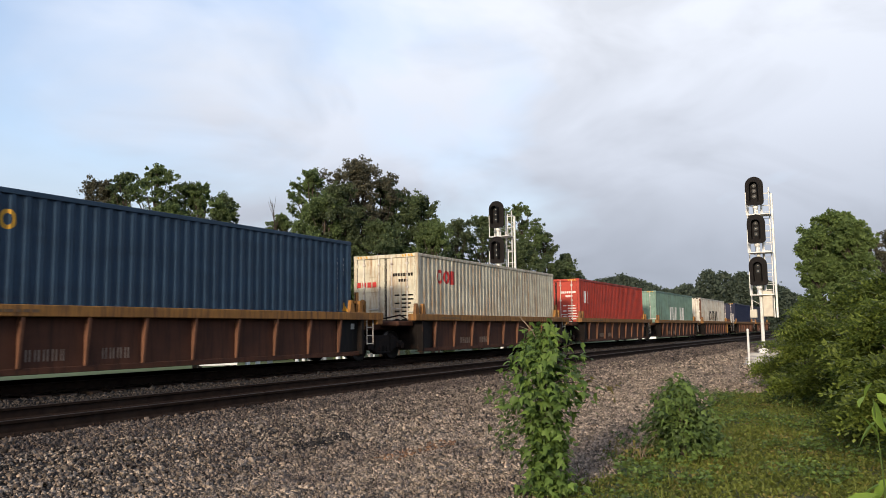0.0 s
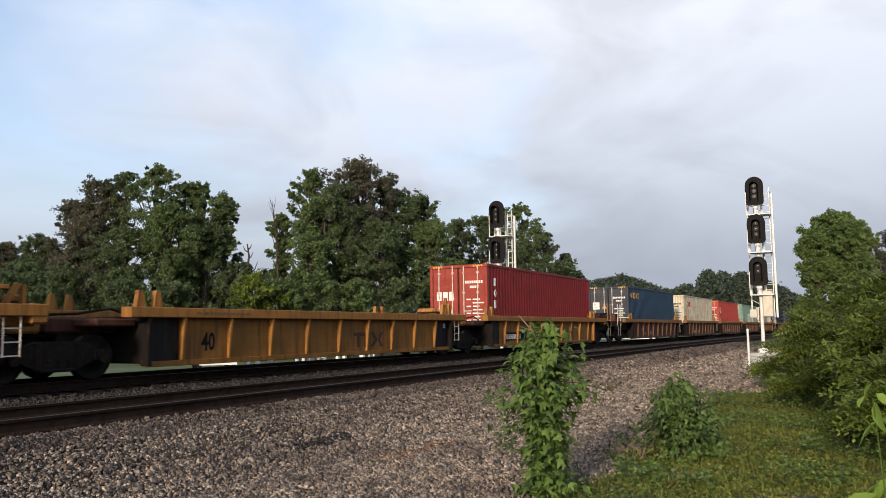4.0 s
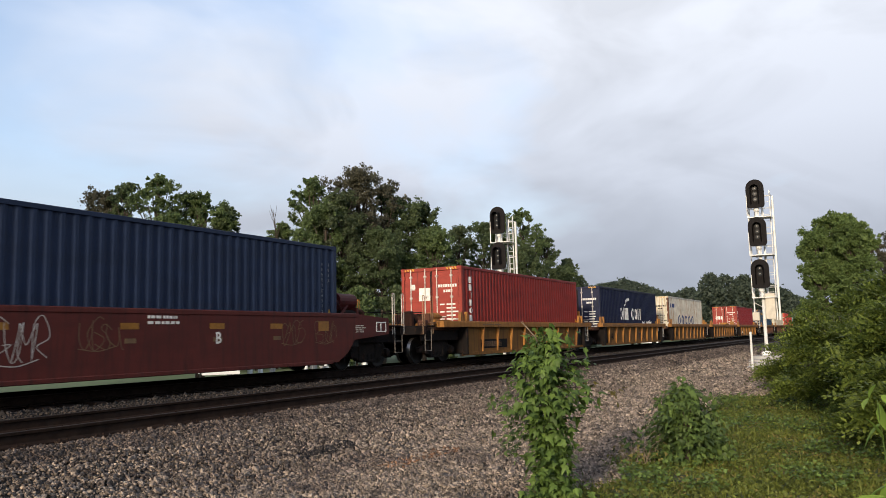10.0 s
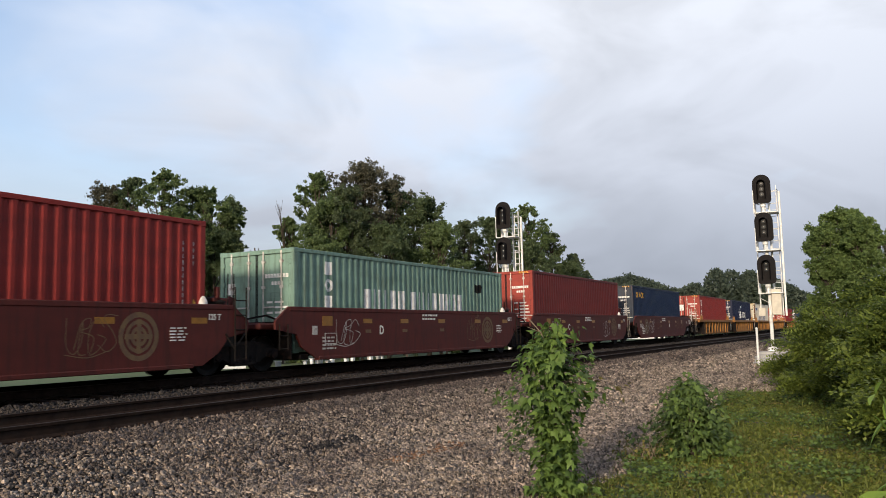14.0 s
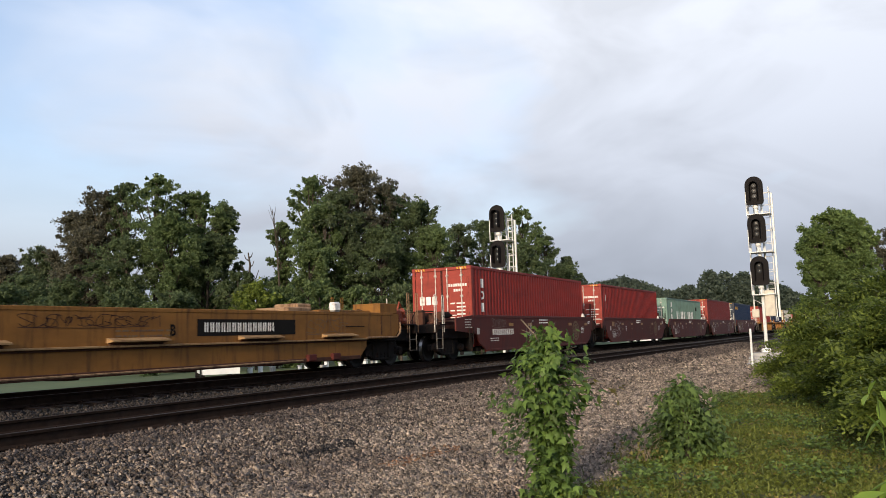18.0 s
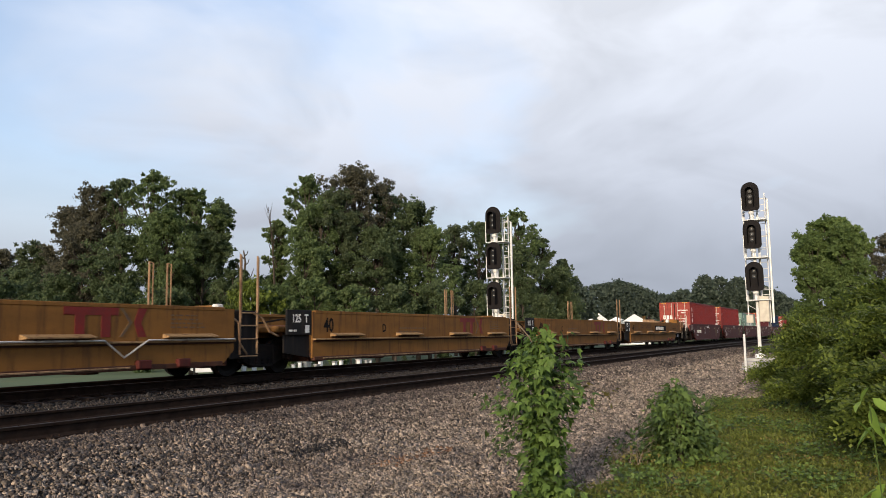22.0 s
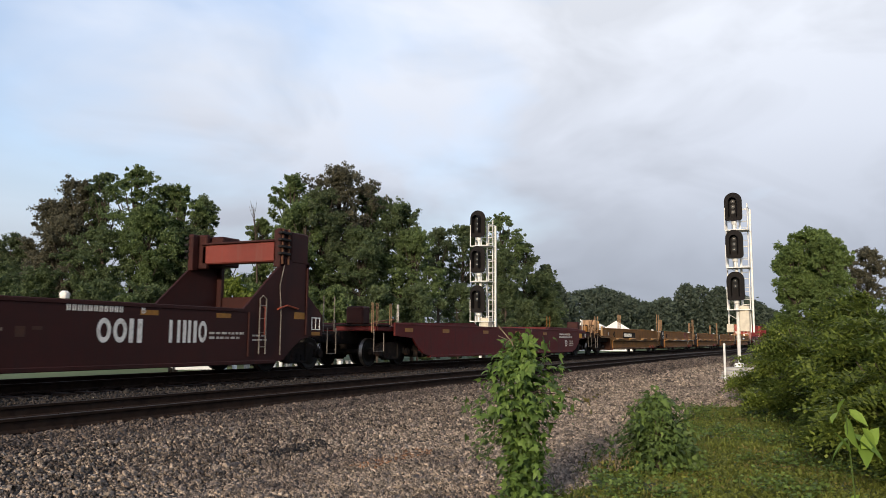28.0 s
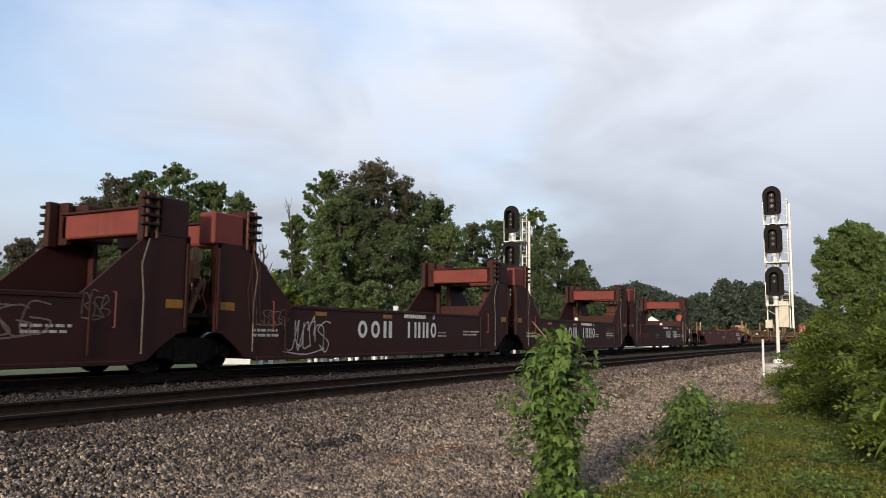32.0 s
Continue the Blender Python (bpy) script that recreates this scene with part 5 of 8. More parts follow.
    well_floor(car, 0.05, L_ - 0.05, M["rusty"])
    part("inner_pipe", Geo().tube([(5.5, 1.2, top + 0.11), (L_ + 1.0, 1.2, top + 0.11)], 0.04, 0.04, 6), M["mark_white"], car, "white pipe along the far side")
    if rear == "joint":
        for s in (-1, 1):
            part("load_panel", Geo().bbox(-0.98, -0.02, s * 1.40, s * 1.46, 0.92, 1.53, 0.01), M["black"], car, "black load limit panel")
            part("truck_shroud", Geo().prism([(-1.0, 0.5), (-0.02, 0.36), (-0.02, 0.92), (-1.0, 0.92)], s * 1.36 - 0.02, s * 1.36 + 0.02), M["black"], car)
        lettering("125  T", 0.28, M["mark_white"], car, -0.48, -1.463, 1.23, stretch=0.85)
        bars_of_print(car, -0.9, 1.0, 0.4, 1, 0.1, 0.05, -1.462, M["mark_white"], seed)
        part("placard", Geo().box(-0.28, -0.12, -1.464, -1.45, 0.97, 1.16), M["mark_white"], car)
        truck(car, -1.4)
        joint_gear(car, 0.0, -1, mat)
    else:
        end_gear(car, -0.05, -1, mat, 1.8, reach=0.62)
        part("air_tank", Geo().lathe([(0.16, -0.44), (0.27, -0.38), (0.27, 0.38), (0.16, 0.44)], (-1.50, -0.5, 1.72), "y", 18), M["post_rust"], car, "rusty yellow round air tank")
        part("tank_strap", Geo().lathe([(0.272, -0.03), (0.285, -0.03), (0.285, 0.03), (0.272, 0.03)], (-1.50, -0.72, 1.72), "y", 18), M["rusty"], car)
        part("tank_bracket", Geo().bbox(-1.16, -1.02, -0.95, -0.75, 1.3, 1.93, 0.02).bbox(-1.95, -1.85, -0.9, -0.8, 1.3, 1.62, 0.02), M["yellow_worn_lit"], car, "worn yellow bracket")
        part("end_pipe", Geo().tube([(3.0, -1.58, ledge + 0.035), (-0.65, -1.58, ledge + 0.035), (-1.05, -1.53, 0.98), (-2.65, -1.50, 0.99), (-3.05, -1.46, 1.14), (-3.75, -1.44, 1.17)], 0.022, 0.022, 6), M["yellow_worn_lit"], car, "pale bent pipe")
        part("end_pipe", Geo().tube([(-0.4, -1.5, 1.06), (-2.5, -1.49, 1.06), (-2.75, -1.46, 1.16)], 0.016, 0.016, 6), M["post_rust"], car, "thin pale pipe")
        part("gear_box", Geo().bbox(-3.42, -3.15, -0.9, -0.6, 1.16, 1.62, 0.03), M["yellow_panel"], car, "small yellow gear box")
        part("brake_lever", Geo().prism([(-3.0, 1.2), (-2.9, 1.2), (-2.3, 1.72), (-2.4, 1.76)], -1.05, -0.98), M["post_rust"], car)
        part("end_post", Geo().bbox(r0 - 0.06, r0 + 0.05, -1.49, -1.38, 1.05, 1.60, 0.01), M["yellow_worn_lit"], car, "worn end post")
        bars_of_print(car, -2.0, 1.34, 0.75, 3, 0.07, 0.035, -1.472, M["faint"], seed + 8)
        part("placard", Geo().box(-1.05, -0.88, -1.474, -1.45, 1.10, 1.28), M["lock"], car, "pale square patch")
    if front == "joint":
        for s in (-1, 1):
            for x in (12.62, 13.18):
                part("post", Geo().tube([(x, s * 1.44, 0.5), (x, s * 1.44, 2.73)], 0.028, 0.026, 6).tube([(x + 0.085, s * 1.40, 1.3), (x + 0.085, s * 1.40, 2.70), (x, s * 1.43, 2.72)], 0.016, 0.016, 6), M["post_rust"], car, "tall thin guide post")
            part("end_panel", Geo().bbox(L_ + 0.005, L_ + 0.85, s * 1.28, s * 1.36, 0.4, 1.48, 0.01), M["black"], car)
        for z in (0.46, 0.84, 1.14, 1.42):
            part("rung", Geo().tube([(12.62, -1.46, z), (13.18, -1.46, z)], 0.016, 0.016, 5), M["post_rust"], car)
        part("brake_hose", Geo().tube([(12.45, -1.2, 1.45), (12.55, -1.46, 1.2), (12.6, -1.46, 0.75), (12.9, -1.4, 0.5)], 0.022, 0.022, 6), M["post_rust"], car)
        part("brake_hose", Geo().tube([(13.1, -1.4, 1.42), (13.35, -1.45, 1.30), (13.6, -1.45, 1.0), (13.9, -1.45, 0.9)], 0.024, 0.024, 6), M["post_rust"], car, "pale looped hose")
        part("white_block", Geo().bbox(12.06, 12.26, -1.3, -1.12, 1.5, 1.61, 0.03), M["mark_white"], car, "chipped pale block")
        part("joint_deck", Geo().bbox(12.4, 13.4, -1.1, 1.1, 1.3, 1.42, 0.02).bbox(12.7, 13.1, -0.5, 0.3, 1.42, 1.62, 0.03), mat, car)
        joint_gear(car, L_, 1, M["black"], False)
    else:
        end_gear(car, L_ + 0.05, 1, mat, 1.3)
        part("brake_wheel", Geo().lathe([(0.25, -0.02), (0.28, 0.0), (0.25, 0.02)], (L_ + 2.2, -0.2, 1.55), "x", 16), M["grime"], car)
        part("end_deck", Geo().bbox(L_ - 1.6, L_ + 1.5, -1.1, 1.1, top - 0.02, top + 0.10, 0.02), mat, car)
        valve = part("brake_valve", Geo().bbox(L_ + 2.28, L_ + 2.50, -1.15, -0.9, 1.36, 1.66, 0.04), M["orange"], car, "orange-red brake valve")
        part("valve_chamber", Geo().lathe([(0.06, -0.2), (0.12, -0.12), (0.12, 0.12), (0.06, 0.2)], (L_ + 2.62, -1.02, 1.50), "z", 10), M["orange"], valve)
        part("valve_chamber", Geo().lathe([(0.04, -0.12), (0.09, -0.08), (0.09, 0.08), (0.04, 0.12)], (L_ + 2.40, -1.2, 1.30), "x", 10), M["orange"], valve)
        for pts in (((2.30, -1.15, 1.42), (2.22, -1.2, 1.22), (2.25, -1.2, 1.05)), ((2.36, -1.02, 1.64), (2.48, -1.02, 1.88), (2.68, -0.98, 1.70)), ((2.62, -1.02, 1.34), (2.72, -1.1, 1.22), (2.70, -1.1, 1.08)), ((2.44, -1.17, 1.6), (2.56, -1.2, 1.40), (2.50, -1.2, 1.12))):
            part("valve_pipe", Geo().tube([(L_ + a, b, c) for a, b, c in pts], 0.028, 0.024, 6), M["orange"], valve)
        part("end_cabinet", Geo().bbox(L_ + 0.75, L_ + 1.68, -1.44, -0.5, top + 0.005, top + 0.30, 0.02), M["yellow_panel"], car)
        part("grab_post", Geo().tube([(L_ + 1.5, -1.2, top + 0.3), (L_ + 1.5, -1.2, top + 0.46)], 0.018, 0.018, 6), M["lock"], car)
        part("white_block", Geo().bbox(L_ - 1.15, L_ - 0.85, -1.25, -1.05, top + 0.05, top + 0.30, 0.04), M["mark_white"], car, "chipped pale block")
        part("end_pipe", Geo().tube([(L_ - 0.1, -1.55, ledge + 0.03), (L_ + 1.45, -1.55, ledge + 0.03), (L_ + 1.66, -1.53, ledge + 0.14), (L_ + 1.74, -1.5, ledge + 0.3), (L_ + 1.72, -1.5, 1.26)], 0.024, 0.024, 6), M["post_rust"], car, "pale curved pipe")
        part("grab_iron", Geo().tube([(L_ - 0.95, -1.47, 1.15), (L_ - 0.95, -1.54, 1.15), (L_ - 0.2, -1.54, 1.15), (L_ - 0.2, -1.47, 1.15)], 0.016, 0.014, 5), M["grime"], car)
        part("end_seam", Geo().box(L_ + 0.74, L_ + 0.77, -1.478, -1.46, ledge + 0.1, top - 0.06), M["rusty"], car)
        part("deck_crate", Geo().bbox(L_ - 2.6, L_ - 1.7, -0.9, 0.2, top, top + 0.16, 0.03).bbox(L_ - 1.5, L_ - 0.9, -0.3, 0.5, top, top + 0.3, 0.03), M["post_rust"], car)
    lettering("40", 0.50, M["mark_black"], car, 0.68 if not (number and rear == "end") else 0.3, -1.473, 1.0, stretch=0.85)
    if letter:
        lettering(letter, 0.32, M["mark_black"], car, 3.35 if not number else (5.55 if front == "end" else 7.0), -1.473, 0.99, stretch=0.85)
    bars_of_print(car, 4.2, 1.08, 1.7, 2, 0.1, 0.035, -1.472, M["mark_brown"], seed + 3)
    if number:
        nx = 6.2 if front == "end" else 2.45
        part("number_panel", Geo().box(nx, nx + 3.15, -1.474, -1.45, 0.97, 1.32), M["mark_black"], car, "black number panel")
        bars_of_print(car, nx + 0.2, 1.05, 2.8, 1, 0.3, 0.2, -1.477, M["mark_white"], seed + 4, "number_block")
        scribble(car, 9.8, 0.95, 1.6, 0.4, -1.472, M["mark_brown"], seed + 1, 6)
        if front == "end":
            scribble(car, 2.3, 1.16, 2.8, 0.24, -1.472, M["mark_umber"], seed + 5, 13, 0.013)
            scribble(car, 0.9, 0.86, 0.9, 0.55, -1.472, M["mark_brown"], seed + 6, 6)
    else:
        for x in (8.42, 8.97):
            part("emblem", Geo().box(x, x + 0.20, -1.478, -1.45, 0.91, 1.31), M["mark_ttx"], car, "large faded red bar")
        part("emblem", Geo().box(8.19, 9.34, -1.478, -1.45, 1.31, 1.45), M["mark_ttx"], car, "faded red bar across")
        part("emblem", Geo().prism([(9.37, 0.91), (9.44, 0.91), (9.66, 1.18), (9.44, 1.45), (9.37, 1.45), (9.58, 1.18)], -1.478, -1.45), M["mark_brown"], car, "faded dark chevron")
        part("emblem", Geo().prism([(9.80, 0.91), (10.0, 0.91), (9.86, 1.18), (10.0, 1.45), (9.80, 1.45), (9.70, 1.18)], -1.478, -1.45), M["mark_ttx"], car, "faded red chevron")
        if letter == "E":
            part("brake_pipe", Geo().tube([(3.0, -1.59, ledge + 0.035), (8.95, -1.59, ledge + 0.035), (9.45, -1.53, ledge - 0.28), (9.95, -1.59, ledge + 0.035), (12.3, -1.59, ledge + 0.035)], 0.02, 0.02, 6), M["lock"], car, "pale pipe with a dip")
        bars_of_print(car, 10.6, 1.32, 1.0, 4, 0.08, 0.03, -1.472, M["mark_brown"], seed + 5)
    return car


def maroon_car(u, seed=71):
    """A single empty 53 ft well car; u is the rear end of its side."""
    mat = M["maroon"]
    car = mover("well_car", "maroon painted empty fifty-three foot well car, scuffed", "railway car", u, group="well cars of the train")
    for s in (-1, 1):
        y0, y1 = (-1.50, -1.44) if s < 0 else (1.44, 1.50)
        part("side_wall", Geo().prism([(2.3, 0.27), (17.7, 0.27), (18.15, 0.36), (18.6, 0.62), (18.9, 0.86), (20.0, 0.92), (20.0, 1.32), (14.2, 1.42), (13.9, 1.30), (6.1, 1.30), (5.8, 1.42), (0.0, 1.32), (0.0, 0.92), (1.1, 0.86), (1.4, 0.62), (1.85, 0.36)], y0, y1), mat, car)
        part("top_rail", Geo().bbox(0.1, 19.9, s * 1.38, s * 1.51, 1.24, 1.31, 0.015), mat, car)
        part("bottom_rail", Geo().bbox(2.3, 17.7, s * 1.36, s * 1.52, 0.22, 0.30, 0.015), mat, car)
    for x in (0.6, 3.2, 6.6, 9.9, 13.3, 16.7):
        part("reflector", Geo().box(x, x + 0.5, -1.505, -1.47, 1.04, 1.16), M["reflector"], car, "yellow reflector strip")
    part("reflector", Geo().box(18.83, 19.29, -1.505, -1.47, 0.93, 1.15), M["mark_gold"], car, "large amber reflector")
    part("end_plate", Geo().bbox(19.36, 19.64, -1.515, -1.49, 1.02, 1.20, 0.006), M["black"], car, "dark plate")
    bars_of_print(car, 15.6, 1.05, 2.2, 2, 0.13, 0.08, -1.503, M["lock"], seed)
    bars_of_print(car, 8.6, 0.62, 2.2, 1, 0.2, 0.25, -1.503, M["mark_brown"], seed + 1, "number_block")
    lettering("53", 0.40, M["mark_white"], car, 16.65, -1.503, 0.52, stretch=0.9)
    bars_of_print(car, 17.1, 0.74, 0.8, 3, 0.1, 0.05, -1.503, M["lock"], seed + 2)
    part("stencil_patch", Geo().box(19.79, 19.97, -1.504, -1.47, 0.96, 1.15), M["lock"], car, "pale square patch")
    well_floor(car, 1.8, 18.2, M["grime"])
    for x0, way in ((1.8, -1), (18.2, 1)):
        part("end_platform", Geo().bbox(x0, x0 + way * 2.7, -1.4, 1.4, 1.05, 1.2, 0.02), mat, car)
        part("centre_sill", Geo().bbox(x0, x0 + way * 3.1, -0.33, 0.33, 0.66, 1.05, 0.03), M["grime"], car)
        for a, z in ((1.49, 1.2), (1.93, 1.2), (2.71, 1.2), (2.96, 1.0)):
            part("hand_rail", Geo().tube([(x0 + way * a - 0.04, -1.4, z), (x0 + way * a - 0.04, -1.4, 1.88), (x0 + way * a + 0.04, -1.4, 1.88), (x0 + way * a + 0.04, -1.4, z)], 0.013, 0.013, 6), M["lock"] if a < 1.6 else M["post_rust"], car, "thin worn hand rail")
        part("gear_box", Geo().bbox(x0 + way * 2.3, x0 + way * 2.72, -0.9, -0.3, 1.25, 1.79, 0.04), M["dark_brown"], car)
        part("brake_rod", Geo().tube([(x0 + way * 1.2, -1.1, 1.42), (x0 + way * 1.9, -1.1, 1.36), (x0 + way * 2.6, -1.2, 1.30)], 0.025, 0.025, 6), M["rust_rib"], car)
        part("end_walkway", Geo().bbox(x0 + way * 2.0, x0 + way * 2.75, -1.45, 1.45, 1.2, 1.25, 0.01), M["grime"], car)
        part("sill_step", Geo().tube([(x0 + way * 2.95, -1.45, 1.1), (x0 + way * 2.95, -1.45, 0.46), (x0 + way * 2.4, -1.45, 0.46), (x0 + way * 2.4, -1.45, 1.0)], 0.013, 0.013, 5), M["step"], car)
        coupler(car, x0 + way * 3.0, way)
        truck(car, x0 + way * 1.3)
    part("end_deck", Geo().bbox(14.2, 19.2, -1.35, 1.35, 1.30, 1.42, 0.02), mat, car)
    return car


def tower_unit(u0, u1, label, front, rear, seed, letter, text_x):
    """A dark brown well between u0 and u1 (joints or ends), with a tall portal over each end."""
    mat = M["dark_brown"]
    car = mover("well_car", label, "railway car", u0, group="well cars of the train")
    L_ = u1 - u0
    tr, tf = 0.22, (L_ - 0.52 if front == "joint" else L_ - 0.05)
    for s in (-1, 1):
        y0, y1 = (-1.50, -1.44) if s < 0 else (1.44, 1.50)
        e = tf
        part("side_wall", Geo().prism([(1.5, 0.26), (e - 1.25, 0.26), (e - 0.95, 0.30), (e - 0.65, 0.55), (e - 0.25, 0.80), (e, 0.84), (e, 1.47), (tr, 1.47), (tr, 0.84), (tr + 0.25, 0.80), (tr + 0.65, 0.55), (tr + 0.95, 0.30)], y0, y1), mat, car)
        part("top_rail", Geo().bbox(tr + 2.4, e - 2.4, s * 1.38, s * 1.52, 1.40, 1.49, 0.015), mat, car)
        part("bottom_rail", Geo().bbox(1.5, e - 1.25, s * 1.36, s * 1.52, 0.22, 0.31, 0.015), mat, car)
        for x, way in ((tr, 1), (tf, -1)):
            tower = part("portal_leg", Geo().prism(([(x, 1.47), (x + 2.45, 1.47), (x + 1.15, 2.60), (x + 1.15, 2.75), (x, 2.75)] if way > 0 else [(x - 2.45, 1.47), (x, 1.47), (x, 2.75), (x - 1.15, 2.75), (x - 1.15, 2.60)]), y0, y1), mat, car, "tall gusset leg")
            part("leg_post", Geo().bbox(x, x + way * 0.14, s * 1.30, s * 1.5, 1.4, 2.72, 0.02), mat, tower)
            part("leg_post", Geo().bbox(x + way * 0.98, x + way * 1.2, s * 1.34, s * 1.50, 2.55, 3.5, 0.02), mat, tower)
            for d in (0.84, 1.08):
                part("guide_bar", Geo().bbox(x + way * d, x + way * (d + 0.06), s * 1.50, s * 1.535, 2.62, 3.5, 0.01), M["rust_rib"], tower, "worn upright guide bar")
            # the near rear guide is red for the sun that falls on it
            part("guide_box", Geo().bbox(x + way * (0.05 if way < 0 else -0.12), x + way * 0.75, s * (1.05 if s < 0 else 0.75), s * 1.51, 2.68, 3.46 if way < 0 else 3.36, 0.03), M["beam_red"] if way > 0 and s < 0 else mat, tower, "boxy top guide, sun on it put into red paint" if way > 0 and s < 0 else "dark boxy top guide")
            g = Geo()
            for k in range(4):
                z = 2.85 + 0.17 * k
                g.bbox(x + way * 0.85, x + way * 1.25, s * 1.46, s * 1.58, z, z + 0.06, 0.01)
            part("guide_tooth", g, M["black"], tower)
            part("guide_plate", Geo().bbox(x + way * 0.8, x + way * 0.95, s * 1.1, s * 1.5, 2.6, 3.5, 0.02), mat, tower)
    for x, way in ((tr, 1), (tf, -1)):
        part("cross_beam_top", Geo().bbox(x + way * 0.55, x + way * 0.95, -1.25, 1.25, 2.72, 3.22, 0.03), M["beam_red"], car, "cross beam, sun on it put into red paint")
        part("beam_lip", Geo().bbox(x + way * 0.5, x + way * 1.0, -1.25, 1.25, 3.22, 3.27, 0.01), mat, car)
        part("portal_web", Geo().bbox(x + way * 0.0, x + way * 0.06, -1.4, 1.4, 1.0, 1.9, 0.01), mat, car)
        part("reflector", Geo().box(x + way * 0.14, x + way * 0.56, -1.505, -1.47, 1.30, 1.47), M["reflector"], car, "yellow reflector strip")
    well_floor(car, tr + 1.2, tf - 1.2, M["grime"])
    for x, way in ((tr, 1), (tf, -1)):
        part("grab_pipe", Geo().tube([(x + way * 1.12, -1.53, 0.42), (x + way * 1.12, -1.53, 1.5), (x + way * 1.20, -1.54, 2.1), (x + way * 1.05, -1.54, 2.6)], 0.013, 0.011, 5), M["step"], car, "bent pale pipe")
        part("grab_iron", Geo().tube([(x + way * 1.75, -1.50, 0.9), (x + way * 1.75, -1.56, 0.9), (x + way * 1.75, -1.56, 1.55), (x + way * 1.75, -1.50, 1.55)], 0.014, 0.014, 5), M["beam_red"], car)
        part("stiffener", Geo().bbox(x + way * 0.03, x + way * 0.10, -1.535, -1.498, 0.9, 2.6, 0.008), mat, car)
        part("stiffener", Geo().bbox(x + way * 2.2, x + way * 2.27, -1.535, -1.498, 0.4, 1.42, 0.008), mat, car)
    bars_of_print(car, tf - 3.5, 0.90, 1.2, 2, 0.10, 0.05, -1.503, M["lock"], seed + 7)
    # block marks in two groups, white
    w1, g1, off, w2, g2 = (0.32, 0.05, 1.67, 0.25, 0.05) if letter == "B" else (0.43, 0.18, 2.39, 0.34, 0.14)
    shapes(car, "oon", text_x, 0.72, w1, 0.46, g1, -1.504, M["mark_white"], label="white block mark on the side")
    shapes(car, "inno", text_x + off, 0.72, w2, 0.46, g2, -1.504, M["mark_white"], label="white block mark on the side")
    cap_x = text_x - 0.65 if letter == "B" else text_x + 2.05
    num_x = text_x + (-0.65 if letter == "B" else 2.3)
    bars_of_print(car, num_x, 1.29, 1.5, 1, 0.2, 0.14, -1.503, M["mark_white"], seed, "number_block")
    lettering(letter, 0.2, M["mark_white"], car, num_x + 1.72, -1.503, 1.29)
    part("white_block", Geo().bbox(cap_x, cap_x + 0.15, -1.40, -1.25, 1.47, 1.64, 0.04), M["mark_white"], car, "small white cap on the side wall")
    if letter == "B":
        part("stencil_patch", Geo().box(1.8, 4.1, -1.503, -1.47, 0.70, 1.0), M["maroon"], car, "faded red painted panel")
        bars_of_print(car, 5.6, 0.92, 0.8, 3, 0.1, 0.05, -1.503, M["faint"], seed + 1)
    else:
        bars_of_print(car, text_x - 4.0, 0.86, 1.0, 2, 0.11, 0.06, -1.503, M["lock"], seed + 1)
    bars_of_print(car, text_x + 4.3, 0.86, 0.6, 2, 0.1, 0.04, -1.503, M["lock"], seed + 2)
    for x in (text_x + 1.0, text_x + 3.1) if letter == "B" else (text_x + 1.2, text_x - 1.8):
        part("reflector", Geo().box(x, x + 0.45, -1.505, -1.47, 1.26, 1.36), M["reflector"], car, "yellow reflector strip")
    if letter == "D":
        scribble(car, text_x - 2.95, 0.36, 1.6, 0.95, -1.503, M["lock"], seed + 3, 5, 0.030)
        scribble(car, text_x - 3.9, 1.00, 0.95, 0.36, -1.503, M["faint"], seed + 4, 5, 0.020)
    if letter == "A":
        scribble(car, tf - 4.7, 0.72, 1.5, 0.6, -1.503, M["faint"], seed + 3, 5, 0.030)
        scribble(car, tf - 2.4, 1.05, 0.5, 0.5, -1.503, M["faint"], seed + 5, 4, 0.020)
    if letter == "C":
        scribble(car, tf - 3.6, 0.70, 1.1, 0.5, -1.503, M["faint"], seed + 6, 4, 0.020)
    for k in range(4):
        a = tr + 0.95 + 0.12 * k
        part("hanging_cable", Geo().tube([(a, -1.54, 3.2), (a + 0.06 * (-1) ** k, -1.56, 2.5), (a - 0.04, -1.55, 1.7), (a + 0.05, -1.54, 1.1 - 0.1 * k)], 0.005, 0.005, 5), M["rusty"], car, "thin hanging cable")
    if rear == "joint":
        truck(car, 0.0)
        joint_gear(car, tr, -1, mat)
        part("buffer_box", Geo().bbox(-0.32, 0.16, -1.15, -0.2, 1.45, 2.05, 0.04).bbox(-0.28, 0.12, -1.0, -0.3, 2.05, 2.55, 0.04), M["rusty"], car, "rusty brake gear box between the portals")
        part("brake_chamber", Geo().lathe([(0.06, -0.25), (0.15, -0.18), (0.15, 0.12), (0.08, 0.2)], (-0.15, -1.2, 2.12), "z", 12), M["rust_rib"], car, "rusted round brake chamber")
        part("brake_lever", Geo().prism([(-0.34, 1.15), (-0.24, 1.15), (0.10, 1.9), (0.0, 1.94)], -1.28, -1.22), M["rust_rib"], car)
        part("hand_wheel", Geo().lathe([(0.16, -0.012), (0.185, 0.0), (0.16, 0.012)], (-0.1, -1.22, 2.42), "y", 16), M["post_rust"], car, "small worn hand wheel")
        for k, (a, b) in enumerate(((-0.38, 0.0), (-0.3, 0.1), (0.02, -0.2), (0.12, -0.05))):
            part("air_pipe", Geo().tube([(a, -1.2 - 0.03 * k, 2.5 - 0.2 * k), (a + b, -1.27, 1.9 - 0.1 * k), (a + 0.1, -1.25, 1.35), (a, -1.2, 1.1)], 0.018, 0.018, 6), M["rust_rib"] if k % 2 else M["grime"], car)
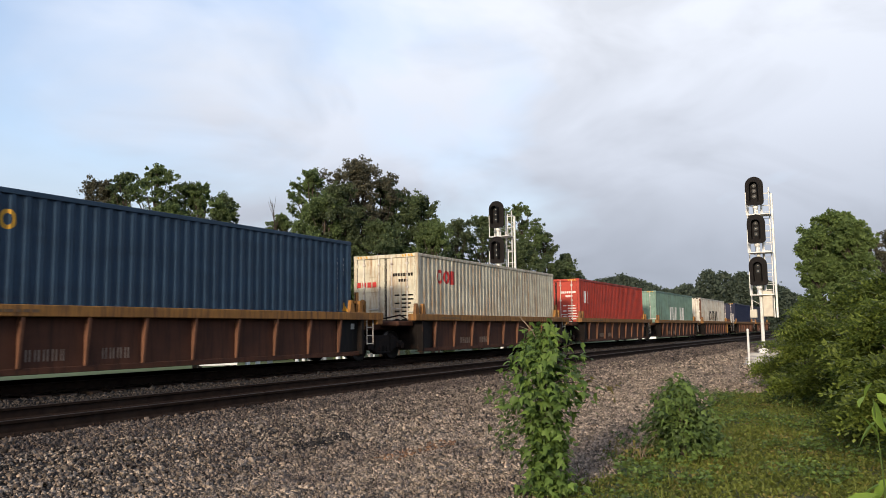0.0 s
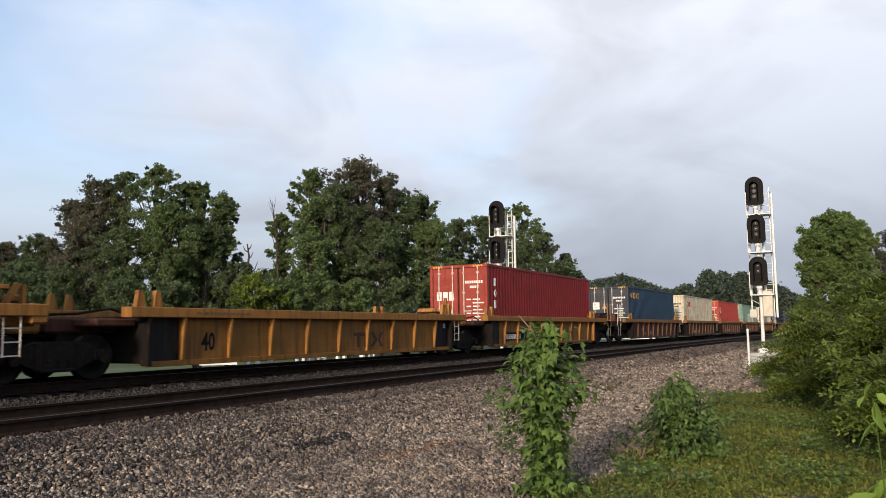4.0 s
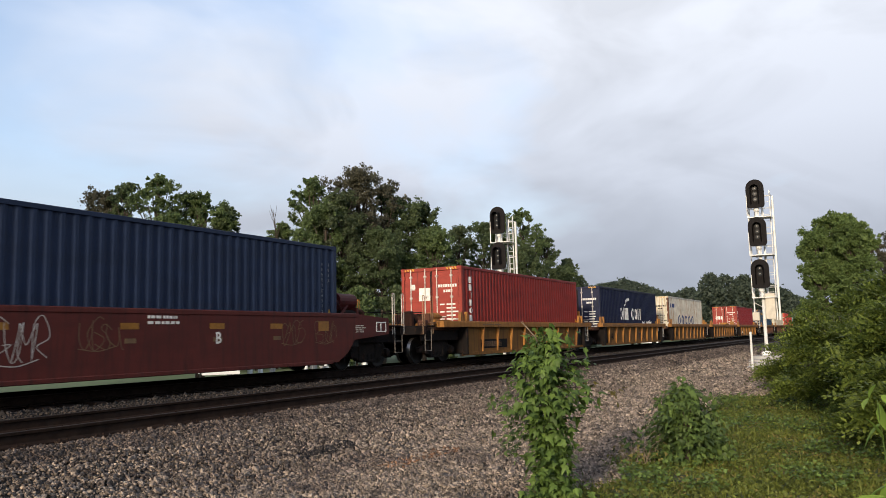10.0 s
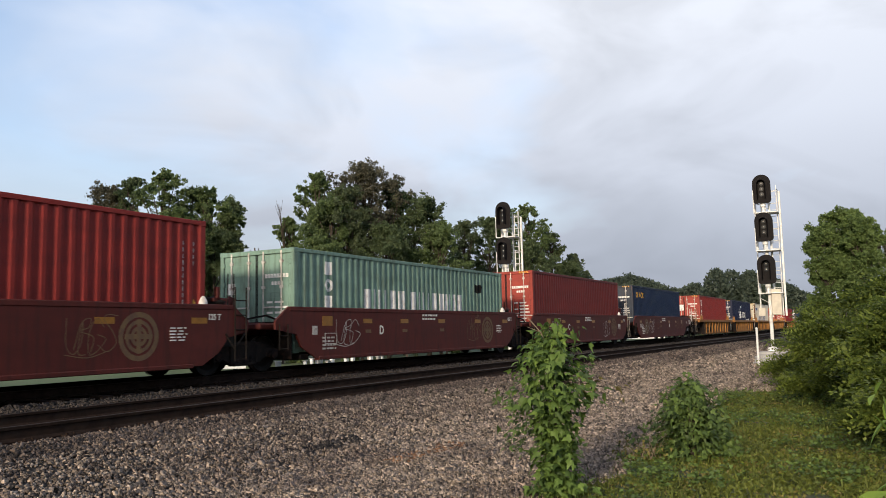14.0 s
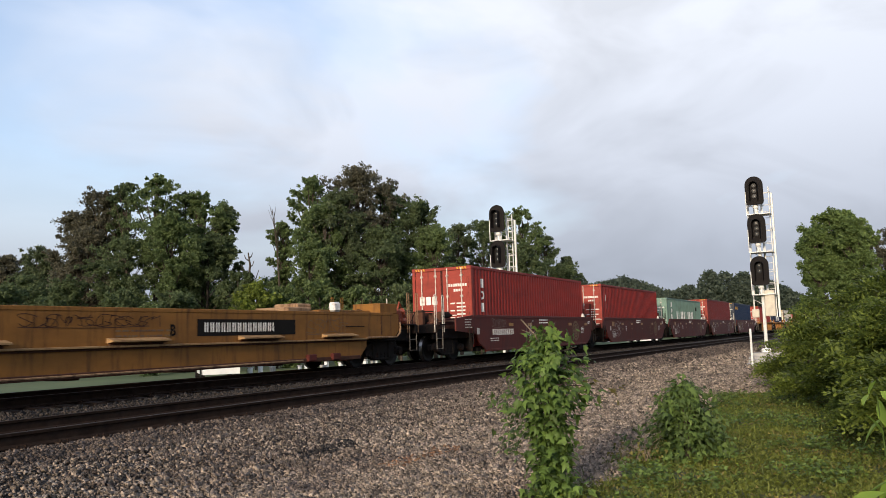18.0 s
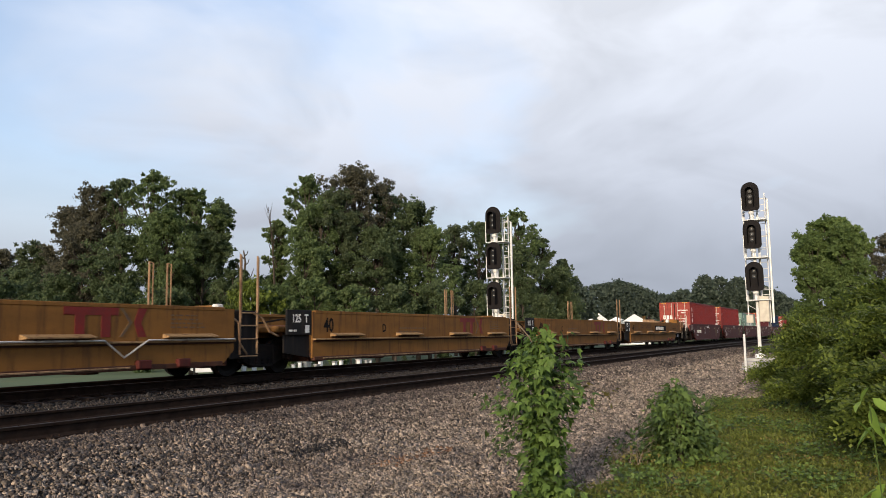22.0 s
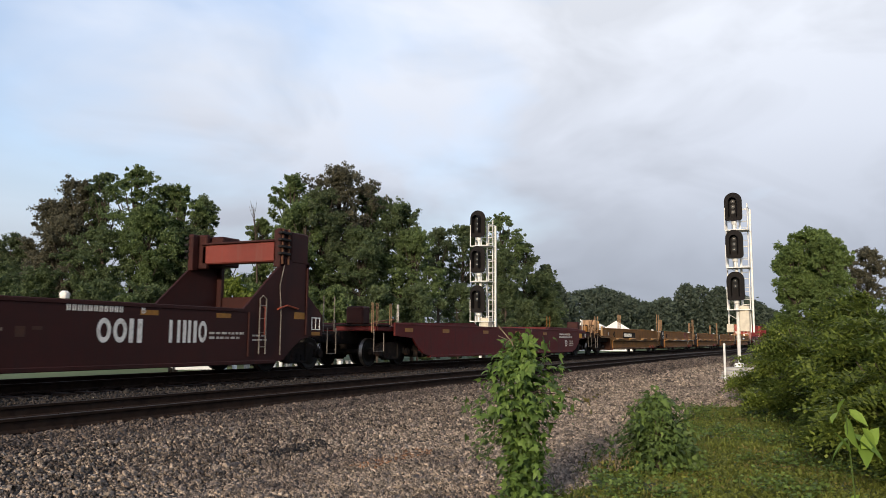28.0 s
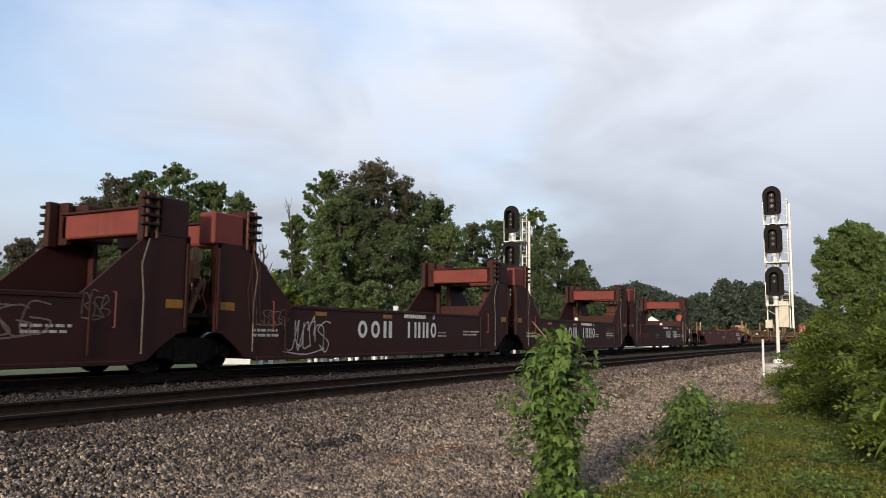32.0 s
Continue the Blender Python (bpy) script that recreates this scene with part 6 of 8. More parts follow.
        part("joint_shelf", Geo().bbox(-0.45, 0.2, -1.4, -0.6, 1.12, 1.22, 0.02), M["grime"], car)
        part("sign_frame", Geo().box(-0.13, 0.11, -1.172, -1.156, 1.72, 1.75).box(-0.13, 0.11, -1.172, -1.156, 1.94, 1.97).box(-0.13, -0.10, -1.172, -1.156, 1.75, 1.94).box(0.08, 0.11, -1.172, -1.156, 1.75, 1.94), M["mark_white"], car, "white painted frame")
        part("reflector", Geo().box(-0.1, 0.12, -1.170, -1.152, 1.50, 1.62), M["reflector"], car, "yellow reflector strip")
    if front == "end":
        truck(car, L_ + 0.1)
        part("end_platform", Geo().bbox(L_ - 0.1, L_ + 1.4, -1.4, 1.4, 1.05, 1.17, 0.02), M["dark_brown"], car)
        part("sill_step", Geo().tube([(L_ + 0.9, -1.45, 1.1), (L_ + 0.9, -1.45, 0.42), (L_ + 1.3, -1.45, 0.42), (L_ + 1.3, -1.45, 1.1)], 0.013, 0.013, 5), M["step"], car)
        part("brake_wheel", Geo().lathe([(0.25, -0.02), (0.28, 0.0), (0.25, 0.02)], (L_ + 0.15, -0.9, 2.1), "x", 16), M["orange"], car, "orange brake wheel")
        for x in (L_ + 0.75, L_ + 1.25):
            part("hand_rail", Geo().tube([(x, -1.42, 1.0), (x, -1.42, 1.95)], 0.014, 0.014, 6), M["step"], car, "worn hand rail post")
        part("end_wing", Geo().prism([(L_ - 0.05, 0.84), (L_ + 0.6, 0.90), (L_ + 0.6, 1.42), (L_ - 0.05, 1.9)], -1.495, -1.44), mat, car)
        a = L_ + 0.12
        part("sign_frame", Geo().box(a, a + 0.36, -1.506, -1.47, 1.04, 1.065).box(a, a + 0.36, -1.506, -1.47, 1.335, 1.36).box(a, a + 0.025, -1.506, -1.47, 1.065, 1.335).box(a + 0.335, a + 0.36, -1.506, -1.47, 1.065, 1.335).box(a + 0.17, a + 0.19, -1.506, -1.47, 1.065, 1.335), M["mark_white"], car, "white painted frame")
        part("reflector", Geo().box(a, a + 0.36, -1.505, -1.47, 0.90, 0.99), M["reflector"], car, "yellow reflector strip")
        g = Geo().tube([(L_ - 1.95, -1.53, 0.45), (L_ - 1.95, -1.53, 1.74), (L_ - 1.84, -1.53, 1.82), (L_ - 1.72, -1.53, 1.74), (L_ - 1.72, -1.53, 0.45)], 0.016, 0.016, 5)
        for z in (0.62, 0.95, 1.28, 1.58):
            g.tube([(L_ - 1.95, -1.53, z), (L_ - 1.72, -1.53, z)], 0.013, 0.013, 5)
        part("ladder", g, M["step"], car, "narrow pale ladder")
        part("valve_pipe", Geo().tube([(L_ - 1.3, -1.53, 1.52), (L_ - 0.95, -1.55, 1.62), (L_ - 0.5, -1.54, 1.55)], 0.025, 0.02, 6), M["orange"], car, "faded red pipe")
        part("stencil_patch", Geo().box(6.6, 6.78, -1.504, -1.47, 0.82, 1.0).box(6.9, 7.1, -1.504, -1.47, 0.94, 1.0), M["mark_umber"], car, "faint dark patch")
        coupler(car, L_ + 1.3, 1)
    return car
# ---- containers ----


def corrugated(x0, x1, z0, z1, y, out):
    """A pressed steel side: vertical corrugations between x0 and x1, facing out (-1 or 1 along y)."""
    knots = rib_knots(x0, x1)
    vs = [(x, y - out * d, z) for z in (z0, z1) for x, d in knots]
    m = len(knots)
    fs = [((i, i + 1, i + 1 + m, i + m) if out < 0 else (i + 1, i, i + m, i + 1 + m)) for i in range(m - 1)]
    return Geo().add(vs, fs)


def container(u, mat, label, tall=True, door=None, seed=0):
    """A 40 ft container, doors to the rear."""
    h = 2.896 if tall else 2.591
    w = BOX_W / 2
    door = door or mat
    box = mover("container", label, "shipping container", u, 0.40, "containers on the train")
    for s in (-1, 1):
        part("side_wall", corrugated(0.16, BOX_L - 0.16, 0.16, h - 0.07, s * (w - 0.012), s), mat, box)
        part("top_rail", Geo().bbox(0.1, BOX_L - 0.1, s * (w - 0.07), s * w, h - 0.10, h - 0.004, 0.01), mat, box)
        part("bottom_rail", Geo().bbox(0.1, BOX_L - 0.1, s * (w - 0.07), s * w, 0.02, 0.17, 0.01), mat, box)
        for x in (0.0, BOX_L):
            d = 0.16 if x == 0 else -0.16
            part("corner_post", Geo().bbox(x, x + d, s * (w - 0.12), s * w, 0.11, h - 0.11, 0.015), (M["rust_rib"] if mat is M["white"] else door) if x == 0 else mat, box)
            for z in (0.0, h - 0.118):
                c = Geo().bbox(x - (0.004 if d > 0 else -0.004), x + d * 1.1, s * (w - 0.162), s * (w + 0.004), z, z + 0.122, 0.01)
                part("corner_casting", c, door if x == 0 else mat, box)
    part("roof", Geo().bbox(0.1, BOX_L - 0.1, -w + 0.05, w - 0.05, h - 0.06, h - 0.012, 0.01), mat, box)
    part("floor", Geo().bbox(0.1, BOX_L - 0.1, -w + 0.05, w - 0.05, 0.06, 0.15, 0.01), M["grime"], box)
    part("front_wall", Geo().bbox(BOX_L - 0.06, BOX_L - 0.02, -w + 0.1, w - 0.1, 0.1, h - 0.1, 0.01), mat, box)
    part("header", Geo().bbox(0.0, 0.12, -w + 0.12, w - 0.12, h - 0.12, h - 0.006, 0.01), door, box)
    part("door_sill", Geo().bbox(0.0, 0.12, -w + 0.12, w - 0.12, 0.02, 0.13, 0.01), door, box)
    for s in (-1, 1):
        g = Geo().bbox(0.035, 0.075, s * 0.008, s * (w - 0.12), 0.14, h - 0.13, 0.008)
        for k in range(5):
            z = 0.2 + k * (h - 0.42) / 5
            g.bbox(0.025, 0.04, s * 0.1, s * (w - 0.2), z, z + (h - 0.42) / 5 - 0.12, 0.01)
        leaf = part("door", g, door, box)
        for y in (0.012, w - 0.135):
            part("gasket", Geo().box(0.030, 0.05, s * y, s * (y + 0.028), 0.14, h - 0.13), M["black"], leaf, "dark rubber door seal")
        for y in (0.24, 0.82):
            part("lock_rod", Geo().tube([(0.0, s * y, 0.06), (0.0, s * y, h - 0.05)], 0.02, 0.02, 8), M["lock"], leaf, "galvanised lock rod")
            for z in (0.3, h - 0.35, h * 0.62):
                part("rod_bracket", Geo().bbox(-0.02, 0.04, s * y - 0.05, s * y + 0.05, z, z + 0.07, 0.008), M["lock"], leaf)
            part("door_handle", Geo().bbox(-0.03, -0.01, s * y - 0.02, s * (y + 0.36), 1.12 - 0.1 * (y > 0.5), 1.16 - 0.1 * (y > 0.5), 0.006), M["lock"], leaf, "steel lever handle")
        for z in (0.3, 0.95, 1.7, h - 0.4):
            part("hinge", Geo().bbox(-0.01, 0.04, s * (w - 0.16), s * (w - 0.07), z, z + 0.12, 0.01), door, leaf)
    # slanted caution stripes over the doors, near both upper corners
    if tall:
        for s in (-1, 1):
            for k in range(4):
                y = s * (w - 0.2 - 0.11 * k)
                g = Geo().add([(-0.004, y - 0.03, h - 0.10), (-0.004, y + 0.03, h - 0.10), (-0.004, y + 0.07, h - 0.02), (-0.004, y + 0.01, h - 0.02)], [(3, 2, 1, 0)])
                part("caution_stripe", g, M["mark_gold"] if door is not M["white"] else M["mark_black"], box)
    return box


def door_print(box, h, mat, seed):
    """Rows of small print on the near door leaf, which faces the rear."""
    rnd = random.Random(seed)
    g = Geo()
    x = 0.020
    for z, w, hh in ((h - 0.72, 0.72, 0.10), (h - 0.90, 0.34, 0.09)):
        y = -0.28 - (0.55 - w if w < 0.5 else 0)
        yy = y
        while yy > y - w:
            g.box(x, x + 0.02, yy - 0.07, yy, z, z + hh)
            yy -= 0.095
    for k in range(7):
        z = h - 1.35 - 0.13 * k
        g.box(x, x + 0.02, -0.62 - rnd.uniform(0.22, 0.45), -0.60, z, z + 0.05)
        if k % 2 == 0:
            g.box(x, x + 0.02, -0.52, -0.34, z, z + 0.05)
    tagged(part("stencil_block", g, mat, box, "rows of small print"), kind="stuff")


def side_print(box, h, mat):
    """A column of small characters near the front end of the side."""
    polys = []
    for c, x in enumerate((BOX_L - 0.62, BOX_L - 0.34)):
        for k in range(4 if c else 11):
            z = h - 0.55 - k * 0.135
            polys += [rect(x, x + 0.020, z, z + 0.085), rect(x + 0.032, x + 0.050, z, z + 0.085)]
    painted(box, polys, None, mat, "stencil_block", "column of small print", "stuff")
    painted(box, [[(BOX_L - 0.42, 0.98), (BOX_L - 0.14, 0.98), (BOX_L - 0.28, 1.24)]], None, M["mark_gold"], "warning_sign", "small yellow triangle")


# the front car and the one before it: rusted ribbed wells
for u, fr, re, sd in ((103.9, "joint", "joint", 11), (88.1, "joint", "end", 12)):
    ribbed_unit(u, M["rusty"], M["rust_yellow"], "rust-brown ribbed well car under a container", fr, re, sd)
for u, fr, re, sd in ((69.0, "end", "joint", 13), (53.2, "joint", "joint", 14), (37.4, "joint", "joint", 15), (21.6, "joint", "joint", 16), (5.75, "joint", "end", 17)):
    ribbed_unit(u, M["rusty"], M["rust_yellow"], "rust-brown ribbed well car with a worn yellow top chord", fr, re, sd)
# yellow ribbed wells
for u, fr, re, sd in ((-13.85, "end", "joint", 21), (-29.6, "joint", "joint", 22), (-45.3, "joint", "joint", 23), (-61.15, "joint", "joint", 24), (-77.0, "joint", "end", 25)):
    lab = "weathered yellow ribbed well car standing empty" if sd == 22 else "weathered yellow ribbed well car carrying one container"
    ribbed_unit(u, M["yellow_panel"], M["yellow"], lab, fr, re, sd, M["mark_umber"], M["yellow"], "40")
# red-brown flush wells
for u, fr, re, sd, le in ((-96.5, "end", "joint", 31, "B"), (-111.65, "joint", "joint", 32, "C"), (-126.9, "joint", "joint", 33, "D"), (-142.0, "joint", "joint", 34, "E"), (-157.4, "joint", "end", 35, "")):
    smooth_unit(u, M["brown"], "red-brown flush-sided well car with faded markings and scrawls", fr, re, sd, le, number=(le == ""))
# yellow flush wells, empty
for u, fr, re, sd, le, nb in ((-176.9, "end", "joint", 41, "B", True), (-192.1, "joint", "joint", 42, "C", False), (-207.25, "joint", "joint", 43, "D", False), (-222.45, "joint", "joint", 44, "E", False), (-237.6, "joint", "end", 45, "A", True)):
    yellow_unit(u, "mustard yellow empty well car with flush sides and tall posts", fr, re, sd, le, nb)
maroon_car(-263.2)
# dark brown wells with portals
tower_unit(-282.25, -267.6, "dark brown empty well car with tall end portals", "end", "joint", 61, "B", 8.2)
tower_unit(-297.55, -282.25, "dark brown empty well car with tall end portals", "joint", "joint", 62, "C", 5.27)
tower_unit(-312.9, -297.55, "dark brown empty well car with portals and white scrawls", "joint", "joint", 63, "D", 5.35)
tower_unit(-328.2, -312.9, "dark brown empty well car with tall end portals", "joint", "joint", 64, "A", 5.5)

# containers, from the front of the train to its rear
container(103.9, M["slate"], "grey shipping container far ahead in the train", True, None, 1)
b = container(88.1, M["navy"], "dark blue shipping container on a rusty well car", True, None, 2)
b = container(69.0, M["white"], "pale grey shipping container with a dark block mark", True, None, 3)
shapes(b, "nonvvv", 3.5, 1.0, 0.62, 0.85, 0.2, None, M["mark_black"], label="dark block mark")
b = container(53.2, M["green"], "sea-green shipping container with white block marks", True, None, 4)
shapes(b, "nnn nv", 4.2, 0.95, 0.62, 0.95, 0.2, None, M["mark_white"], label="white block mark")
b = container(37.4, M["orange_red"], "bright red shipping container with a white mark", True, None, 5)
shapes(b, "vi", 0.7, 1.7, 0.34, 0.6, 0.12, None, M["mark_white"], label="white block mark")
side_print(b, 2.896, M["mark_white"])
door_print(b, 2.896, M["mark_white"], 5)
b = container(21.6, M["cream"], "cream shipping container with a red block mark", True, None, 6)
shapes(b, "oov", 1.28, 1.98, 0.42, 0.46, 0.05, None, M["mark_red"], label="red ring mark")
door_print(b, 2.896, M["mark_black"], 6)
for k in range(4):
    part("emblem", Geo().box(0.018, 0.04, 0.95 - k * 0.2, 1.1 - k * 0.2, 1.85, 2.02), M["mark_red"], b, "red block mark on the doors")
b = container(5.75, M["blue"], "steel blue shipping container with an amber mark", True, M["slate"], 7)
shapes(b, "onooo", 0.65, 2.2, 0.30, 0.34, 0.08, None, M["mark_gold"], label="amber block mark")
side_print(b, 2.896, M["mark_white"])
door_print(b, 2.896, M["mark_white"], 7)
part("emblem", Geo().box(0.018, 0.04, 0.55, 0.95, 1.55, 1.98), M["mark_white"], b, "white square sticker")
part("warning_sign", Geo().add([(0.018, 0.1, 1.6), (0.018, 0.38, 1.6), (0.018, 0.24, 1.86)], [(2, 1, 0)]), M["mark_gold"], b)
b = container(-13.85, M["tex_red"], "crimson shipping container with white block marks", True, M["door_red"], 8)
shapes(b, "vov", 0.66, 2.08, 0.27, 0.30, 0.12, None, M["mark_white"], label="white block marks in a column", upright=True)
side_print(b, 2.896, M["mark_white"])
door_print(b, 2.896, M["mark_white"], 8)
for k in range(3):
    part("emblem", Geo().box(0.018, 0.04, 0.72 - k * 0.26, 0.92 - k * 0.26, 1.55, 1.88), M["mark_white"], b, "white block mark on the doors")
part("emblem", Geo().box(0.018, 0.04, 0.3, 0.6, 0.95, 1.2), M["mark_white"], b, "white square sticker")
b = container(-45.3, M["white"], "off-white shipping container with dark blue ring marks", True, M["cream"], 9)
shapes(b, "ooooo", 3.04, 0.86, 0.76, 0.74, 0.43, None, M["mark_blue"], label="large dark blue block mark")
shapes(b, "nvnv", 1.05, 2.12, 0.28, 0.28, 0.06, None, M["mark_blue"], label="small dark blue block mark")
painted(b, [[(0.3, 2.07), (0.95, 2.14), (0.7, 2.42), (0.63, 2.17)]], None, M["mark_blue"], "emblem", "small blue pennant shape")
door_print(b, 2.896, M["mark_black"], 9)
part("emblem", Geo().box(0.018, 0.04, 0.6, 0.95, 1.75, 2.15), M["slate"], b, "slate grey square on the door")
part("warning_sign", Geo().box(0.018, 0.04, 0.65, 0.95, 1.15, 1.45), M["mark_gold"], b, "yellow square sticker")
b = container(-61.15, M["navy"], "navy blue shipping container with white block marks", True, None, 10)
shapes(b, "onv", 3.8, 1.16, 0.50, 0.68, 0.09, None, M["mark_white"], label="large white block mark")
shapes(b, "oon", 6.15, 1.16, 0.58, 0.68, 0.14, None, M["mark_white"], label="large white block mark")
painted(b, [[(4.7, 1.93), (4.8, 1.93), (5.15, 2.2), (5.8, 2.30), (5.9, 2.44), (5.15, 2.38)]], None, M["mark_white"], "emblem", "white swoosh shape")
words_on_box("eco", 0.36, M["mark_white"], b, 8.87, 0.92)
words_on_box("container", 0.36, M["mark_white"], b, 10.2, 0.92)
side_print(b, 2.896, M["mark_white"])
door_print(b, 2.896, M["mark_white"], 10)
part("emblem", Geo().box(0.018, 0.04, 0.4, 0.9, 1.75, 1.86).box(0.018, 0.04, 0.12, 0.28, 1.72, 1.88), M["mark_white"], b)
b = container(-77.0, M["red"], "brick red shipping container with a white column mark", True, M["door_red"], 11)
shapes(b, "vvivov", 0.64, 2.32, 0.27, 0.22, 0.05, None, M["mark_white"], label="white block marks in a column", upright=True)
side_print(b, 2.896, M["mark_white"])
door_print(b, 2.896, M["mark_white"], 11)
part("emblem", Geo().box(0.018, 0.04, 0.05, 0.5, 1.72, 2.18), M["mark_white"], b, "white square sticker")
part("emblem", Geo().box(0.018, 0.04, 0.66, 0.86, 2.12, 2.32), M["mark_white"], b, "small white round mark")
b = container(-96.5, M["seaway"], "navy shipping container with an amber mark", True, M["slate"], 12)
shapes(b, "onooo", 0.75, 2.2, 0.30, 0.34, 0.08, None, M["mark_gold"], label="amber block mark")
side_print(b, 2.896, M["mark_white"])
door_print(b, 2.896, M["mark_white"], 12)
b = container(-111.65, M["dull_red"], "dull dark red shipping container in a brown well car", True, M["door_red"], 13)
side_print(b, 2.896, M["mark_white"])
door_print(b, 2.896, M["mark_white"], 13)
part("emblem", Geo().box(0.018, 0.04, 0.5, 0.95, 1.45, 1.6), M["mark_white"], b)
b = container(-126.9, M["green"], "sea-green shipping container with white block marks", False, None, 14)
shapes(b, "vnivn", 3.08, 1.08, 0.36, 0.60, 0.075, None, M["mark_white"], label="large white block mark")
shapes(b, "vnivvniv", 5.58, 1.08, 0.36, 0.60, 0.075, None, M["mark_white"], label="large white block mark")
shapes(b, "vovo", 1.25, 1.98, 0.34, 0.34, 0.10, None, M["mark_white"], label="white block marks in a column", upright=True)
painted(b, [[(9.95, 1.82), (10.2, 1.75), (10.45, 1.82), (10.6, 2.02), (10.35, 2.09), (10.1, 2.05), (9.95, 2.12)]], None, M["mark_black"], "emblem", "black painted-over patch")
side_print(b, 2.591, M["mark_gold"])
door_print(b, 2.591, M["mark_white"], 14)
part("emblem", Geo().box(0.018, 0.04, 0.72, 0.98, 1.5, 1.78), M["mark_white"], b, "white square sticker")
b = container(-142.0, M["red"], "brick red shipping container in a brown well car", True, M["door_red"], 15)
shapes(b, "vi", 0.7, 2.0, 0.22, 0.34, 0.10, None, M["mark_white"], label="white mark", upright=True)
side_print(b, 2.896, M["mark_white"])
door_print(b, 2.896, M["mark_white"], 15)
b = container(-157.4, M["red"], "brick red shipping container with white block marks", True, M["door_red"], 16)
shapes(b, "vov", 0.78, 2.14, 0.27, 0.32, 0.12, None, M["mark_white"], label="white block marks in a column", upright=True)
side_print(b, 2.896, M["mark_white"])
door_print(b, 2.896, M["mark_white"], 16)
for k in range(3):
    part("emblem", Geo().box(0.018, 0.04, 0.72 - k * 0.26, 0.92 - k * 0.26, 1.55, 1.85), M["mark_white"], b, "white block mark on the doors")


# ---- signals ----


def signal_mast(x, y, z0, label):
    """A white lattice mast with a ladder, three hooded heads facing the coming trains, a relay case and a footing."""
    sg = thing("railway_signal", label, "railway signal", Matrix.Translation((x, y, z0)), "lineside signals")
    white, black = M["signal_white"], M["signal_black"]
    H = 8.75
    part("footing", Geo().bbox(-0.5, 0.5, -0.5, 0.5, -0.3, 0.18, 0.03), M["concrete"], sg)
    part("mast", Geo().tube([(0, -0.3, 0.15), (0, -0.3, H - 0.6)], 0.085, 0.075, 10), white, sg, "white round mast")
    part("mast_base", Geo().bbox(-0.22, 0.22, -0.52, -0.08, 0.18, 0.6, 0.05), white, sg)
    lad = Geo()
    for yy in (-0.86, -0.52):
        lad.bbox(0.28, 0.34, yy - 0.025, yy + 0.025, 2.1, H - 0.2, 0.006)
    part("ladder_rail", lad, white, sg, "white ladder rails")
    for k in range(20):
        z = 2.2 + k * 0.32
        part("rung", cached("signal_rung", lambda: Geo().tube([(0.31, -0.86, 0), (0.31, -0.52, 0)], 0.014, 0.014, 5), white), white, sg, at=(0, 0, z))
    for k, z in enumerate((8.31, 6.44, 4.36)):
        hz = z
        plate = Geo()
        out = []
        for q in range(13):                            # round above, nearly square below
            a = math.pi * q / 12
            out.append((0.42 * math.cos(a), 0.30 + 0.42 * math.sin(a)))
        for cx, a0 in ((-0.26, 180), (0.26, 270)):
            for q in range(5):
                a = radians(a0 + 90 * q / 4)
                out.append((cx + 0.16 * math.cos(a), -0.54 + 0.16 * math.sin(a)))
        n = len(out)
        yo = -0.27
        plate.add([(-0.36, yo - a, hz + c) for a, c in out] + [(-0.30, yo - a, hz + c) for a, c in out],
                  [tuple(range(n)), tuple(reversed(range(n, 2 * n)))] + [(i, i + n, (i + 1) % n + n, (i + 1) % n) for i in range(n)])
        head = part("signal_head", plate, black, sg, "black rounded signal background")
        part("head_case", Geo().bbox(-0.30, 0.02, yo - 0.2, yo + 0.2, hz - 0.5, hz + 0.52, 0.04), black, head)
        for j in range(3 if k < 2 else 2):
            zz = hz + 0.27 - 0.27 * j
            lens = part("lens", Geo().lathe([(0.105, -0.39), (0.08, -0.375), (0.105, -0.35)], (0, yo, zz), "x", 14), M["glass"], head, "dark unlit lens")
            # small pale disc painted as the glint on a dark lens
            part("lens_centre", Geo().lathe([(0.01, -0.405), (0.034, -0.395), (0.036, -0.38)], (0, yo, zz), "x", 10), M["lens"], lens, "pale dot painted as a glint on the lens")
        arch = [(0.19, -0.45)] + [(0.19 * math.cos(math.pi * q / 10), 0.28 + 0.19 * math.sin(math.pi * q / 10)) for q in range(11)] + [(-0.19, -0.45)]
        g = Geo()
        for (a0, c0), (a1, c1) in zip(arch, arch[1:]):
            g.add([(-0.36, yo + a0, hz + c0), (-0.36, yo + a1, hz + c1), (-0.68, yo + a1, hz + c1 - 0.04), (-0.68, yo + a0, hz + c0 - 0.04)], [(0, 1, 2, 3)])
            g.add([(-0.36, yo + a0 * 0.9, hz + c0 - 0.015), (-0.36, yo + a1 * 0.9, hz + c1 - 0.015), (-0.68, yo + a1 * 0.9, hz + c1 - 0.055), (-0.68, yo + a0 * 0.9, hz + c0 - 0.055)], [(3, 2, 1, 0)])
        part("hood", g, black, head, "black tunnel hood")
        part("head_arm", Geo().tube([(-0.16, yo, hz - 0.45), (-0.16, yo, hz - 1.18)], 0.07, 0.07, 8).lathe([(0.07, hz - 0.9), (0.14, hz - 0.82), (0.14, hz - 0.72), (0.07, hz - 0.66)], (-0.16, yo, 0), 'z', 10), white, head)
        plat = Geo()
        zp = hz - 1.18
        plat.bbox(-0.35, 0.5, -0.94, 0.14, zp, zp + 0.05, 0.01)
        deck = part("platform", plat, white, sg, "white grated platform")
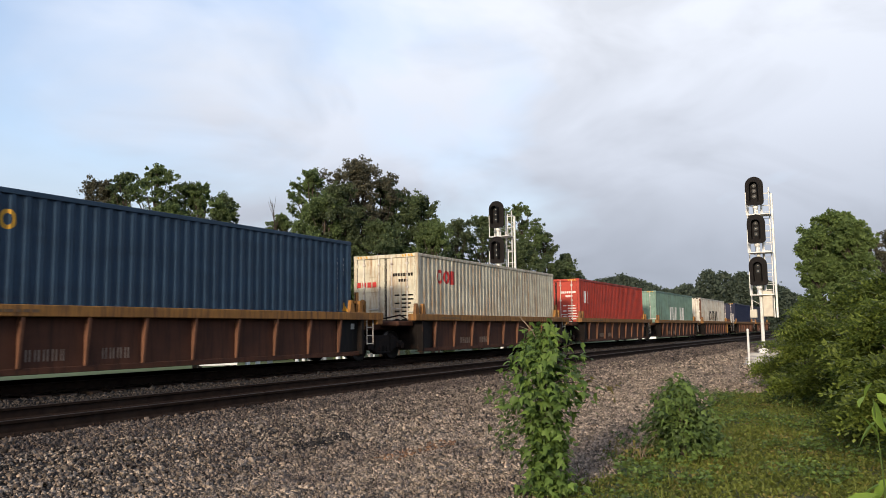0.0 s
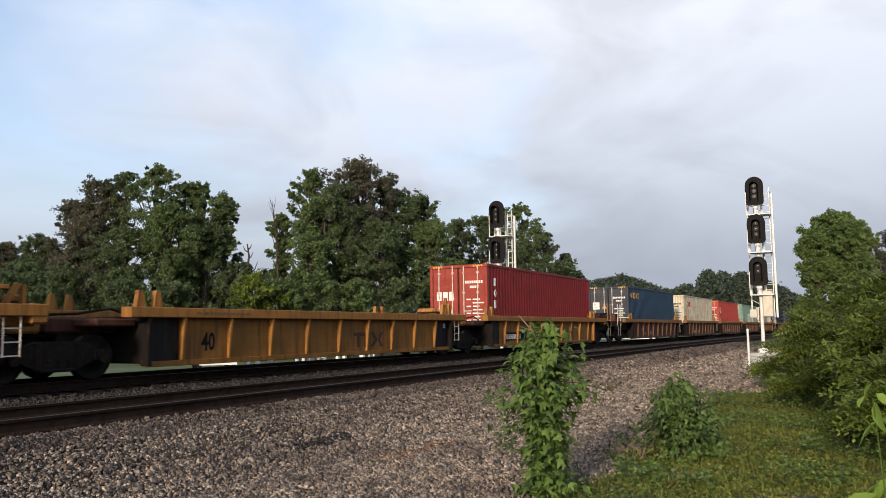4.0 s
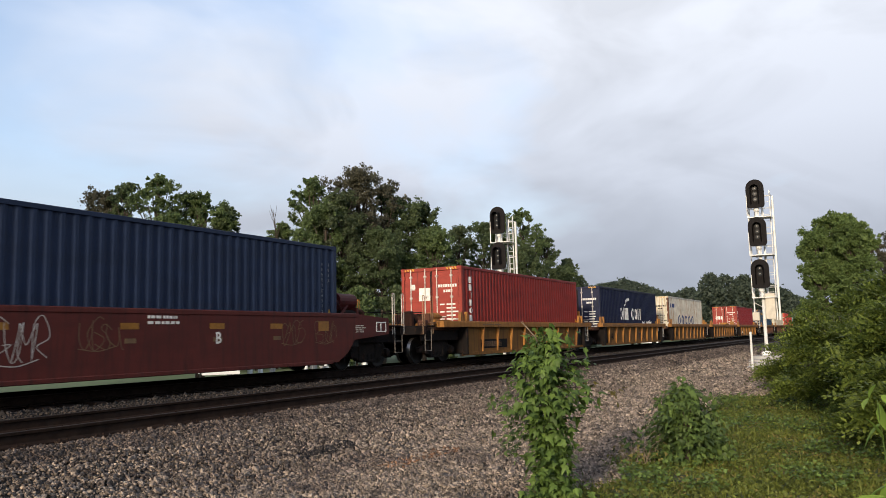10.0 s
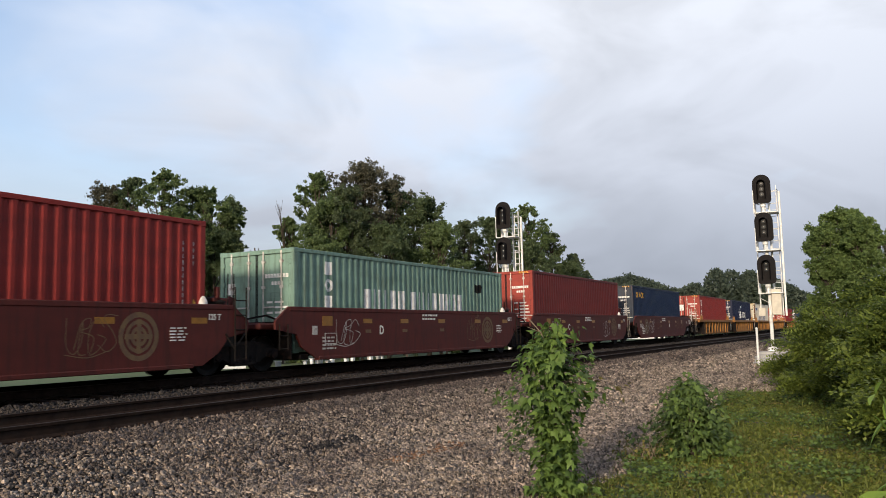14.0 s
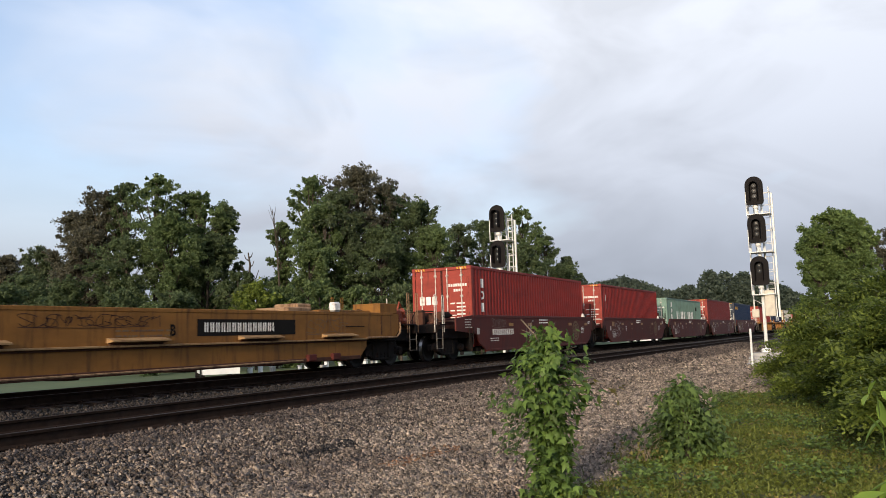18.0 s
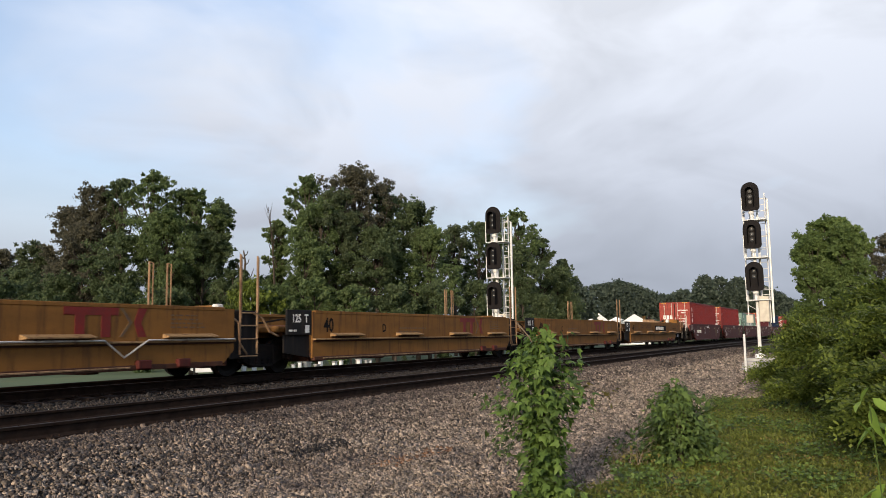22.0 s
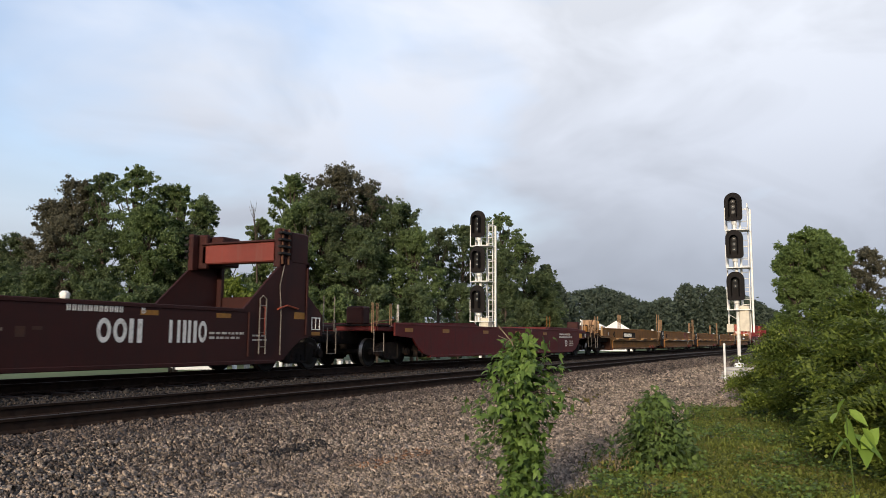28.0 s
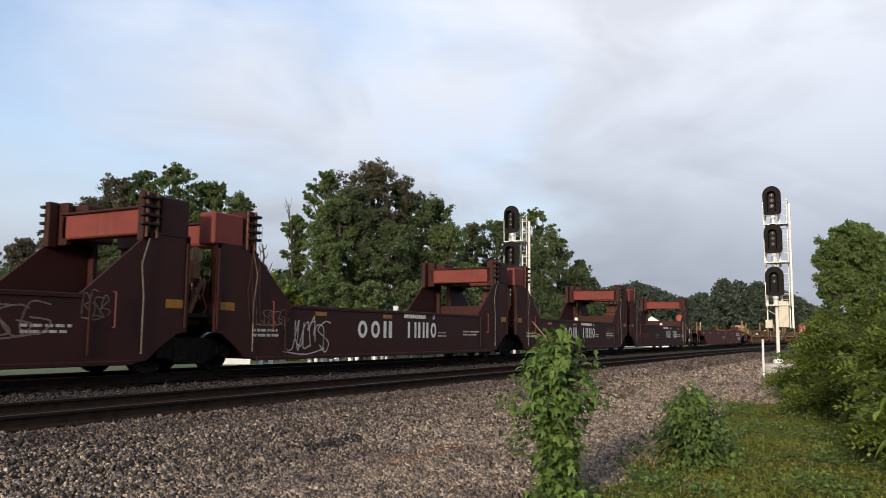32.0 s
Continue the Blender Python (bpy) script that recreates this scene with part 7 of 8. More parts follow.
        for a, bq in ((-0.35, 0.14), (0.5, 0.14), (-0.35, -0.92), (0.5, -0.92), (0.5, -0.1)):
            part("rail_post", Geo().tube([(a, bq, zp), (a, bq, zp + 1.15)], 0.022, 0.022, 6), white, deck)
        part("guard_rail", Geo().tube([(-0.35, -0.92, zp + 1.15), (0.5, -0.92, zp + 1.15), (0.5, 0.14, zp + 1.15), (-0.35, 0.14, zp + 1.15)], 0.02, 0.02, 6), white, deck)
        part("mid_rail", Geo().tube([(0.5, -0.92, zp + 0.55), (0.5, 0.14, zp + 0.55)], 0.02, 0.02, 6), white, deck)
    part("relay_case", Geo().bbox(-0.25, 0.35, -0.85, -0.4, 2.15, 3.4, 0.02), M["beige"], sg, "beige relay case")
    part("junction_box", Geo().bbox(-0.38, -0.12, -0.12, 0.2, 2.1, 2.5, 0.02), M["beige"], sg)
    for a, bq in ((0.52, -0.45), (0.42, 0.18)):
        part("lattice_rail", Geo().bbox(a - 0.03, a + 0.03, bq - 0.03, bq + 0.03, 2.2, H - 0.4, 0.006), white, sg)
    for k in range(2, 9):
        part("lattice_bar", Geo().tube([(0.52, -0.45, 1.0 + k * 0.8), (0.42, 0.18, 1.4 + k * 0.8)], 0.016, 0.016, 5), white, sg)
    part("cable_mast", Geo().bbox(0.36, 0.46, -1.02, -0.93, 2.1, H - 0.5, 0.01), white, sg)
    return sg


# pale tone of the painted lens glints
M["lens"] = material("pale lens glint paint", (0.35, 0.33, 0.31), (0.25, 0.24, 0.23), 0.15, 0, 8)
signal_mast(41.6, 4.95, ground_z(41.6, 4.9) - 0.03, "white lineside signal mast with three black hooded heads")
signal_mast(38.0, 17.25, ground_z(38, 17.25) - 0.60, "white signal mast with three black heads beyond the train")
steps_ = thing("concrete_steps", "pale concrete slabs beside the signal footing", "steps", Matrix.Translation((37.6, 4.35, ground_z(37.6, 4.35))))
for k in range(4):
    part("slab", Geo().bbox(-1.4 + k * 0.7, -0.72 + k * 0.7, -0.85, 0.55, -0.2, 0.10 + 0.13 * k, 0.02), M["concrete"], steps_)
post = thing("marker_post", "thin white marker post by the signal", "post", Matrix.Translation((34.4, 4.42, ground_z(34.4, 4.42) - 0.05)))
part("pole", Geo().tube([(0, 0, 0), (0, 0, 1.55)], 0.045, 0.045, 8), M["signal_white"], post)
part("cap", Geo().lathe([(0.05, 1.55), (0.05, 1.6), (0.02, 1.63)], (0, 0, 0), "z", 8), M["signal_white"], post)

# ---- trees and plants ----


def leaf_cloud(name, centres, spread, per, size, mat, seed, parent, label, flat=0.25, shape="quad"):
    """Leaves in clumps round the centres, as one part of a plant."""
    rng = np.random.default_rng(seed)
    c = np.repeat(np.asarray(centres, float), per, axis=0)
    n = len(c)
    off = rng.normal(size=(n, 3)) * spread * 0.5
    off[:, 2] *= 0.75
    p = c + off
    s = size * rng.uniform(0.6, 1.3, n)
    if shape == "quad":
        tpl = np.array([(-0.5, 0, 0), (0, -0.36, 0.06), (0.5, 0, 0), (0, 0.36, 0.06)])
        fs = [(0, 1, 2, 3)]
    elif shape == "lance":
        tpl = np.array([(-0.5, 0, 0), (-0.25, 0.23, 0.05), (0.1, 0.28, 0.03), (0.45, 0.16, -0.05), (0.80, 0, -0.20), (0.45, -0.16, -0.05), (0.1, -0.28, 0.03), (-0.25, -0.23, 0.05), (-0.05, 0, -0.02), (0.4, 0, -0.09)])
        fs = [(0, 8, 1), (1, 8, 2), (2, 8, 9), (2, 9, 3), (3, 9, 4), (0, 7, 8), (7, 6, 8), (6, 9, 8), (6, 5, 9), (5, 4, 9)]
    elif shape == "hanging":
        # a pointed leaf with two side lobes, folded along its rib
        tpl = np.array([(-0.30, 0, 0), (-0.40, 0.22, -0.06), (0.02, 0.46, -0.12), (0.10, 0.20, -0.02), (0.40, 0.13, -0.06), (0.78, 0, -0.16), (0.40, -0.13, -0.06), (0.10, -0.20, -0.02), (0.02, -0.46, -0.12), (-0.40, -0.22, -0.06), (0.15, 0, 0.04)])
        fs = [(0, 10, 3), (0, 3, 1), (1, 3, 2), (10, 4, 3), (10, 5, 4), (0, 7, 10), (0, 9, 7), (9, 8, 7), (10, 7, 6), (10, 6, 5)]
    else:
        lobes = [(0.66, 0), (0.40, 26), (0.44, 50), (0.33, 84), (0.38, 120), (0.22, 160), (0.22, 200), (0.38, 240), (0.33, 276), (0.44, 310), (0.40, 334)]
        tpl = np.array([(r * math.cos(radians(q)), r * math.sin(radians(q)), -0.16 * r * r) for r, q in lobes])
        fs = [(0, 1, 10), (1, 2, 3), (1, 3, 10), (10, 3, 8), (10, 8, 9), (3, 4, 5), (3, 5, 6), (3, 6, 8), (6, 7, 8)]
    v = tpl[None] * s[:, None, None]
    if shape in ("hanging", "lance"):                   # tips point down and away from the stem
        away = p * np.array([1, 1, 0])
        away /= np.linalg.norm(away, axis=1)[:, None] + 1e-6
        e1 = 0.75 * away + np.array([0, 0, -0.55]) + 0.55 * rng.normal(size=(n, 3))
        e1 /= np.linalg.norm(e1, axis=1)[:, None]
        e2 = np.cross(away * 0.6 + np.array([0, 0, 0.8]) + 0.45 * rng.normal(size=(n, 3)), e1)
        e2 /= np.linalg.norm(e2, axis=1)[:, None]
        v = v[:, :, :1] * e1[:, None] + v[:, :, 1:2] * e2[:, None] + v[:, :, 2:] * np.cross(e1, e2)[:, None]
    else:
        v = np.einsum("nij,nkj->nki", turn_matrices(rng, n), v)
        v[:, :, 2] *= 1 - flat
    v += p[:, None, :]
    return cloud(name, v, fs, mat, label, "", "", parent)


def tree(x, y, top, radius, leaf, label, seed, boughs=40, leaf_size=0.15, low=0.1, category="tree", per=38):
    """A trunk with limbs and a domed crown of leafy boughs with gaps between them, up to the height top."""
    rng = np.random.default_rng(seed)
    z0 = ground_z(x, y) - 0.1
    t = thing("tree", label, category, Matrix.Translation((x, y, z0)), "trees behind the railway")
    h = top - z0 - 0.12 * radius
    lean = rng.normal(size=2) * 0.015 * h
    part("trunk", Geo().tube([(0, 0, 0), (lean[0] * 0.3, lean[1] * 0.3, h * 0.3), (lean[0] * 0.7, lean[1] * 0.7, h * 0.6), (lean[0], lean[1], h * 0.92)], 0.016 * h, 0.004 * h, 8), M["bark"], t)
    pts, sizes = [], []
    dome = min(0.8 * h, (0.75 if radius > 3.3 else 1.15) * radius)                 # depth of the rounded top
    ph = rng.uniform(0, 6.28, 3)
    unit = 0.5 * (radius + 1.1)
    for k in range(boughs):
        f = low + (1.0 - low) * ((k + rng.random()) / boughs) ** 0.60
        down = (1.0 - f) * h
        prof = math.sqrt(max(0.0, 1 - (1 - min(1.0, down / dome)) ** 2)) * (0.92 if f < 0.5 else 1.0)
        a = rng.uniform(0, 2 * math.pi)
        prof *= 0.86 + 0.17 * math.sin(2 * a + ph[0] + 0.9 * down) + 0.14 * math.sin(3 * a + ph[1] - 1.7 * down) + 0.08 * math.sin(5 * a + ph[2] + 2.9 * down)
        cr = unit * rng.uniform(0.26, 0.46)
        r = max(0.0, radius * prof - cr * 0.5) * rng.uniform(0.05, 1.0) ** 0.42
        c = np.array([lean[0] * f + r * math.cos(a), lean[1] * f + r * math.sin(a), min(f * h, h - cr * 0.55)])
        if k % 2 == 0 and k > 1:
            part("limb", Geo().tube([(lean[0] * f * 0.8, lean[1] * f * 0.8, c[2] * 0.76), tuple(c * np.array([0.55, 0.55, 0.88])), tuple(c)], 0.0045 * h, 0.0015 * h, 5), M["bark"], t)
        out = np.array([math.cos(a), math.sin(a), 0.75])
        for _ in range(11):                            # sprays of a bough, reaching out and up, uneven in size
            d = rng.normal(size=3)
            d /= np.linalg.norm(d)
            pts.append(c + (d * rng.uniform(0.3, 1.0) + out * rng.uniform(-0.5, 0.55)) * cr * np.array([1, 1, 0.85]))
            sizes.append(cr * rng.uniform(0.22, 0.50))
    c = np.repeat(np.array(pts), per, axis=0)
    s = np.repeat(np.array(sizes), per)
    n = len(c)
    d = rng.normal(size=(n, 3))
    d /= np.linalg.norm(d, axis=1)[:, None]
    p = c + d * (s * rng.uniform(0.05, 1.3, n) ** 0.75)[:, None] * np.array([1.0, 1.0, 0.8])
    tpl = np.array([(-0.55, -0.12, 0), (0.45, -0.42, 0.08), (0.35, 0.5, -0.04)])
    nn = 0.4 * d + 0.8 * rng.normal(size=(n, 3)) + np.array([0, 0, 0.3])
    nn /= np.linalg.norm(nn, axis=1)[:, None]
    e1 = np.cross(nn, rng.normal(size=(n, 3)))
    e1 /= np.linalg.norm(e1, axis=1)[:, None] + 1e-9
    e2 = np.cross(nn, e1)
    ls = leaf_size * rng.uniform(0.6, 1.4, n)
    v = p[:, None, :] + ls[:, None, None] * (tpl[None, :, :1] * e1[:, None] + tpl[None, :, 1:2] * e2[:, None] + tpl[None, :, 2:] * nn[:, None])
    cloud("crown", v, [(0, 1, 2)], leaf, "", "", "", t)
    return t


# x, y, height of the top, radius of the crown, foliage
TREES = (
    (45.6, 70.5, 9.53, 2.3, "pine"), (45.2, 66.0, 9.83, 2.0, "olive"), (44.2, 59.4, 12.5, 2.7, "pine"), (44.7, 56.4, 13.9, 2.2, "pine"), (42.6, 55.6, 10.5, 2.6, "pine"),
    (45.1, 53.6, 14.4, 1.45, "oak"), (43.9, 49.3, 14.3, 1.95, "light"), (46.7, 49.4, 13.2, 1.7, "oak"), (46.5, 46.9, 12.9, 1.9, "light"), (47.7, 45.6, 11.8, 1.5, "oak"), (42.8, 46.3, 10.6, 2.5, "light"), (41.1, 49.1, 9.0, 2.5, "oak"), (45.3, 45.2, 9.4, 2.5, "oak"),
    (50.7, 42.3, 10.6, 1.1, "light"), (51.4, 39.8, 14.3, 2.0, "light"), (49.6, 37.1, 11.7, 2.3, "light"), (54.7, 37.0, 15.4, 3.4, "pine"), (51.2, 36.7, 12.8, 2.3, "olive"), (57.2, 36.7, 14.1, 1.9, "oak"), (59.7, 36.6, 13.5, 1.8, "oak"), (57.3, 32.8, 12.3, 2.3, "oak"), (56.0, 31.0, 9.9, 2.3, "light"), (52.2, 33.5, 9.6, 2.7, "oak"), (47.3, 36.9, 8.3, 2.0, "light"), (71.2, 36.4, 12.1, 1.9, "olive"),
    (74.0, 35.3, 12.8, 2.2, "oak"), (76.8, 33.9, 13.8, 2.0, "light"), (75.8, 31.3, 14.0, 2.1, "light"), (72.2, 29.5, 9.7, 2.6, "oak"), (78.5, 29.9, 11.1, 1.8, "oak"), (80.9, 29.1, 8.2, 2.7, "oak"), (85.0, 29.5, 9.4, 1.6, "olive"),
    (66.3, 2.0, 9.6, 2.3, "fresh"), (64.9, 3.2, 7.9, 1.6, "fresh"), (64.5, 0.8, 8.7, 1.6, "fresh"), (86.0, -2.3, 10.0, 2.1, "pine"),
)
for k, (x, y, top, rad, kind_) in enumerate(TREES):
    lab = {"pine": "tall tree with a rusty brown tinge", "olive": "broad dusky olive green tree", "oak": "dense dark green broadleaf tree", "light": "tall fresh green broadleaf tree", "fresh": "bright green rounded tree beside the line"}[kind_]
    tree(x, y, top, rad * 1.1, LEAF[kind_], lab, 200 + k, 82 if rad > 2.9 or kind_ == "fresh" else 54 if rad > 2.1 else 46, 0.15, 0.3 if top > 9 else 0.1)
# undergrowth along the wood's foot
UNDERGROWTH = (
    (42.0, 37.3, 5.0, 2.6, "bush"), (43.9, 40.9, 6.1, 1.5, "oak"), (39.2, 58.0, 6.6, 3.2, "oak"), (39.1, 53.2, 6.0, 3.0, "oak"), (33.8, 52.0, 5.3, 2.9, "oak"), (38.1, 46.4, 4.9, 2.8, "oak"), (39.5, 42.4, 4.5, 2.6, "oak"), (35.8, 40.4, 3.5, 1.6, "light"),
    (44.3, 37.4, 4.7, 1.8, "light"), (44.7, 33.7, 5.0, 2.2, "light"), (46.1, 31.8, 4.7, 2.2, "light"), (47.8, 29.2, 4.7, 2.2, "oak"), (52.7, 28.7, 5.0, 2.3, "oak"), (59.5, 28.6, 5.5, 2.2, "oak"), (64.3, 27.6, 4.8, 2.7, "oak"), (69.2, 26.3, 4.5, 2.8, "oak"), (81.4, 27.7, 4.5, 2.7, "oak"),
    (50.5, 60.5, 7.0, 3.6, "oak"), (46.5, 62.5, 6.5, 3.4, "oak"), (61.0, 42.5, 6.8, 3.8, "oak"), (67.0, 40.0, 6.5, 3.8, "oak"), (55.5, 46.5, 6.8, 3.8, "oak"),
)
for k, (x, y, top, rad, kind_) in enumerate(UNDERGROWTH):
    tree(x, y, top, rad, LEAF[kind_], "leafy undergrowth at the edge of the wood", 300 + k, 24, 0.18, 0.03, "shrub", 36)


def far_woods(name, spots, seed, label, leaf, size, clumps=420, per=9):
    """Far crowns, each a dome of many small clumps of foliage."""
    rng = np.random.default_rng(seed)
    cs = []
    for x, y, top, rad in spots:
        z0 = ground_z(x, y)
        for k in range(clumps):
            f = rng.random() ** 0.7
            r = rad * math.sqrt(max(0.0, 1 - f ** 2.6)) * rng.uniform(0.25, 1.0) ** 0.5 * rng.uniform(0.85, 1.1)
            a = rng.uniform(0, 2 * math.pi)
            cs.append((x + r * math.cos(a), y + r * math.sin(a), z0 + (top - z0 - size) * f))
    c = np.repeat(np.asarray(cs), per, axis=0)
    n = len(c)
    p = c + rng.normal(size=(n, 3)) * size * 0.6
    tpl = np.array([(-0.6, -0.1, 0), (0.5, -0.5, 0.06), (0.35, 0.6, 0)])
    v = tpl[None] * (size * rng.uniform(0.6, 1.4, n))[:, None, None]
    v = np.einsum("nij,nkj->nki", turn_matrices(rng, n), v) + p[:, None, :]
    return cloud(name, v, [(0, 1, 2)], leaf, label, "woodland")


spots = [(113.7, 38.5, 8.9, 4.2), (108, 44, 8.6, 5), (103, 40, 6.5, 4), (171.9, 53.2, 11.7, 7.5), (175, 51, 12.3, 7.0), (178.3, 49.5, 13.1, 7.0), (181, 47.5, 12.3, 6.5), (184.4, 45.6, 11.3, 6.5), (190, 44, 10.5, 7.0), (195.4, 42.9, 10.1, 6.5), (193, 40, 10.3, 6.0), (191.4, 37.4, 10.9, 5.5), (188, 34, 9.8, 6.0), (186, 31, 9.4, 6.0), (162.6, 27.8, 12.1, 3.6), (166.0, 25.5, 11.8, 4.2), (168.5, 22.3, 11.8, 4.2), (172.7, 20.5, 11.0, 4.4),
         (177.0, 19.0, 10.5, 5.0), (180, 17, 9.4, 5.0), (184.4, 14.9, 8.0, 5.5), (189.7, 10.8, 6.4, 5.5), (196, 5, 7.0, 6), (200, -4, 8, 7), (205, -14, 9, 8), (160, 60, 10.5, 8), (150, 66, 9.5, 8), (135, 72, 9, 9), (120, 80, 9, 9)]
far_woods("far_woods", spots, 5, "distant hazy green woodland beyond the fields", LEAF["far"], 0.45, 430, 10)
spots2 = [(30 + 6 * k + 2 * ((k * 7) % 3), 92 + 5 * ((k * 5) % 4) - k, 8 + (k * 3) % 4, 6) for k in range(14)]
far_woods("rear_woods", spots2, 6, "darker woodland behind the trees by the line", LEAF["oak"], 0.6)
# unseen woods added on the camera's side: they shade ground and close the place
spots3 = [(-34, -16, 10, 5), (-48, -12, 9, 5), (-75, -6, 8, 5)] + [(-60 - 7 * k, -20 - 9 * k, 9, 6) for k in range(4)] + [(20 + 12 * k, -22 - 3 * k, 10, 6) for k in range(6)] + [(-8 - 3 * k, -26, 9, 5) for k in range(3)]
far_woods("added_side_woods", spots3, 7, "unseen green woodland added on the camera's side of the line", LEAF["oak"], 0.6)

# a bare snag between two crowns
snag = thing("dead_tree", "bare grey dead tree trunk with broken branches", "tree", Matrix.Translation((44.6, 40.2, ground_z(44.6, 40.2))))
part("trunk", Geo().tube([(0, 0, 0), (0.15, 0.1, 3), (-0.05, 0.1, 6.2), (0.05, 0.0, 7.6), (-0.1, 0.05, 8.5)], 0.17, 0.05, 6), M["bark"], snag)
for z, dx, dz in ((6.3, 0.7, 0.9), (6.9, -0.6, 0.7), (7.4, 0.35, 0.5), (7.9, -0.35, 0.45), (8.1, 0.25, 0.4)):
    part("branch", Geo().tube([(0, 0.05, z), (dx * 0.5, 0.05 - dx * 0.5, z + dz * 0.35), (dx * 0.65, 0.05 - dx * 0.75, z + dz)], 0.055, 0.02, 5), M["bark"], snag)
snag2 = thing("dead_tree", "thin bare branches beside a green crown", "tree", Matrix.Translation((49.9, 41.9, ground_z(49.9, 41.9))))
part("trunk", Geo().tube([(0, 0, 0), (0.1, 0, 6), (-0.1, 0.1, 9.5), (-0.35, 0.35, 12.6)], 0.13, 0.02, 6), M["bark"], snag2)
rnd_twig = random.Random(9)
for k in range(16):
    z = 9.2 + k * 0.2
    a, q = rnd_twig.uniform(0, 6.28), rnd_twig.uniform(0.5, 1.0)
    part("branch", Geo().tube([(-0.02 * k, 0.02 * k, z), (0.3 * q * math.cos(a) - 0.02 * k, 0.3 * q * math.sin(a) + 0.02 * k, z + 0.5 * q), (0.55 * q * math.cos(a) - 0.02 * k, 0.55 * q * math.sin(a) + 0.02 * k, z + 1.3 * q)], 0.022, 0.008, 5), M["bark"], snag2)


def vine_sapling(x, y, height, label, seed):
    """A slim stem smothered in broad vine leaves."""
    rng = np.random.default_rng(seed)
    z0 = ground_z(x, y)
    t = thing("vine_sapling", label, "sapling", Matrix.Translation((x, y, z0)))
    part("stem", Geo().tube([(0, 0, -0.05), (0.03, 0.0, height * 0.5), (0.0, 0.02, height), (0.03, 0.0, height + 0.12)], 0.02, 0.006, 6), M["bark"], t)
    for k in range(7):
        a, z = rng.uniform(0, 6.28), height * (0.25 + 0.1 * k)
        part("twig", Geo().tube([(0.02, 0, z), (0.15 * math.cos(a), 0.15 * math.sin(a), z + 0.12), (0.3 * math.cos(a), 0.3 * math.sin(a), z + 0.16)], 0.008, 0.003, 5), M["bark"], t)
    cs = []
    for k in range(150):
        f = rng.random()
        r = (0.12 + 0.08 * math.sin(f * 7.0 + 0.6) ** 2 + 0.27 * math.sin(math.pi * min(1.0, max(0.0, (f - 0.45) / 0.55)))) * (1 - 0.75 * max(0, f - 0.8) / 0.2) * rng.uniform(0.3, 1.1)
        a = rng.uniform(0, 6.28)
        cs.append((r * math.cos(a), r * math.sin(a), 0.02 + f * height))
    leaf_cloud("leaves", cs, 0.17, 14, 0.088, LEAF["vine"], seed, t, "", 0.1, "hanging")
    drape = []                                          # lighter vines that hang beside the stem, and one sprig the other way
    for k in range(26):
        f = k / 25
        drape.append((-0.22 + 0.08 * math.sin(5 * f), 0.30 + 0.10 * math.sin(9 * f), height * (0.30 + 0.36 * f)))
    tagged(leaf_cloud("drape", drape, 0.17, 8, 0.060, LEAF["bramble"], seed + 1, t, "thin hanging vine", 0.1, "hanging"), kind="stuff")
    sprig = [(0.2 + 0.25 * f, -0.28 - 0.30 * f, height * (0.70 - 0.06 * f)) for f in (0, 0.25, 0.5, 0.75, 1.0)]
    part("sprig_stem", Geo().tube([(0, 0, height * 0.72)] + sprig, 0.006, 0.003, 5), M["bark"], t)
    tagged(leaf_cloud("sprig", sprig, 0.12, 4, 0.085, LEAF["dry"], seed + 2, t, "yellowing sprig", 0.1, "hanging"), kind="stuff")
    for k in range(6):                                  # bare twigs at the top
        a = rng.uniform(0, 6.28)
        part("bare_twig", Geo().tube([(0.02, 0, height * 0.85), (0.12 * math.cos(a), 0.12 * math.sin(a), height + 0.05), (0.26 * math.cos(a), 0.26 * math.sin(a), height + rng.uniform(0.0, 0.22))], 0.006, 0.002, 5), M["dry_twig"], t, "dry bare twig")
    return t


M["dry_twig"] = material("dry grey twig", (0.28, 0.22, 0.15), (0.16, 0.12, 0.08), 0.9, 0, 6)
vine_sapling(7.75, 2.98, 1.62, "green vine-covered sapling growing at the ballast's edge", 51)


def round_bush(x, y, rx, h, leaf, label, seed, n=150, per=9, size=0.09, name="bush", shape="hanging"):
    rng = np.random.default_rng(seed)
    z0 = ground_z(x, y)
    t = thing(name, label, "bush", Matrix.Translation((x, y, z0)))
    for k in range(7):
        a = rng.uniform(0, 6.28)
        part("stem", Geo().tube([(0, 0, -0.05), (0.2 * rx * math.cos(a), 0.2 * rx * math.sin(a), h * 0.4), (0.6 * rx * math.cos(a), 0.6 * rx * math.sin(a), h * 0.85)], 0.014 * h + 0.004, 0.004, 5), M["bark"], t)
    cs = []
    for k in range(n):
        a, f = rng.uniform(0, 6.28), rng.random() ** 0.8
        r = rx * math.sqrt(max(0.03, 1 - (f * 0.98) ** 2.2)) * rng.uniform(0.45, 1.08) * (1 + 0.2 * math.sin(3 * a + seed))
        cs.append((r * math.cos(a), r * math.sin(a), 0.03 + f * h * (1 + 0.08 * math.sin(2 * a))))
    leaf_cloud("leaves", cs, 0.16, per, size, leaf, seed, t, "", 0.1, shape)
    return t


round_bush(10.75, 2.25, 0.47, 0.87, LEAF["bramble"], "low round green bush at the edge of the grass", 52, 170, 15, 0.080)
tangle = thing("dry_weeds", "tangle of dry brown weed stalks with a few leaves", "weeds", Matrix.Translation((10.6, 2.85, ground_z(10.6, 2.85))))
rng_t = random.Random(31)
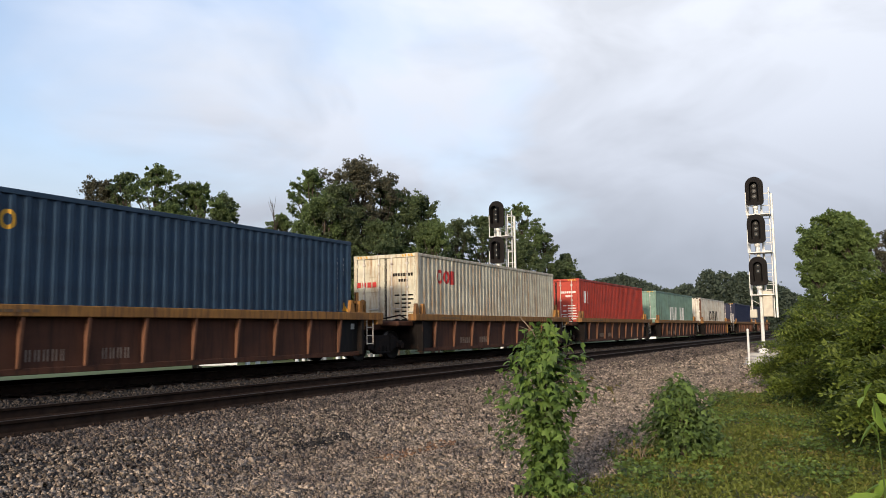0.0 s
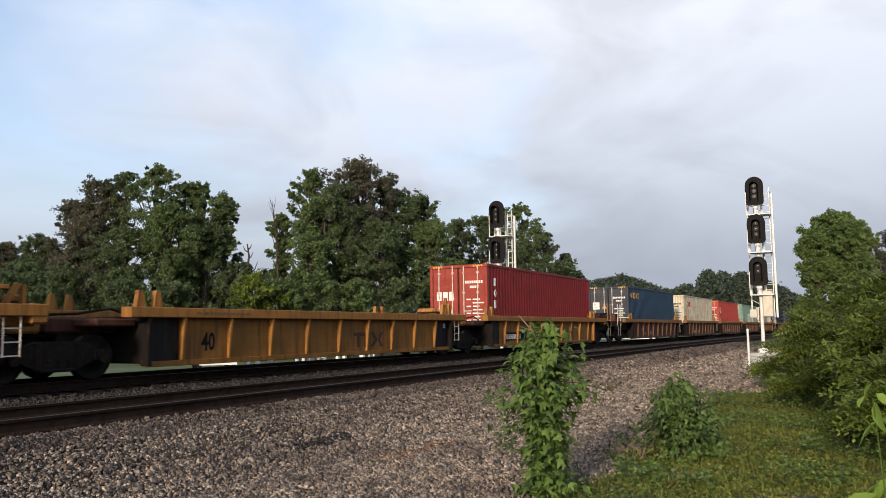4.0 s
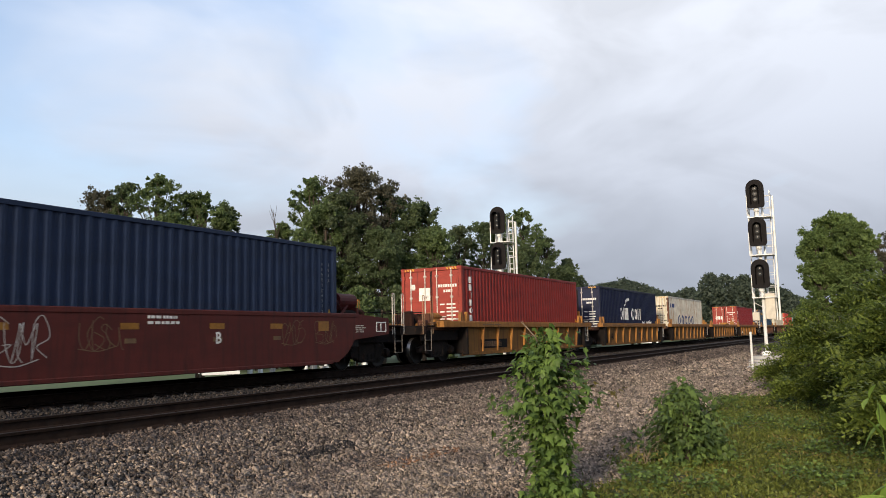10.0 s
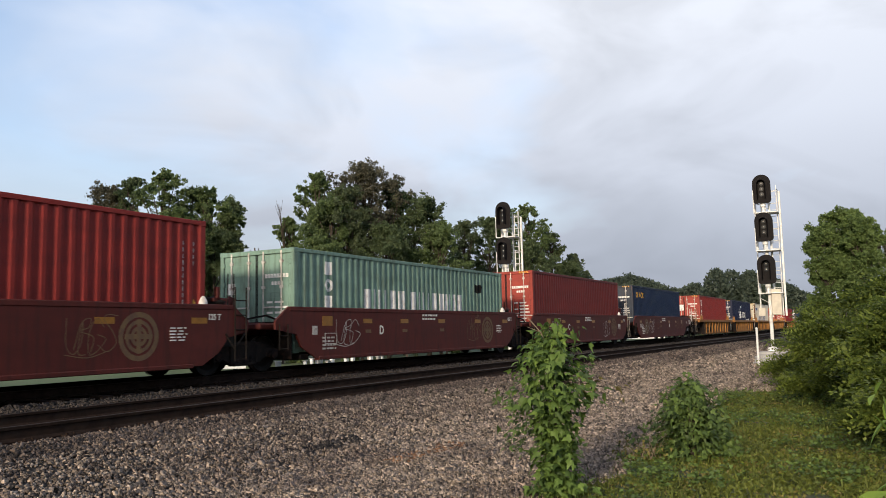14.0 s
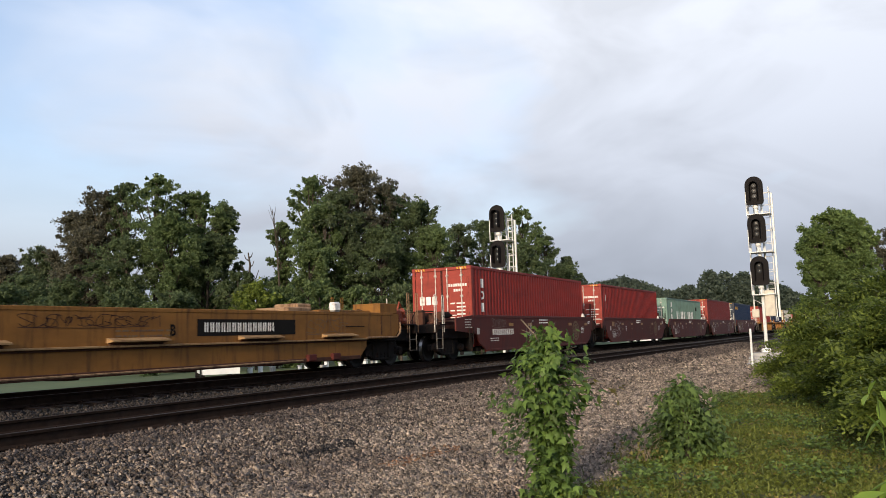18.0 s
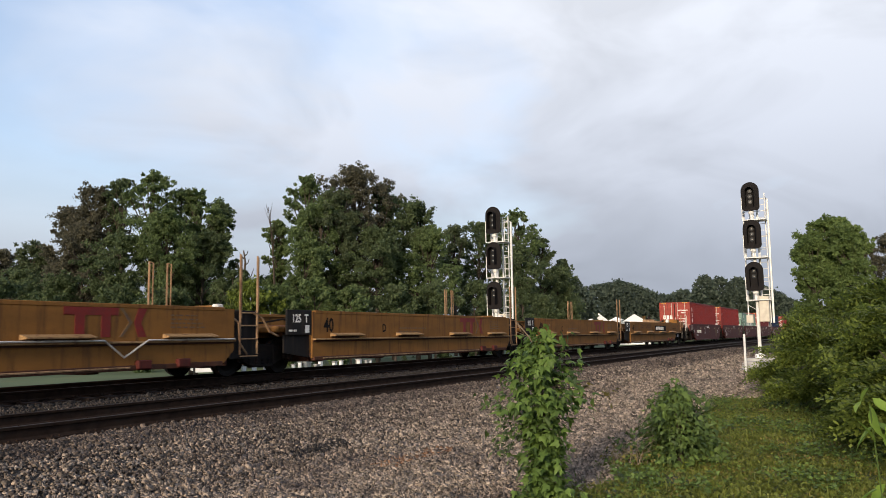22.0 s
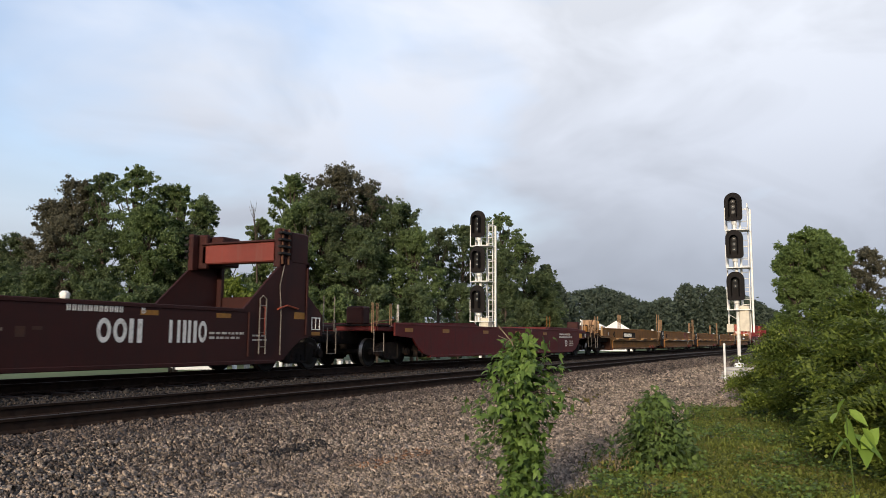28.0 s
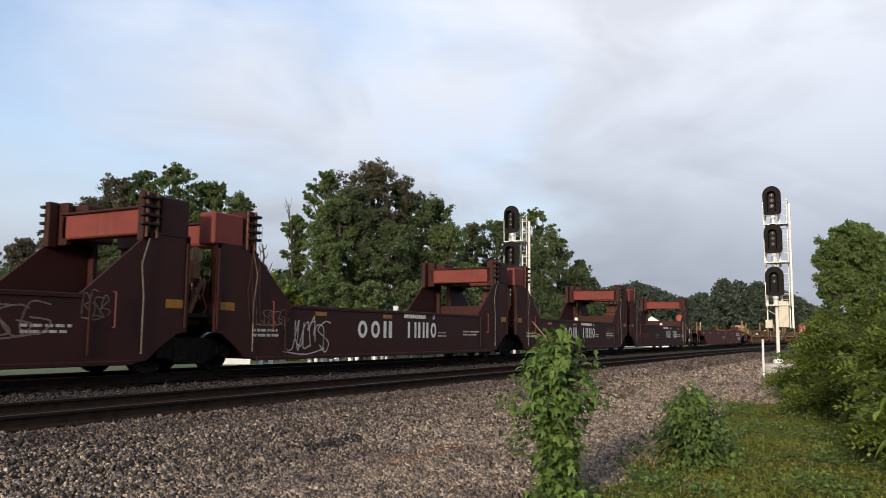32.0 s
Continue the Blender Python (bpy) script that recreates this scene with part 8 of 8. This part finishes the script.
for k in range(26):
    a, q = rng_t.uniform(0, 6.28), rng_t.uniform(0.15, 0.45)
    part("stalk", Geo().tube([(0.2 * math.cos(a * 3), 0.2 * math.sin(a * 3), 0), (0.2 * math.cos(a * 3) + 0.1 * math.cos(a), 0.2 * math.sin(a * 3) + 0.1 * math.sin(a), q * 0.7), (0.2 * math.cos(a * 3) + 0.28 * math.cos(a), 0.2 * math.sin(a * 3) + 0.28 * math.sin(a), q)], 0.005, 0.002, 5), M["dry_twig"], tangle)
leaf_cloud("leaves", [(rng_t.uniform(-0.3, 0.3), rng_t.uniform(-0.3, 0.3), rng_t.uniform(0.03, 0.38)) for k in range(34)], 0.12, 4, 0.055, LEAF["bramble"], 88, tangle, "", 0.1, "hanging")
leaf_cloud("dry_leaves", [(rng_t.uniform(-0.35, 0.35), rng_t.uniform(-0.35, 0.35), rng_t.uniform(0.02, 0.25)) for k in range(24)], 0.12, 4, 0.05, LEAF["dry"], 89, tangle, "yellowed leaves", 0.1, "hanging")


def feathery_shrub(x, y, rx, h, fronds, label, seed):
    """A shrub of stems with arching feathery fronds, each a row of small leaflets."""
    rng = np.random.default_rng(seed)
    t = thing("shrub", label, "shrub", Matrix.Translation((x, y, ground_z(x, y))), "shrubs beside the line")
    for k in range(9):
        a = rng.uniform(0, 6.28)
        part("stem", Geo().tube([(0, 0, -0.05), (0.25 * rx * math.cos(a), 0.25 * rx * math.sin(a), h * 0.45), (0.7 * rx * math.cos(a), 0.7 * rx * math.sin(a), h * 0.88)], 0.03, 0.006, 5), M["bark"], t)
    n = int(0.60 * fronds)
    bough = rng.integers(0, 26, n)                      # fronds gather on boughs, with gaps between
    ba, bf = rng.uniform(0, 6.28, 26), rng.random(26) ** 0.75
    br = rx * np.sqrt(np.clip(1 - (bf * 0.95) ** 2.4, 0.05, 1)) * rng.uniform(0.65, 1.0, 26)
    cen = np.stack([br * np.cos(ba), br * np.sin(ba), 0.12 + bf * h * 0.92], 1)
    p0 = cen[bough] + rng.normal(size=(n, 3)) * np.array([0.26, 0.26, 0.11]) * rx * 0.50
    p0[:, 2] = np.clip(p0[:, 2], 0.05, h)
    a = ba[bough] + rng.normal(size=n) * 0.75          # sprays point outwards and droop
    ln = rng.uniform(0.20, 0.48, n)
    up = rng.uniform(-0.2, 1.0, n)
    m = 7
    s = np.linspace(0.08, 1, m)
    d = np.stack([np.cos(a), np.sin(a)], 1)
    # the rib: out along d, rising and then drooping
    rib = np.zeros((n, m, 3))
    rib[:, :, :2] = p0[:, None, :2] + d[:, None, :] * (ln[:, None] * s[None])[:, :, None]
    rib[:, :, 2] = p0[:, None, 2] + ln[:, None] * (up[:, None] * s[None] - 0.6 * s[None] ** 2)
    tilt = rng.normal(size=n) * 0.45
    side = np.stack([-d[:, 1] * np.cos(tilt), d[:, 0] * np.cos(tilt), np.sin(tilt)], 1)
    vs = []
    for sg in (-1, 1):
        w = 0.10 * np.sin(np.pi * (0.15 + 0.8 * s))[None, :, None] * (ln / 0.36)[:, None, None]
        tip = rib + sg * side[:, None, :] * w + d[:, None, :].repeat(m, 1).reshape(n, m, 2).dot(np.eye(2, 3)) * 0.025
        tip += rng.normal(size=tip.shape) * 0.022
        half = np.concatenate([d * 0.024, np.zeros((n, 1))], 1)[:, None, :]
        mid = (rib + tip) / 2
        vs.append(np.stack([rib, mid - half, tip, mid + half], 2).reshape(-1, 4, 3))
    cloud("leaves", np.concatenate(vs), [(0, 1, 2, 3)], LEAF["bush"], "", "", "", t)
    return t


for k, (x, y, rx, h, n) in enumerate(((18.6, 0.5, 1.2, 2.25, 3600), (16.4, -0.75, 1.4, 2.6, 3800), (21.5, 0.4, 1.4, 2.5, 3000), (14.0, -0.55, 1.2, 2.0, 3200), (23.5, 1.65, 1.0, 1.55, 1900), (12.0, -0.85, 1.05, 1.7, 2600), (10.4, -0.85, 0.85, 1.25, 2000), (27.0, -0.5, 2.0, 2.7, 2000))):
    feathery_shrub(x, y, rx, h, n, "tall feathery green shrub beside the line", 60 + k)
# fine shoots that arch out over the gravel
for x, y, hh, sd in ((4.05, -0.01, 1.40, 77), (4.15, 0.10, 0.92, 78), (4.3, -0.03, 0.96, 79)):
    near = thing("leafy_shoot", "bright yellow-green leafy shoot close to the camera", "plant", Matrix.Translation((x, y, ground_z(x, y))), "leafy shoots")
    part("stem", Geo().tube([(0, 0, 0), (0.02, -0.02, hh * 0.5), (0.0, 0.02, hh)], 0.005, 0.003, 5), LEAF["bramble"], near)
    leaf_cloud("leaves", [(0.0, 0.05, hh), (0.0, -0.02, hh - 0.03), (0.0, -0.09, hh - 0.07), (0.02, 0.03, hh - 0.10), (0.0, -0.05, hh - 0.14)], 0.05, 2, 0.105, LEAF["shoot"], sd, near, "", 0.3, "lance")


def weeds(name, label, n, x0, x1, y0, y1, size, leaf, seed, tall=False, dry=False):
    """Blades and small leaves over the ground on the camera's side."""
    rng = np.random.default_rng(seed)
    xy = np.stack([rng.uniform(x0, x1, n), rng.uniform(y0, y1, n)], 1)
    lim = np.array([grass_edge(x) for x in xy[:, 0]])
    keep = xy[:, 1] < lim + rng.normal(size=n) * 0.12
    bare = np.array([noise.noise((x * 1.3, y * 1.3, 5)) + 0.5 * noise.noise((x * 4.0, y * 4.0, 6)) for x, y in xy])
    thin = rng.random(n) * 0.5
    keep &= (bare > -0.05 - thin) if not dry else (bare < 0.05 - thin + 0.25)
    xy = xy[keep]
    n = len(xy)
    z = np.array([ground_z(x, y) for x, y in xy])
    a = rng.uniform(0, 2 * math.pi, n)
    patch = np.array([0.65 + 0.6 * noise.noise((x * 0.9, y * 0.9, 2)) for x, y in xy])
    h = size * rng.uniform(0.4, 1.4, n) * (patch * 1.3 + 0.15)
    lean = rng.uniform(0.2, 0.9 if tall else 1.5, n) * h
    wdt = (0.005 if tall else 0.012) * rng.uniform(0.7, 1.4, n) * (1 + 0.03 * xy[:, 0])
    v = np.zeros((n, 4, 3))
    ca, sa = np.cos(a), np.sin(a)
    base = np.stack([xy[:, 0], xy[:, 1], z - 0.01], 1)
    side = np.stack([-sa * wdt, ca * wdt, np.zeros(n)], 1)
    tip = np.stack([ca * lean, sa * lean, h], 1)
    mid = np.stack([ca * lean * 0.4, sa * lean * 0.4, h * 0.6], 1)
    v[:, 0] = base
    v[:, 1] = base + mid - side
    v[:, 2] = base + tip
    v[:, 3] = base + mid + side
    return cloud(name, v, [(0, 1, 2, 3)], leaf, label, "grass")


weeds("weeds", "low leafy green weeds and clover", 170000, 2.0, 22, -2.2, 4.2, 0.042, LEAF["grass"], 81)
weeds("grass", "thin green grass blades among weeds", 9000, 4.5, 22, -3.5, 4.4, 0.12, LEAF["grass"], 82, True)
weeds("rear_weeds", "low weeds about the camera", 30000, -6, 2.4, -6, 3.6, 0.055, LEAF["grass"], 87)
weeds("far_weeds", "coarse grass under the shrubs", 9000, 22, 60, -8, 5.4, 0.25, LEAF["grass"], 83)
weeds("yellowed_weeds", "dry yellowed weed leaves", 26000, 5, 22, -0.5, 4.2, 0.040, LEAF["dry"], 84, dry=True)

# broad-leaved weeds in clumps
rngw = np.random.default_rng(85)
clumps = []
for k in range(560):
    cx = rngw.uniform(5, 22)
    cy = rngw.uniform(-1.5, grass_edge(cx) - 0.1)
    clumps.append((cx, cy, ground_z(cx, cy) + rngw.uniform(0.02, 0.09)))
holder = leaf_cloud("leafy_weeds", clumps, 0.16, 12, 0.045, LEAF["bush"], 86, None, "clumps of broad-leaved green weeds", 0.5, "quad")
tagged(holder, "clumps of broad-leaved green weeds", "weeds", kind="stuff")
# taller dark weeds in drifts
tall = []
while len(tall) < 900:
    cx = rngw.uniform(5.5, 21)
    cy = rngw.uniform(-1.0, grass_edge(cx) - 0.15)
    drift = noise.noise((cx * 0.8, cy * 0.8, 11)) + 0.6 * noise.noise((cx * 2.3, cy * 2.3, 12))
    if drift > 0.12:
        tall.append((cx, cy, ground_z(cx, cy) + rngw.uniform(0.02, 0.10 + 0.22 * min(0.6, drift))))
holder = leaf_cloud("tall_weeds", tall, 0.11, 11, 0.058, LEAF["bramble"], 91, None, "", 0.35, "quad")
tagged(holder, "drifts of taller dark green weeds in the grass", "weeds", kind="stuff")

# ---- far side: houses, vehicles and a fence on the meadow ----


def house(x, y, w, d, h, rise, label, turn):
    z0 = ground_z(x, y)
    ho = thing("house", label, "house", pose(x, y, z0, 0, 0, turn - 90))
    wall = part("wall", Geo().box(-w / 2, w / 2, -d / 2, d / 2, 0, h), M["house_wall"], ho)
    part("roof", Geo().prism([(-w / 2 - 0.4, h), (w / 2 + 0.4, h), (0, h + rise)], -d / 2 - 0.4, d / 2 + 0.4), M["house_roof"], ho, "pale pitched roof")
    for k in range(3):
        xx = -w / 3 + k * w / 3
        part("window", Geo().box(xx - 0.45, xx + 0.45, -d / 2 - 0.03, -d / 2 + 0.05, 1.0, 2.1), M["glass"], wall)
    return ho


house(143.4, 44.0, 7.0, 9, 2.7, 3.05, "white house with a pale roof beyond the meadow", 20)
house(145.2, 37.5, 6.0, 8, 3.3, 2.1, "low white building with a pale pitched roof", 15)
house(148.4, 41.6, 1.7, 3, 4.5, 0.6, "small white shed beyond the meadow", 10)
for k, (x, y) in enumerate(((31.4, 30.6),)):
    z0 = ground_z(x, y)
    v = thing("parked_van", "white parked van on the grass beyond the line", "van", pose(x, y, z0, 0, 0, 50), "parked vehicles")
    body = part("body", Geo().prism([(-2.4, 0.35), (2.4, 0.35), (2.4, 1.0), (1.5, 1.15), (0.9, 1.9), (-2.3, 1.95), (-2.4, 1.2)], -0.9, 0.9), M["vehicle"], v)
    part("window", Geo().prism([(-2.0, 1.25), (1.2, 1.25), (0.85, 1.8), (-2.0, 1.8)], -0.915, -0.89), M["glass"], body)
    for a in (-1.5, 1.5):
        for s in (-1, 1):
            part("wheel", Geo().lathe([(0.2, -0.1), (0.34, -0.1), (0.34, 0.1), (0.2, 0.1)], (a, s * 0.85, 0.34), "y", 14), M["black"], v)

# low white marker posts in an uneven row on the grass
rng_m = random.Random(12)
mx = 33.6
while mx < 46:
    w, hm = rng_m.uniform(0.12, 0.42), rng_m.uniform(0.30, 0.62)
    my = 30.0 + rng_m.uniform(-0.8, 0.8)
    mk = thing("marker_post", "low white concrete marker post on the grass", "post", Matrix.Translation((mx, my, ground_z(mx, my) - 0.03)), "white posts beyond the line")
    part("post", Geo().bbox(-w / 2, w / 2, -0.1, 0.1, 0, hm, 0.03), M["house_wall"] if w < 0.3 else M["concrete"], mk)
    part("cap", Geo().bbox(-w / 2 - 0.03, w / 2 + 0.03, -0.13, 0.13, hm, hm + 0.06, 0.02), M["concrete"], mk)
    mx += w + rng_m.choice((0.15, 0.25, 0.5, 0.9, 1.3))


def motions():
    for ob, u, z in MOVERS:
        walk(ob, [(0.0, pose(u, TRACK_Y, z)), (16.0, pose(u + SPEED * 16.0, TRACK_Y, z)), (32.0, pose(u + SPEED * 32.0, TRACK_Y, z))])


motions()
